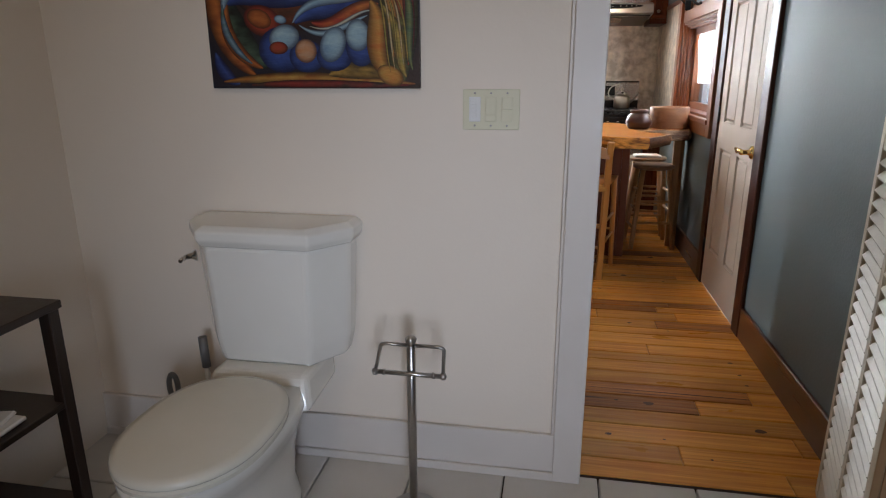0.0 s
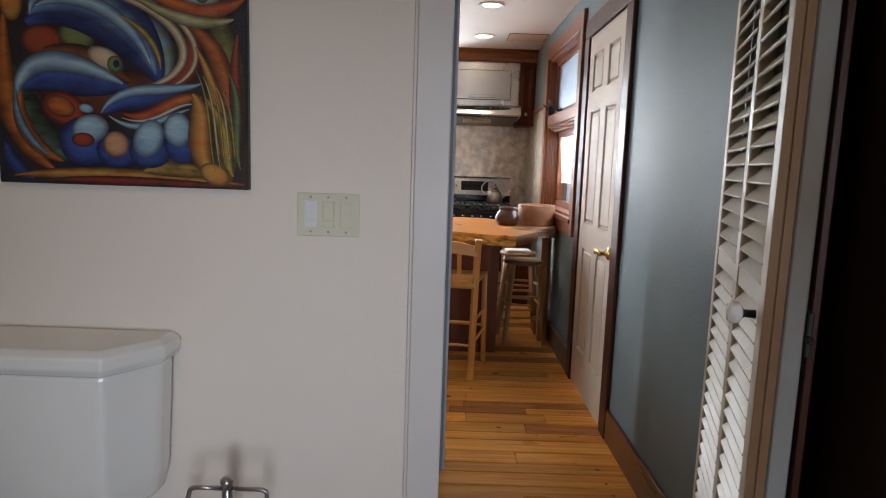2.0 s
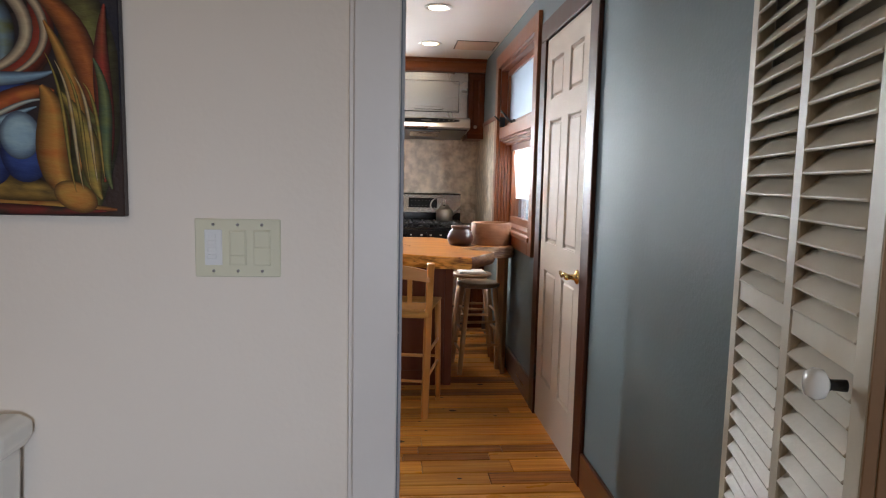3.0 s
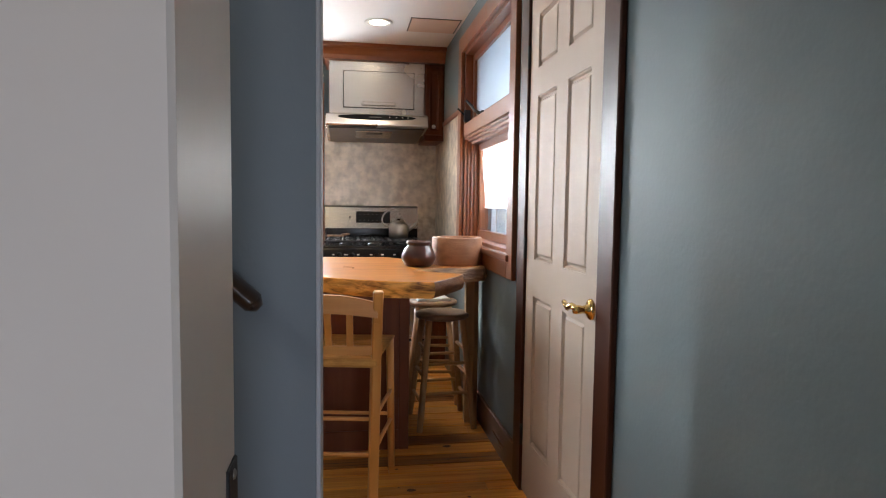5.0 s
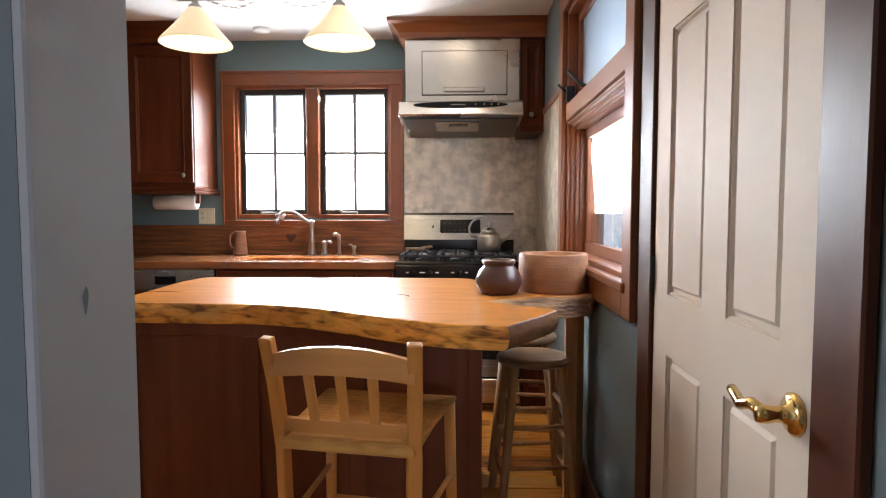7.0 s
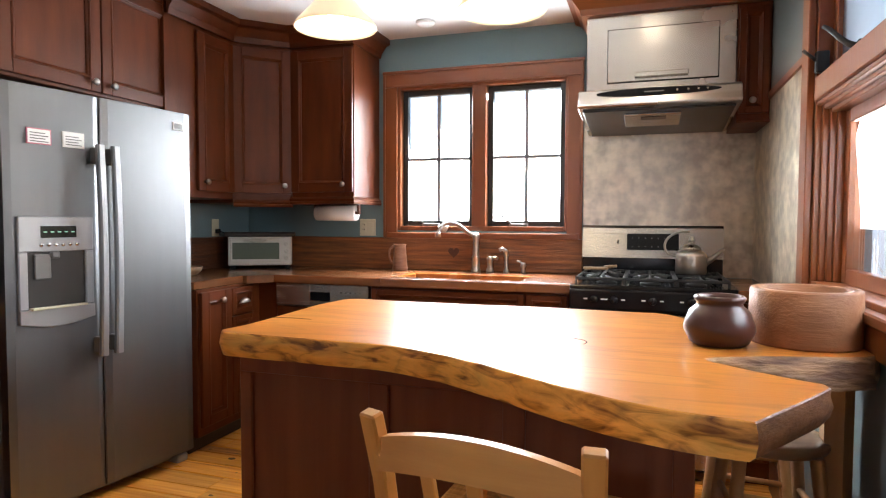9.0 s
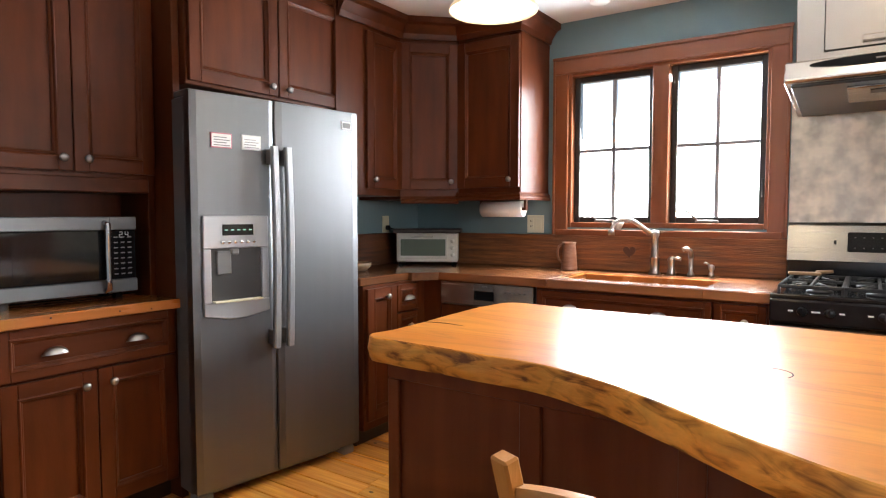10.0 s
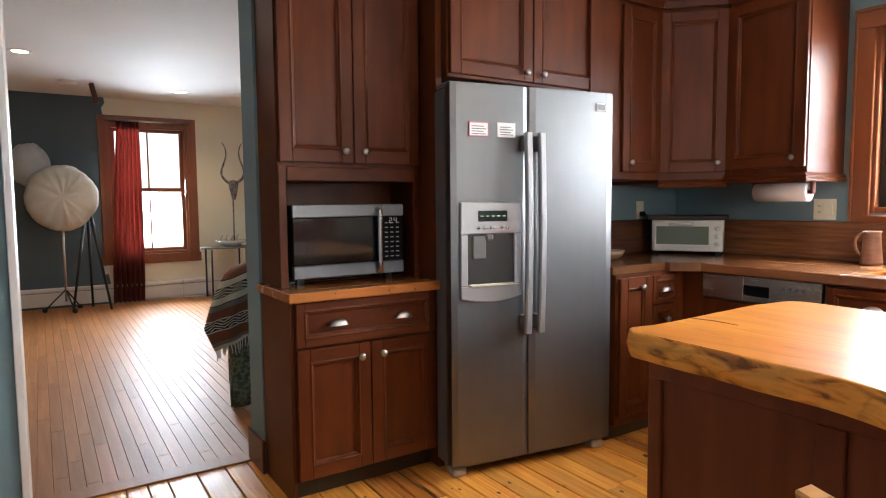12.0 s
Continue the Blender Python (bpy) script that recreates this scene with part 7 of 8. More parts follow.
    stroke(CREAM, SKIN, 0.03, 0.42, 0.745, 0.76, 0.70, 0.90, 0.44, 0.54, 0.375)
    stroke(SKIN, CREAM, 0.02, 0.44, 0.76, 0.80, 0.72, 0.92, 0.46, 0.66, 0.38)
    # eye
    blob(SKIN, CREAM, 0.445, 0.492, 0.075, 0.042, -0.45)
    blob(OLIV, GREEN, 0.482, 0.474, 0.031, 0.033)
    blob(BLK, NAVY, 0.487, 0.476, 0.013, 0.015)
    # lips
    stroke(NAVY, BLUE, 0.11, 0.11, 0.37, 0.25, 0.47, 0.37, 0.40, 0.53, 0.39)
    stroke(PALE, ICE, 0.065, 0.085, 0.34, 0.12, 0.53, 0.31, 0.50, 0.51, 0.40)
    stroke(PALE, GREEN, 0.028, 0.087, 0.37, 0.07, 0.26, 0.12, 0.17, 0.21, 0.11)
    stroke(NAVY, BLUE, 0.075, 0.43, 0.285, 0.54, 0.375, 0.64, 0.34, 0.76, 0.36)
    stroke(ICE, PALE, 0.034, 0.42, 0.285, 0.50, 0.42, 0.69, 0.36, 0.82, 0.41)
    stroke(RED, ORNG, 0.05, 0.51, 0.285, 0.64, 0.24, 0.70, 0.37, 0.82, 0.355)
    stroke(CREAM, ICE, 0.012, 0.50, 0.27, 0.63, 0.22, 0.70, 0.34, 0.80, 0.33)
    stroke(ICE, PALE, 0.022, 0.45, 0.275, 0.57, 0.19, 0.65, 0.27, 0.77, 0.31)
    # rounded forms below
    blob(RUST, RED, 0.275, 0.295, 0.092, 0.066, -0.35)
    blob(ORNG, RUST, 0.26, 0.305, 0.060, 0.040, -0.35)
    blob(ICE, PALE, 0.362, 0.300, 0.030, 0.018, -0.2)
    blob(NAVY, BLUE, 0.36, 0.170, 0.112, 0.100)
    blob(NAVY, BLUE, 0.48, 0.140, 0.085, 0.070)
    blob(NAVY, BLUE, 0.61, 0.140, 0.085, 0.065)
    blob(NAVY, BLUE, 0.735, 0.185, 0.070, 0.090)
    blob(PALE, ICE, 0.375, 0.222, 0.074, 0.056, 0.25)
    blob(RED, RUST, 0.345, 0.178, 0.045, 0.028)
    blob(PALE, ICE, 0.605, 0.190, 0.058, 0.080, -0.45)
    blob(PALE, ICE, 0.722, 0.228, 0.056, 0.068)
    blob(ORNG, SKIN, 0.476, 0.164, 0.052, 0.052)
    # limbs and flowing lines down the far side
    stroke(ORNG, RUST, 0.06, 0.76, 0.64, 0.92, 0.55, 0.90, 0.42, 0.94, 0.28)
    stroke(OCHR, ORNG, 0.035, 0.80, 0.55, 0.88, 0.40, 0.90, 0.28, 0.88, 0.12)
    stroke(OLIV, OCHR, 0.045, 0.83, 0.36, 0.95, 0.22, 0.89, 0.14, 0.94, 0.05)
    stroke(RED, RUST, 0.04, 0.965, 0.60, 0.93, 0.40, 0.98, 0.27, 0.95, 0.10)
    stroke(GREEN, OLIV, 0.03, 0.93, 0.45, 0.99, 0.32, 0.93, 0.20, 0.97, 0.08)
    stroke(ORNG, OCHR, 0.075, 0.785, 0.37, 0.86, 0.27, 0.75, 0.14, 0.88, 0.035)
    blob(ORNG, OCHR, 0.868, 0.056, 0.064, 0.042, -0.45)
    for k in range(5):
        stroke(CREAM if k % 2 else OLIV, OCHR, 0.009, 0.80 + 0.025 * k, 0.46 - 0.02 * k, 0.86 + 0.02 * k, 0.34, 0.84 + 0.025 * k, 0.20, 0.87 + 0.02 * k, 0.07 + 0.01 * k)
    # upper eye with its lids, and the forms over it
    stroke(RED, ORNG, 0.06, 0.60, 0.765, 0.76, 0.67, 0.88, 0.66, 0.99, 0.73)
    stroke(CREAM, OLIV, 0.04, 0.56, 0.735, 0.74, 0.635, 0.85, 0.625, 0.95, 0.655)
    blob(ICE, CREAM, 0.815, 0.742, 0.085, 0.034, -0.1)
    blob(GREEN, OLIV, 0.83, 0.745, 0.030, 0.032)
    blob(BLK, NAVY, 0.832, 0.748, 0.015, 0.017)
    stroke(NAVY, BLUE, 0.06, 0.62, 0.80, 0.74, 0.83, 0.90, 0.80, 0.99, 0.76)
    stroke(PALE, BLUE, 0.10, 0.12, 0.86, 0.34, 0.98, 0.60, 0.92, 0.86, 0.98)
    stroke(ORNG, RUST, 0.08, 0.10, 0.98, 0.30, 1.10, 0.62, 1.02, 0.90, 1.10)


def switch_plate():
    s = thing("switch_plate", (0.024, 1.967, 1.19), "cream three gang wall plate with two rockers and a timer", "light switch")
    x0, x1, z0, z1 = -0.057, 0.105, 1.130, 1.243
    part("plate", slab_box(x0, x1, 1.963, 1.969, z0, z1, 0.002), M_CREAMP, s)
    for k in range(3):
        cx = x0 + 0.035 + 0.046 * k
        g = part("switch_body", slab_box(cx - 0.0165, cx + 0.0165, 1.9615, 1.964, 1.153, 1.222, 0.001), M_WPLAS if k == 0 else M_CREAMP, s)
        if k == 0:
            for j in range(4):
                part("timer_button", slab_box(cx - 0.011, cx + 0.006, 1.9598, 1.962, 1.165 + 0.0 + 0.0135 * j, 1.174 + 0.0135 * j, 0.001), M_WPLAS, g)
        else:
            z = 1.1875 if k == 2 else 1.169
            part("rocker", slab_box(cx - 0.0145, cx + 0.0145, 1.9592, 1.962, z if k == 2 else 1.172, 1.220, 0.0012), M_CREAMP, g)
            part("rocker_base", slab_box(cx - 0.0145, cx + 0.0145, 1.9602, 1.962, 1.155, z - 0.002 if k == 2 else 1.170, 0.0012), M_CREAMP, g)
        for z in (1.142, 1.232):
            bm = bmesh.new()
            lathe(bm, [(0.003, 0), (0.003, 0.0015), (0, 0.002)], pose(cx, 1.963, z, 90, 0, 0), 10)
            part("screw", bm, M_NICKEL, s)


def shelf_unit():
    s = thing("dark_shelf_unit", (-1.2, 1.2, 0), "dark brown open shelf unit with three boards", "shelf")
    x0, x1, y0, y1, zt = -1.378, -1.036, 0.86, 1.47, 0.728
    for x in (x0, x1 - 0.035):
        for y in (y0, y1 - 0.035):
            part("leg", slab_box(x, x + 0.035, y, y + 0.035, 0.0, zt - 0.02, 0.003), M_DARKW, s)
    part("top", slab_box(x0, x1 + 0.006, y0 - 0.006, y1 + 0.006, zt - 0.022, zt, 0.003), M_DARKW, s)
    for z in (0.15, 0.452):
        part("shelf_board", slab_box(x0 + 0.004, x1 - 0.004, y0 + 0.004, y1 - 0.004, z - 0.018, z, 0.002), M_DARKW, s)
    bm = bmesh.new()
    box(bm, -0.09, 0.09, -0.12, 0.12, 0.0, 0.012, 0.004, pose(0, 0, 0, 2, 0, 0))
    box(bm, -0.08, 0.085, -0.10, 0.11, 0.012, 0.024, 0.005, pose(0, 0, 0, 0, 0, 14))
    ob = part("folded_cloth", bm, M_PAPER)
    ob.location = (-1.15, 1.22, 0.452)
    tagged(ob, "white folded cloth lying on the dark shelf", "cloth")


def brushes():
    b = thing("toilet_brush", (-1.02, 1.86, 0), "toilet brush with a grey looped handle", "toilet brush")
    bm = bmesh.new()
    lathe(bm, [(0.045, 0.0), (0.05, 0.02), (0.045, 0.12), (0.038, 0.12), (0.0, 0.11)], pose(-1.02, 1.86, 0.002), 20)
    part("holder", bm, M_WPLAS, b)
    bm = bmesh.new()
    tube(bm, [(-1.02, 1.86, 0.11), (-1.02, 1.86, 0.232)], 0.008, 8)
    part("stem", bm, M_WPLAS, b)
    bm = bmesh.new()
    tube(bm, [(-1.02 + 0.016 * math.cos(a), 1.86, 0.275 + 0.045 * math.sin(a)) for a in np.linspace(0, 2 * math.pi, 20)], 0.009, 8)
    part("handle", bm, M_GPLAS, b)
    c = thing("toilet_plunger", (-0.885, 1.86, 0), "plunger with a white stem and dark grip", "plunger")
    bm = bmesh.new()
    lathe(bm, [(0.06, 0.0), (0.055, 0.05), (0.02, 0.08), (0.012, 0.1)], pose(-0.885, 1.86, 0.002), 20)
    part("cup", bm, M_GPLAS, c)
    bm = bmesh.new()
    tube(bm, [(-0.885, 1.86, 0.09), (-0.889, 1.86, 0.38)], 0.009, 8)
    part("stem", bm, M_WPLAS, c)
    bm = bmesh.new()
    tube(bm, [(-0.889, 1.86, 0.36), (-0.893, 1.86, 0.465)], 0.014, 10)
    part("grip", bm, M_GPLAS, c)


toilet()
paper_holder()
painting()
switch_plate()
shelf_unit()
brushes()
# Added warm fill under the unseen bathroom ceiling, no fixture modelled.
lamp("bath_ceiling_fill", "AREA", look((-0.3, 0.3, 2.43), (-0.3, 0.301, 0.0)), 1.7, (1.0, 0.76, 0.54), size=0.5, size_y=0.5)


# ---------- stair rail ----------
def handrail():
    h = thing("handrail", (-0.4, 2.87, 1.0), "dark wooden stair handrail on the wall", "handrail")
    bm = bmesh.new()
    a, b = Vector((0.218, 2.852, 1.050)), Vector((-1.157, 2.852, 2.30))
    d = (b - a).normalized()
    pts = [a - d * 0.028, a - d * 0.02, a - d * 0.008, a] + [a.lerp(b, k) for k in np.linspace(0.05, 1, 6)]
    tube(bm, pts, 0.033, 16, None, 0.62)
    tube(bm, [a - d * 0.027, a - d * 0.036, a - d * 0.042], 0.031, 16, 0.014, 0.62)
    part("rail", bm, M_RAIL, h)
    for k in (0.18, 0.85):
        q = a.lerp(b, k)
        bm = bmesh.new()
        tube(bm, [q + Vector((0, 0, -0.02)), q + Vector((0, 0.02, -0.06)), q + Vector((0, 0.053, -0.065))], 0.011, 8)
        lathe(bm, [(0.03, 0), (0.03, 0.006)], pose(q.x, 2.9065, q.z - 0.065, 90, 0, 0), 16)
        part("bracket", bm, M_IRON, h)


handrail()


# ---------- small kitchen things ----------
def faucet_set():
    f = thing("faucet", (-0.408, 6.80, 0.911), "brushed nickel bridge faucet with a curved spout", "faucet")
    bm = bmesh.new()
    lathe(bm, [(0.032, 0.0), (0.030, 0.01), (0.026, 0.02), (0.024, 0.09), (0.027, 0.095), (0.020, 0.105), (0.017, 0.20), (0.022, 0.215), (0.024, 0.23), (0.016, 0.245), (0, 0.25)], pose(-0.408, 6.80, 0.9105), 22)
    part("body", bm, M_NICKEL, f)
    bm = bmesh.new()
    tube(bm, bezier((-0.415, 6.80, 1.135), (-0.47, 6.78, 1.15), (-0.50, 6.74, 1.23), (-0.565, 6.70, 1.215), 10) + bezier((-0.575, 6.695, 1.212), (-0.60, 6.68, 1.20), (-0.61, 6.67, 1.17), (-0.612, 6.665, 1.145), 5), 0.0125, 12)
    lathe(bm, [(0.018, -0.022), (0.019, 0.0), (0.013, 0.012)], pose(-0.612, 6.665, 1.15), 14)
    part("spout", bm, M_NICKEL, f)
    s = thing("faucet_lever", (-0.318, 6.80, 0.911), "brushed nickel faucet lever on its base", "faucet")
    bm = bmesh.new()
    lathe(bm, [(0.024, 0), (0.022, 0.015), (0.016, 0.04), (0.018, 0.075), (0.022, 0.085), (0.012, 0.1), (0, 0.102)], pose(-0.318, 6.80, 0.9105), 18)
    tube(bm, [(-0.318, 6.80, 0.995), (-0.29, 6.79, 1.003), (-0.265, 6.785, 1.0)], 0.008, 8, 0.011)
    part("lever", bm, M_NICKEL, s)
    p = thing("side_sprayer", (-0.215, 6.80, 0.911), "brushed nickel side sprayer beside the faucet", "sprayer")
    bm = bmesh.new()
    lathe(bm, [(0.02, 0), (0.018, 0.012), (0.011, 0.025), (0.012, 0.09), (0.015, 0.11)], pose(-0.215, 6.80, 0.9105), 16)
    tube(bm, [(-0.215, 6.80, 1.01), (-0.216, 6.79, 1.045), (-0.235, 6.775, 1.06), (-0.25, 6.765, 1.052)], 0.015, 10, 0.012)
    part("head", bm, M_NICKEL, p)
    d = thing("soap_dispenser", (-0.11, 6.80, 0.911), "small brushed nickel soap dispenser", "soap dispenser")
    bm = bmesh.new()
    lathe(bm, [(0.016, 0), (0.013, 0.015), (0.009, 0.03), (0.016, 0.045), (0.016, 0.06), (0.007, 0.066), (0, 0.067)], pose(-0.11, 6.80, 0.9105), 16)
    tube(bm, [(-0.11, 6.80, 0.968), (-0.135, 6.79, 0.985), (-0.145, 6.785, 0.985)], 0.005, 8)
    part("pump", bm, M_NICKEL, d)


def pitcher():
    p = thing("stoneware_pitcher", (-0.905, 6.77, 0.911), "brown ribbed stoneware pitcher with a loop handle", "pitcher")
    m = mat("brown_stoneware", (0.24, 0.10, 0.055), 0.35, 0, (0.38, 0.20, 0.12), 14, (1, 1, 4), 0.15, 30, coat=0.3)
    bm = bmesh.new()
    prof = [(0.0, 0.0), (0.048, 0.0), (0.05, 0.01)]
    for k in range(12):
        z = 0.02 + 0.011 * k
        prof += [(0.048 - 0.011 * k / 12 + 0.0015, z), (0.046 - 0.011 * k / 12, z + 0.005)]
    prof += [(0.037, 0.155), (0.042, 0.168), (0.038, 0.168), (0.033, 0.15), (0.04, 0.02), (0, 0.012)]
    lathe(bm, prof, pose(-0.905, 6.77, 0.9105), 28)
    part("body", bm, m, p)
    bm = bmesh.new()
    tube(bm, bezier((-0.945, 6.77, 1.065), (-1.0, 6.77, 1.06), (-0.985, 6.77, 0.96), (-0.95, 6.77, 0.955)), 0.007, 8)
    part("handle", bm, m, p)


def kettle():
    k = thing("kettle", (0.822, 6.54, 0.956), "worn metal kettle with a looped handle and spout", "kettle")
    m = mat("worn_tin", (0.46, 0.43, 0.38), 0.32, 1.0, (0.34, 0.31, 0.27), 9, bump=0.06, rough_vary=0.12)
    x, y, z = 0.822, 6.54, 0.9555
    bm = bmesh.new()
    lathe(bm, [(0.0, 0.0), (0.072, 0.0), (0.077, 0.01), (0.0765, 0.05), (0.0755, 0.096), (0.071, 0.108), (0.058, 0.118), (0.046, 0.126), (0.045, 0.132)], pose(x, y, z), 34)
    b = part("body", bm, m, k)
    bm = bmesh.new()
    lathe(bm, [(0.052, 0.130), (0.050, 0.136), (0.035, 0.150), (0.012, 0.158), (0.008, 0.168), (0.017, 0.174), (0.017, 0.182), (0.008, 0.188), (0.012, 0.194), (0, 0.198)], pose(x, y, z), 28)
    part("lid", bm, m, k)
    bm = bmesh.new()
    tube(bm, [(x + 0.065, y, z + 0.055), (x + 0.11, y - 0.005, z + 0.09), (x + 0.155, y - 0.01, z + 0.135)], 0.017, 12, 0.008)
    part("spout", bm, m, k)
    bm = bmesh.new()
    tube(bm, [(x - 0.06, y, z + 0.085)] + [(x - 0.035 + 0.095 * math.cos(a) - 0.0, y, z + 0.145 + 0.075 * math.sin(a)) for a in np.linspace(math.radians(215), math.radians(75), 16)], 0.006, 8)
    part("handle", bm, m, k)


def toaster_oven():
    m = pose(-1.80, 6.545, 0.9108, 0, 0, 31)
    t = thing("toaster_oven", m, "silver toaster oven with a glass door, dark tray on top", "toaster oven")
    sil = mat("silver_toaster_shell", (0.62, 0.61, 0.56), 0.35, 0.35, rough_vary=0.04)

    def lp(name, bm, material, parent=t, label=""):
        return part(name, bm, material, parent, label, local=True)
    lp("shell", slab_box(-0.20, 0.20, 0.0, 0.22, 0.022, 0.21, 0.006), sil)
    for sx in (-0.175, 0.175):
        for sy in (0.03, 0.19):
            lp("foot", slab_box(sx - 0.015, sx + 0.015, sy - 0.015, sy + 0.015, 0.0, 0.023), M_BLACK)
    d = lp("door", slab_box(-0.185, 0.135, -0.008, 0.0, 0.045, 0.195, 0.003), sil)
    lp("door_glass", slab_box(-0.172, 0.122, -0.0095, -0.0075, 0.064, 0.172), mat("toaster_glass", (0.10, 0.12, 0.085), 0.1, rough_vary=0.02), d)
    bm = bmesh.new()
    tube(bm, [(-0.10, -0.022, 0.186), (0.04, -0.022, 0.186)], 0.007, 8)
    for q in (-0.09, 0.03):
        box(bm, q - 0.004, q + 0.004, -0.022, -0.004, 0.181, 0.19)
    lp("door_handle", bm, sil, d)
    bm = bmesh.new()
    for j in range(3):
        tube(bm, [(-0.18, -0.006, 0.085 + 0.002 * j), (0.115, -0.006, 0.085 + 0.002 * j)], 0.0015, 5)
    lp("rack", bm, M_CHROME, d)
    for z in (0.07, 0.115, 0.16):
        bm = bmesh.new()
        lathe(bm, [(0.014, 0), (0.013, 0.012), (0, 0.014)], pose(0.166, 0.0, z, 90, 0, 0), 14)
        lp("dial", bm, sil)
    tr = thing("dark_tray", m @ Matrix.Translation((0, 0, 0.2105)), "dark wooden tray lying on the toaster oven", "tray")
    part("board", slab_box(-0.225, 0.225, 0.005, 0.235, 0.0, 0.028, 0.006), M_DARKW, tr, local=True)


def paper_towel():
    t = thing("paper_towel_roll", (-1.3, 6.68, 1.29), "white paper towel roll under the wall cabinet", "paper towel")
    bm = bmesh.new()
    lathe(bm, [(0.018, -0.14), (0.050, -0.14), (0.050, 0.14), (0.018, 0.14), (0.018, -0.14)], pose(-1.30, 6.66, 1.278, 0, 90, 0), 32)
    part("roll", bm, M_PAPER, t)
    bm = bmesh.new()
    tube(bm, [(-1.45, 6.66, 1.278), (-1.135, 6.66, 1.278)], 0.010, 8)
    for x in (-1.45, -1.142):
        box(bm, x - 0.008, x + 0.008, 6.645, 6.675, 1.27, 1.331, 0.003)
    part("holder", bm, M_CABX, t)


def wall_plates():
    p = thing("wall_outlet", (-1.19, W - 0.005, 1.185), "cream double wall plate with outlet and switch", "outlet")
    part("plate", slab_box(-1.25, -1.133, W - 0.006, W - 0.001, 1.126, 1.240, 0.002), M_CREAMP, p)
    part("outlet", slab_box(-1.236, -1.203, W - 0.009, W - 0.005, 1.150, 1.217, 0.001), M_CREAMP, p)
    for z in (1.165, 1.197):
        for q in (-1.226, -1.216):
            part("slot", slab_box(q, q + 0.003, W - 0.0096, W - 0.0086, z, z + 0.010), M_BLACK, p)
    part("rocker", slab_box(-1.184, -1.150, W - 0.009, W - 0.005, 1.150, 1.217, 0.0015), M_CREAMP, p)
    q = thing("side_outlet", (-2.137, 6.53, 1.17), "cream wall outlet with a black plug", "outlet")
    part("plate", slab_box(-2.139, -2.134, 6.495, 6.565, 1.12, 1.235, 0.002), M_CREAMP, q)
    part("plug", slab_box(-2.134, -2.105, 6.52, 6.548, 1.14, 1.17, 0.005), M_BLACK, q)
    bm = bmesh.new()
    tube(bm, bezier((-2.105, 6.534, 1.155), (-2.07, 6.56, 1.13), (-2.08, 6.64, 1.16), (-2.09, 6.74, 1.12)), 0.004, 6)
    part("cord", bm, M_BLACK, q)
    b = thing("wooden_bowl", (-1.93, 6.02, 0.911), "small rough wooden bowl on the side counter", "bowl")
    bm = bmesh.new()
    lathe(bm, [(0.0, 0), (0.05, 0), (0.075, 0.02), (0.085, 0.048), (0.079, 0.048), (0.06, 0.02), (0, 0.012)], pose(-1.93, 6.02, 0.9105), 28)
    part("body", bm, M_STOOLT, b)
    s = thing("spoon_rest", (0.335, 6.70, 0.956), "brown wooden spoon rest on the stove", "spoon rest")
    bm = bmesh.new()
    box(bm, -0.075, 0.06, -0.03, 0.03, 0.0, 0.014, 0.005, None, 2)
    tube(bm, [(0.04, 0, 0.012), (0.11, 0.01, 0.02)], 0.011, 8, 0.008)
    bm.transform(pose(0.335, 6.69, 0.956, 0, 0, 8))
    part("rest", bm, M_STOOLT, s)
    w = thing("white_cup", (-0.655, W - 0.01, 1.155), "small white cup on the window sill", "cup")
    bm = bmesh.new()
    lathe(bm, [(0.0, 0), (0.018, 0), (0.034, 0.03), (0.036, 0.045), (0.033, 0.045), (0.02, 0.006), (0, 0.005)], pose(-0.655, W - 0.005, 1.1535), 20)
    part("body", bm, M_WPLAS, w)


faucet_set()
pitcher()
kettle()
toaster_oven()
paper_towel()
wall_plates()


# ---------- living room things ----------
def curtain():
    c = thing("curtain", (-8.15, 4.23, 0), "rust red curtain hanging beside the window", "curtain")
    m = mat("rust_curtain_cloth", (0.15, 0.026, 0.016), 0.85, 0, (0.21, 0.04, 0.025), 12, (6, 6, 0.6), 0.15, 40)
    bm = bmesh.new()
    n, rows = 56, 14
    grid = []
    for j in range(rows + 1):
        k = j / rows
        z = 0.015 + (2.27 - 0.015) * (1 - k)
        wd = 0.125 + 0.035 * abs(math.sin(k * 2.2)) + 0.02 * k
        grid.append([bm.verts.new((-8.15 + (0.028 + 0.02 * k) * math.sin(i / n * 40 + 0.6 * math.sin(5 * k)), 4.275 - 0.07 * k + (2 * i / n - 1) * wd, z)) for i in range(n + 1)])
    for a, b in zip(grid, grid[1:]):
        for i in range(n):
            f = bm.faces.new((a[i], a[i + 1], b[i + 1], b[i]))
            f.smooth = True
    bmesh.ops.solidify(bm, geom=bm.faces[:], thickness=0.004)
    part("cloth", bm, m, c)
    bm = bmesh.new()
    tube(bm, [(-8.19, 4.02, 2.285), (-8.19, 5.0, 2.285)], 0.012, 8)
    part("rod", bm, M_NICKEL, c)


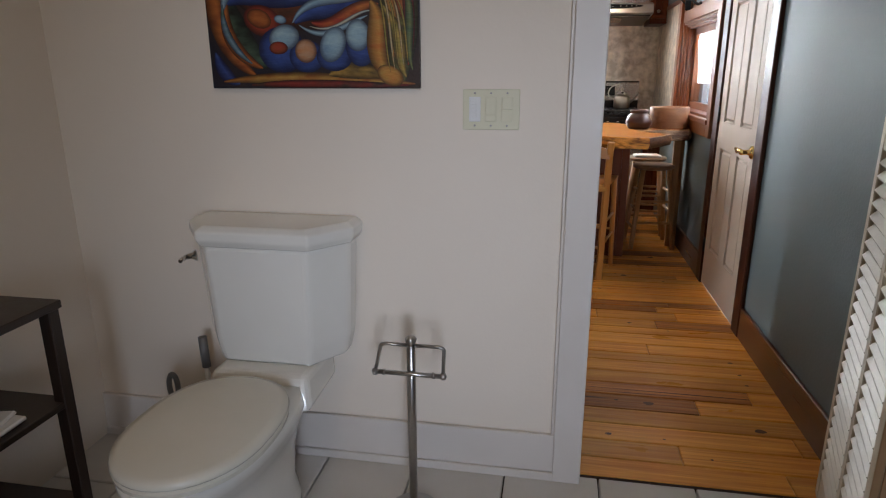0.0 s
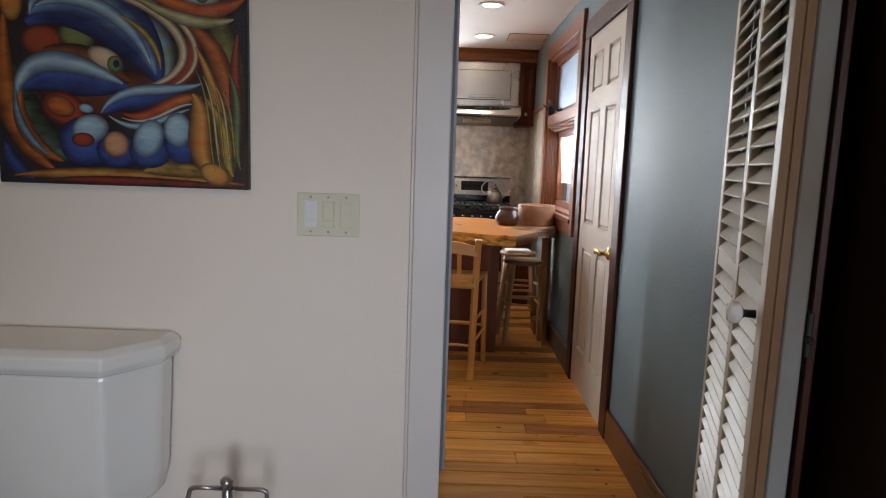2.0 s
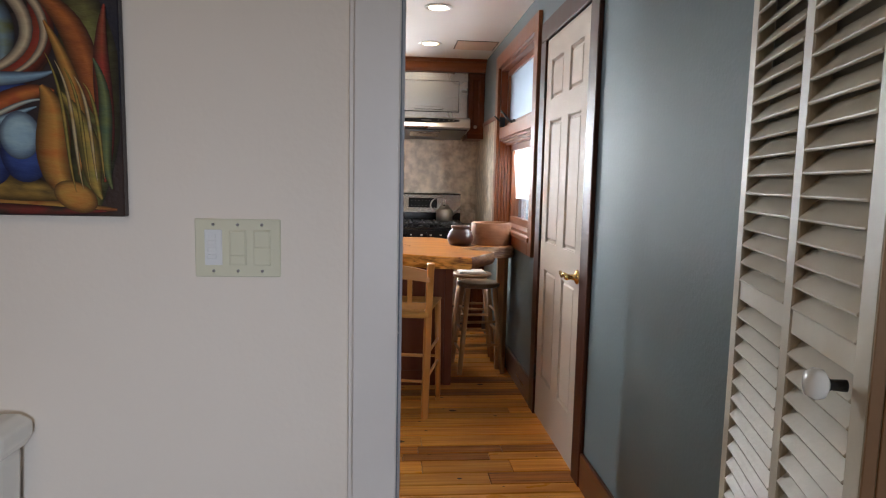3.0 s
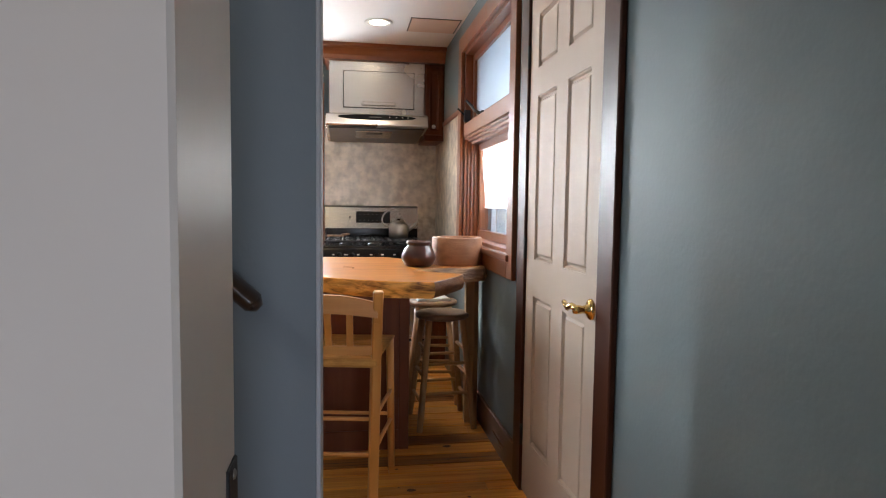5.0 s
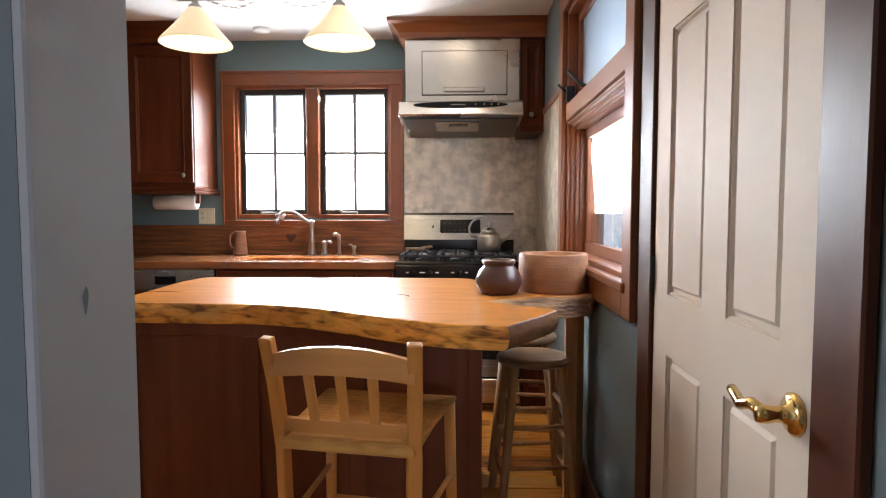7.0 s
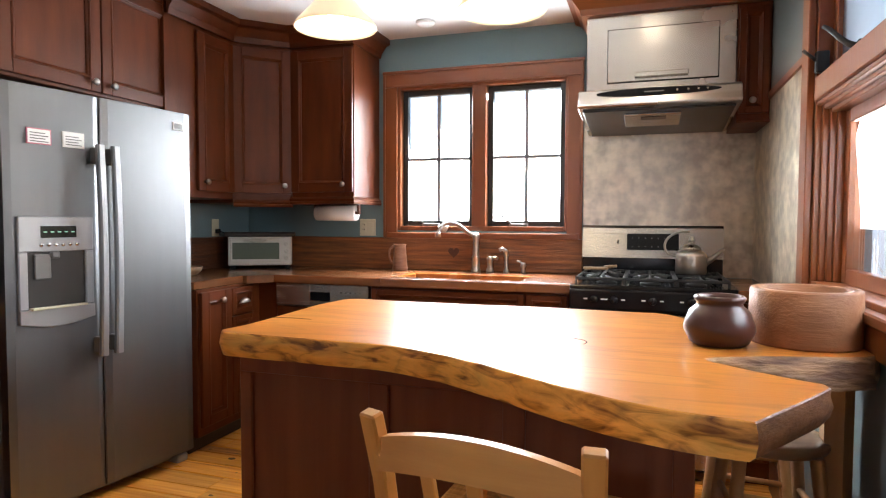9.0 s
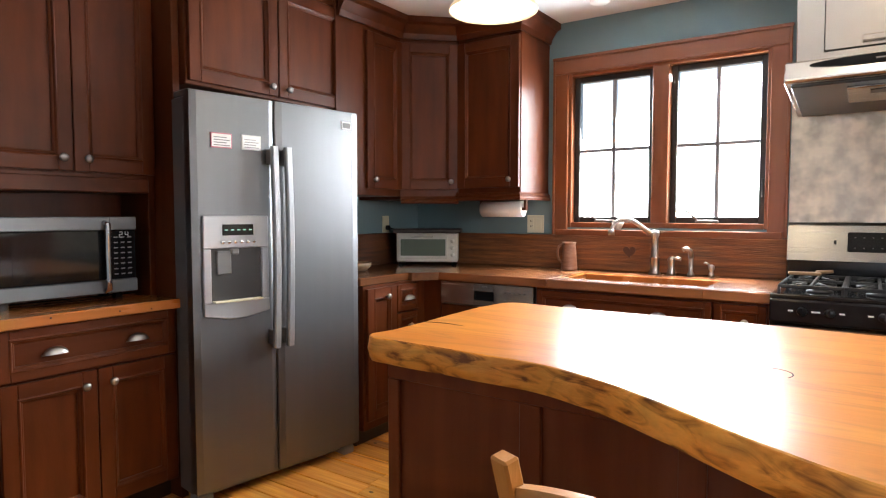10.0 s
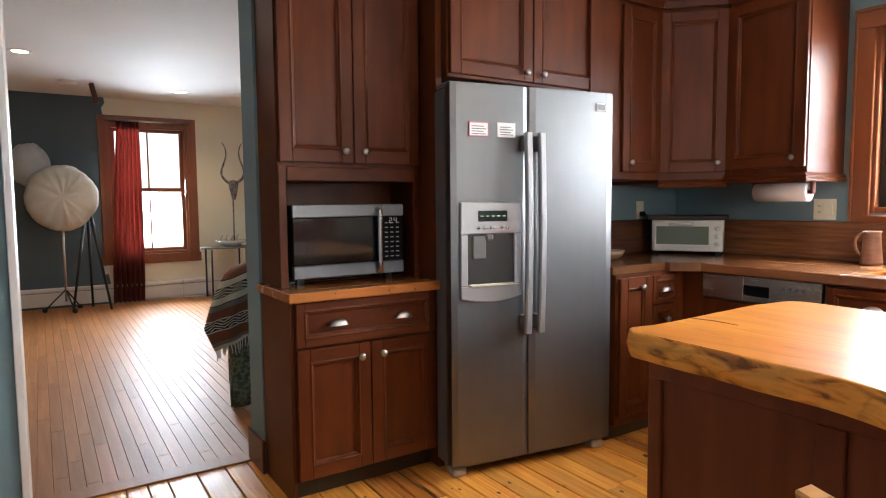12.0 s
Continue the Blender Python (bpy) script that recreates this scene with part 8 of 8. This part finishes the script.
def covered_stand():
    s = thing("covered_light_stand", (-7.9, 3.52, 0), "photo light on a stand under a white cloth cover", "light stand")
    m = mat("white_cover_cloth", (0.70, 0.68, 0.63), 0.9, 0, (0.60, 0.58, 0.53), 5, bump=0.3, bump_scale=7)
    bm = bmesh.new()
    prof = [(0.0, 0.13), (0.10, 0.135), (0.20, 0.13), (0.28, 0.11), (0.335, 0.075), (0.365, 0.03), (0.37, -0.02), (0.35, -0.08), (0.29, -0.16), (0.20, -0.22), (0.10, -0.25), (0.0, -0.26)]
    lathe(bm, prof, None, 72)
    for v in bm.verts:
        r, a = math.hypot(v.co.x, v.co.y), math.atan2(v.co.y, v.co.x)
        k = min(1.0, r / 0.36)
        fold = 0.050 * noise.noise(Vector((v.co.x * 17 + 3 * noise.noise(v.co * 4), v.co.y * 4.5, 0.0))) + 0.02 * noise.noise(Vector((v.co.x * 34, v.co.y * 12, 5.0)))
        lump = 0.055 * noise.noise(Vector((2.2 * math.cos(a), 2.2 * math.sin(a), 3.0))) + 0.02 * noise.noise(Vector((7 * math.cos(a), 7 * math.sin(a), 1.0)))
        sag = 0.06 * max(0.0, -math.sin(a)) ** 3
        v.co = Vector((-7.86 + v.co.z + fold * k * k + 0.02 * noise.noise(v.co * 9), 3.53 + v.co.x * (1 + lump * k), 1.33 + v.co.y * (1 + (lump + sag) * k)))
    bmesh.ops.recalc_face_normals(bm, faces=bm.faces[:])
    part("cover", bm, m, s, "white gathered cloth cover")
    bm = bmesh.new()
    bmesh.ops.create_uvsphere(bm, u_segments=24, v_segments=14, radius=1.0)
    for v in bm.verts:
        r = v.co.normalized()
        v.co = Vector((r.x * 0.14, r.y * 0.20, r.z * 0.24)) * (1 + 0.15 * noise.noise(r * 3)) + Vector((-8.0, 3.24, 1.70))
    for f in bm.faces:
        f.smooth = True
    part("cover_top", bm, mat("pale_plastic_bag", (0.55, 0.58, 0.60), 0.35, 0, (0.45, 0.48, 0.5), 6, bump=0.3, bump_scale=12), s)
    bm = bmesh.new()
    tube(bm, [(-7.88, 3.52, 0.12), (-7.88, 3.52, 1.0)], 0.014, 8)
    part("pole", bm, M_NICKEL, s)
    for a in (20, 140, 260):
        bm = bmesh.new()
        dx, dy = 0.22 * math.cos(radians(a)), 0.22 * math.sin(radians(a))
        tube(bm, [(-7.88, 3.52, 0.26), (-7.88 + dx, 3.52 + dy, 0.03)], 0.009, 6)
        lathe(bm, [(0.0, -0.028), (0.022, -0.02), (0.028, 0), (0.022, 0.02), (0, 0.028)], pose(-7.88 + dx, 3.52 + dy, 0.029), 10)
        part("leg", bm, M_IRON, s)
    t = thing("black_tripod", (-7.9, 3.78, 0), "black tripod standing behind the covered light", "tripod")
    for fx, fy in ((0.16, 0.19), (0.10, -0.20), (-0.22, 0.02)):
        bm = bmesh.new()
        tube(bm, [(-7.9 + fx, 3.78 + fy, 0.0), (-7.9 + fx * 0.15, 3.78 + fy * 0.15, 1.12)], 0.013, 8, 0.018)
        part("leg", bm, M_IRON, t)
    bm = bmesh.new()
    lathe(bm, [(0.05, 1.08), (0.05, 1.16), (0.025, 1.18), (0.025, 1.3)], pose(-7.9, 3.78, 0), 14)
    part("head", bm, M_IRON, t)


def side_table():
    t = thing("console_table", (-7.95, 5.4, 0), "thin dark metal legged table by the wall", "table")
    bm = bmesh.new()
    prism(bm, [(-7.95 + 0.26 * math.cos(a), 5.38 + 0.34 * math.sin(a)) for a in np.linspace(0, 2 * math.pi, 28)[:-1]], 0.655, 0.675, 0.004)
    part("top", bm, mat("grey_table_top", (0.10, 0.10, 0.10), 0.4), t)
    for x, y in ((-8.13, 5.14), (-7.78, 5.14), (-8.13, 5.58), (-7.78, 5.58)):
        bm = bmesh.new()
        tube(bm, [(x, y, 0.0), (x, y, 0.656)], 0.012, 8)
        part("leg", bm, M_IRON, t)
    d = thing("white_dish", (-7.95, 5.43, 0.676), "white shell shaped dish holding small bones", "dish")
    bm = bmesh.new()
    lathe(bm, [(0.0, 0.0), (0.08, 0.0), (0.15, 0.04), (0.20, 0.075), (0.195, 0.08), (0.13, 0.045), (0, 0.02)], Matrix.Translation((-7.95, 5.43, 0.676)) @ Matrix.Diagonal((0.8, 1.0, 1.0, 1)), 28)
    part("dish", bm, M_PORC, d)
    for k in range(4):
        bm = bmesh.new()
        y = 5.28 + 0.07 * k
        tube(bm, [(-7.93, y, 0.72), (-7.93, y + 0.02, 0.79 + 0.02 * (k % 2)), (-7.92, y + 0.04, 0.83)], 0.012, 6, 0.005)
        part("bone", bm, mat("bone", (0.5, 0.38, 0.26), 0.6), d)
    s = thing("horned_sculpture", (-8.05, 5.5, 0.676), "dark metal animal skull sculpture with long wavy horns", "sculpture")
    bm = bmesh.new()
    tube(bm, [(-8.05, 5.50, 0.676), (-8.05, 5.50, 1.42)], 0.010, 8)
    lathe(bm, [(0.09, 0.0), (0.085, 0.015), (0.0, 0.02)], pose(-8.05, 5.50, 0.676), 18)
    for sg in (-1, 1):
        tube(bm, bezier((-8.04, 5.50 + sg * 0.02, 1.50), (-8.0, 5.50 + sg * 0.33, 1.66), (-8.0, 5.50 - sg * 0.04, 1.80), (-8.02, 5.50 + sg * 0.13, 2.05), 14), 0.020, 8, 0.006)
    lathe(bm, [(0.0, -0.17), (0.025, -0.15), (0.045, -0.05), (0.065, 0.04), (0.05, 0.09), (0.0, 0.11)], Matrix.Translation((-8.0, 5.50, 1.45)) @ Matrix.Diagonal((0.8, 1, 1, 1)), 14)
    part("figure", bm, mat("dark_rough_metal", (0.06, 0.055, 0.05), 0.5, 0.6, (0.3, 0.28, 0.26), 14, contrast=1.5, bump=0.2), s)


def blanket_sofa():
    s = thing("upholstered_seat", (-3.9, 4.75, 0), "green patterned upholstered seat beside the doorway", "sofa")
    m = mat("green_pattern_fabric", (0.05, 0.07, 0.045), 0.9, 0, (0.20, 0.22, 0.15), 45, (1, 1, 1), 0.2, 60, contrast=2.5)
    bm = bmesh.new()
    box(bm, -3.40, -3.262, 4.235, 5.6, 0.12, 0.44, 0.03, None, 3)
    box(bm, -3.80, -3.39, 4.36, 5.6, 0.12, 0.44, 0.03, None, 3)
    box(bm, -3.70, -3.30, 4.27, 4.52, 0.40, 0.80, 0.08, None, 4)
    part("body", bm, m, s)
    bm = bmesh.new()
    foot = [bm.verts.new((-3.80 + 0.56 * k / 24, 4.36 - 0.134 * k / 24 - 0.006 * math.sin(k * 1.4), z)) for z in (0.17, 0.02) for k in range(25)]
    end = [bm.verts.new((-3.24 + 0.008 * math.sin(k * 1.7), 4.226 + 1.3 * k / 40, z)) for z in (0.17, 0.02) for k in range(41)]
    for vs, c in ((foot, 25), (end, 41)):
        for k in range(c - 1):
            bm.faces.new((vs[k], vs[k + 1], vs[k + 1 + c], vs[k + c])).smooth = True
    sk = part("skirt", bm, m, s, "gathered fabric skirt")
    so = sk.modifiers.new("thick", "SOLIDIFY")
    so.thickness = 0.012
    b = thing("striped_blanket", (-3.6, 4.3, 0.75), "woven striped blanket with zigzag bands and fringe, draped", "blanket")
    mb = bpy.data.materials.new("woven_stripes")
    mb.use_nodes = True
    nt = mb.node_tree
    pb = nt.nodes["Principled BSDF"]
    pb.inputs["Roughness"].default_value = 0.95
    uv = nt.nodes.new("ShaderNodeAttribute")
    uv.attribute_name = "weave"
    sep = nt.nodes.new("ShaderNodeSeparateXYZ")
    nt.links.new(uv.outputs["Vector"], sep.inputs[0])
    ramp = nt.nodes.new("ShaderNodeValToRGB")
    ramp.color_ramp.interpolation = "CONSTANT"
    cream, brown, black, grey = (0.52, 0.47, 0.37), (0.17, 0.055, 0.03), (0.014, 0.012, 0.012), (0.16, 0.14, 0.12)
    stops = ((0.0, brown), (0.07, black), (0.085, cream), (0.17, black), (0.30, cream), (0.39, black), (0.40, grey), (0.47, brown),
             (0.595, cream), (0.61, black), (0.745, cream), (0.76, brown), (0.90, grey), (0.95, cream))
    ramp.color_ramp.elements[0].color = (*stops[0][1], 1)
    ramp.color_ramp.elements[1].position = stops[1][0]
    ramp.color_ramp.elements[1].color = (*stops[1][1], 1)
    for q, cc in stops[2:]:
        e = ramp.color_ramp.elements.new(q)
        e.color = (*cc, 1)
    nt.links.new(sep.outputs["Y"], ramp.inputs["Fac"])
    # zigzag: inside the dark bands a pale line that wanders as a triangle wave
    tri = nt.nodes.new("ShaderNodeMath"); tri.operation = "PINGPONG"; tri.inputs[1].default_value = 0.05
    nt.links.new(sep.outputs["X"], tri.inputs[0])
    dif = nt.nodes.new("ShaderNodeMath"); dif.operation = "ADD"
    nt.links.new(sep.outputs["Y"], dif.inputs[0]); nt.links.new(tri.outputs[0], dif.inputs[1])
    pp = nt.nodes.new("ShaderNodeMath"); pp.operation = "PINGPONG"; pp.inputs[1].default_value = 0.018
    nt.links.new(dif.outputs[0], pp.inputs[0])
    lt = nt.nodes.new("ShaderNodeMath"); lt.operation = "LESS_THAN"; lt.inputs[1].default_value = 0.0075
    nt.links.new(pp.outputs[0], lt.inputs[0])
    bands = []
    for lo, hi in ((0.18, 0.292), (0.62, 0.738)):
        g = nt.nodes.new("ShaderNodeMath"); g.operation = "GREATER_THAN"; g.inputs[1].default_value = lo
        l = nt.nodes.new("ShaderNodeMath"); l.operation = "LESS_THAN"; l.inputs[1].default_value = hi
        mu = nt.nodes.new("ShaderNodeMath"); mu.operation = "MULTIPLY"
        nt.links.new(sep.outputs["Y"], g.inputs[0]); nt.links.new(sep.outputs["Y"], l.inputs[0])
        nt.links.new(g.outputs[0], mu.inputs[0]); nt.links.new(l.outputs[0], mu.inputs[1])
        bands.append(mu)
    ad = nt.nodes.new("ShaderNodeMath"); ad.operation = "ADD"
    nt.links.new(bands[0].outputs[0], ad.inputs[0]); nt.links.new(bands[1].outputs[0], ad.inputs[1])
    fac = nt.nodes.new("ShaderNodeMath"); fac.operation = "MULTIPLY"
    nt.links.new(ad.outputs[0], fac.inputs[0]); nt.links.new(lt.outputs[0], fac.inputs[1])
    mx = nt.nodes.new("ShaderNodeMix"); mx.data_type = "RGBA"
    mx.inputs[7].default_value = (0.52, 0.47, 0.37, 1)
    nt.links.new(fac.outputs[0], mx.inputs[0]); nt.links.new(ramp.outputs["Color"], mx.inputs[6])
    nt.links.new(mx.outputs[2], pb.inputs["Base Color"])
    bm = bmesh.new()
    lay = bm.verts.layers.float_vector.new("weave")
    ks = (0.0, 0.25, 0.68, 1.0)
    flank, front, rows = 14, 34, 40

    def edge(k):
        return np.interp(k, ks, (4.21, 4.14, 4.08, 4.138)), np.interp(k, ks, (0.82, 0.695, 0.51, 0.37)), np.interp(k, ks, (0.855, 0.757, 0.563, 0.433))

    def cloth_at(u, k):
        """u < 0 runs back along the arm's side, u > 0 across its end."""
        yl, zl, zr = edge(k)
        drop = min(1.0, k * 1.6)
        if u < 0:
            return Vector((-3.275 + 0.52 * u, yl - 0.24 * u + 0.012 * math.sin(u * 19 + 3 * k) * drop, zl + 0.02 * u))
        y = yl + 0.42 * u
        z = zl + (zr - zl) * min(1.7, (y - yl) / (4.30 - yl))
        x = -3.275 + 0.045 * (1 - math.exp(-u * 14)) + 0.014 * math.sin(u * 21 + 2.5 * k) * drop
        return Vector((x, y, z))
    us = [-1 + i / flank for i in range(flank)] + [i / front for i in range(front + 1)]
    grid = []
    for j in range(-3, rows + 1):
        row = []
        for u in us:
            k = max(0, j) / rows
            p = cloth_at(u, k)
            if j < 0:
                p = p.lerp(Vector((-3.55, 4.42, 0.875)), -j / 4.5) + Vector((0, 0, 0.012 * math.sin(-j)))
            v = bm.verts.new(p)
            v[lay] = (u * 0.42, k if j >= 0 else 0.03, 0)
            row.append(v)
        grid.append(row)
    for a, c in zip(grid, grid[1:]):
        for i in range(len(us) - 1):
            f = bm.faces.new((a[i], a[i + 1], c[i + 1], c[i]))
            f.smooth = True
    top = bm.faces.new(grid[0])
    top.smooth = True
    cl = part("cloth", bm, mb, b)
    so = cl.modifiers.new("thick", "SOLIDIFY")
    so.thickness = 0.005
    bm = bmesh.new()
    rnd = random.Random(4)
    for i in range(46):
        p = cloth_at(-0.9 + 1.9 * i / 45, 1.0)
        q = p + Vector((rnd.uniform(-0.006, 0.006), rnd.uniform(-0.008, 0.008), -rnd.uniform(0.05, 0.075)))
        tube(bm, [p + Vector((0, 0, 0.004)), (p + q) / 2, q], 0.0035, 4, 0.002)
    part("fringe", bm, M_PAPER, b, "knotted cream fringe", kind="stuff")


def living_bits():
    h = thing("baseboard_heater", (-8.22, 4.5, 0), "long white baseboard heater along the wall", "heater")
    for y0, y1 in ((1.05, 4.85), (4.852, 7.9)):
        bm = bmesh.new()
        box(bm, -8.266, -8.205, y0, y1, 0.03, 0.19, 0.004)
        box(bm, -8.266, -8.190, y0, y1, 0.195, 0.245, 0.012)
        part("cover", bm, M_TRIMW, h)
    part("slot", slab_box(-8.266, -8.21, 1.06, 7.89, 0.185, 0.2), M_SASH, h)
    o = thing("living_outlet", (-8.263, 3.97, 0.43), "small white wall outlet", "outlet")
    part("plate", slab_box(-8.265, -8.258, 3.93, 4.01, 0.37, 0.49, 0.002), M_WPLAS, o)
    a = thing("ceiling_detector", (-7.3, 3.62, 2.56), "flat round white ceiling detector", "smoke detector")
    bm = bmesh.new()
    lathe(bm, [(0.09, 0.0), (0.09, -0.02), (0.0, -0.025)], pose(-7.3, 3.62, 2.5595), 24)
    part("cover", bm, M_WPLAS, a)
    k = thing("ceiling_hook", (-7.3, 3.84, 2.56), "small brown wooden block hanging from the ceiling", "hook")
    bm = bmesh.new()
    box(bm, -0.03, 0.03, -0.025, 0.025, -0.22, 0.0, 0.01, pose(-7.3, 3.84, 2.56, 12, 0, 0))
    part("block", bm, M_DTRIM, k)


curtain()
covered_stand()
side_table()
blanket_sofa()
living_bits()


# ---------- outside the side window ----------
def outside():
    fn = thing("board_fence", (6.0, 11.0, -0.6), "weathered blue grey board fence behind the shrub", "fence")
    grey = mat("weathered_boards", (0.60, 0.66, 0.73), 0.85, 0, (0.70, 0.74, 0.78), 4, (6, 6, 0.8), 0.2, 20, vary=0.2)
    bm = bmesh.new()
    box(bm, 0.0, 0.138, -0.012, 0.012, 0.0, 2.05, 0.004)
    me = bpy.data.meshes.new("fence_board")
    bm.to_mesh(me)
    bm.free()
    me.materials.append(grey)
    for k in range(58):
        q = place("fence_board", me, fn)
        q.location = (-4.3 + 0.145 * k, 0.0, 0.02 * math.sin(k * 2.3))
    for z in (-0.2, 1.2):
        part("fence_rail", slab_box(1.7, 10.1, 11.012, 11.05, z, z + 0.09, 0.004), grey, fn)
    t = thing("bare_shrub", (3.6, 9.0, -0.6), "leafless shrub with many thin pale branches", "shrub")
    bm = bmesh.new()
    rnd = random.Random(8)
    for k in range(70):
        a, sp = rnd.uniform(0, 6.28), rnd.uniform(0.2, 1.1)
        p0 = Vector((3.6 + rnd.uniform(-1.6, 1.6), 9.0 + rnd.uniform(-1.2, 1.2), -0.6))
        p1 = p0 + Vector((0.3 * sp * math.cos(a), 0.3 * sp * math.sin(a), rnd.uniform(0.7, 1.1)))
        p2 = p1 + Vector((0.5 * sp * math.cos(a + 0.5), 0.5 * sp * math.sin(a + 0.5), rnd.uniform(0.3, 0.9)))
        tube(bm, [p0, p1, p2], 0.012, 5, 0.003)
        for _ in range(3):
            q = p1.lerp(p2, rnd.uniform(0.1, 0.8))
            tube(bm, [q, q + Vector((rnd.uniform(-0.3, 0.3), rnd.uniform(-0.3, 0.3), rnd.uniform(0.1, 0.4)))], 0.005, 4, 0.002)
    part("branches", bm, mat("pale_twig", (0.58, 0.56, 0.53), 0.9), t)


outside()


def jamb_hardware():
    p = thing("strike_plate", (0.334, 2.04, 1.0), "small dark metal strike plate on the painted door jamb", "strike plate")
    part("plate", slab_box(0.3335, 0.3365, 2.055, 2.085, 0.985, 1.045, 0.001), M_IRON, p)
    for z in (0.993, 1.037):
        bm = bmesh.new()
        lathe(bm, [(0.0, 0.0), (0.004, 0.0), (0.003, 0.0015), (0.0, 0.0016)], pose(0.3363, 2.07, z, 0, 90, 0), 10)
        part("screw", bm, M_NICKEL, p)


jamb_hardware()
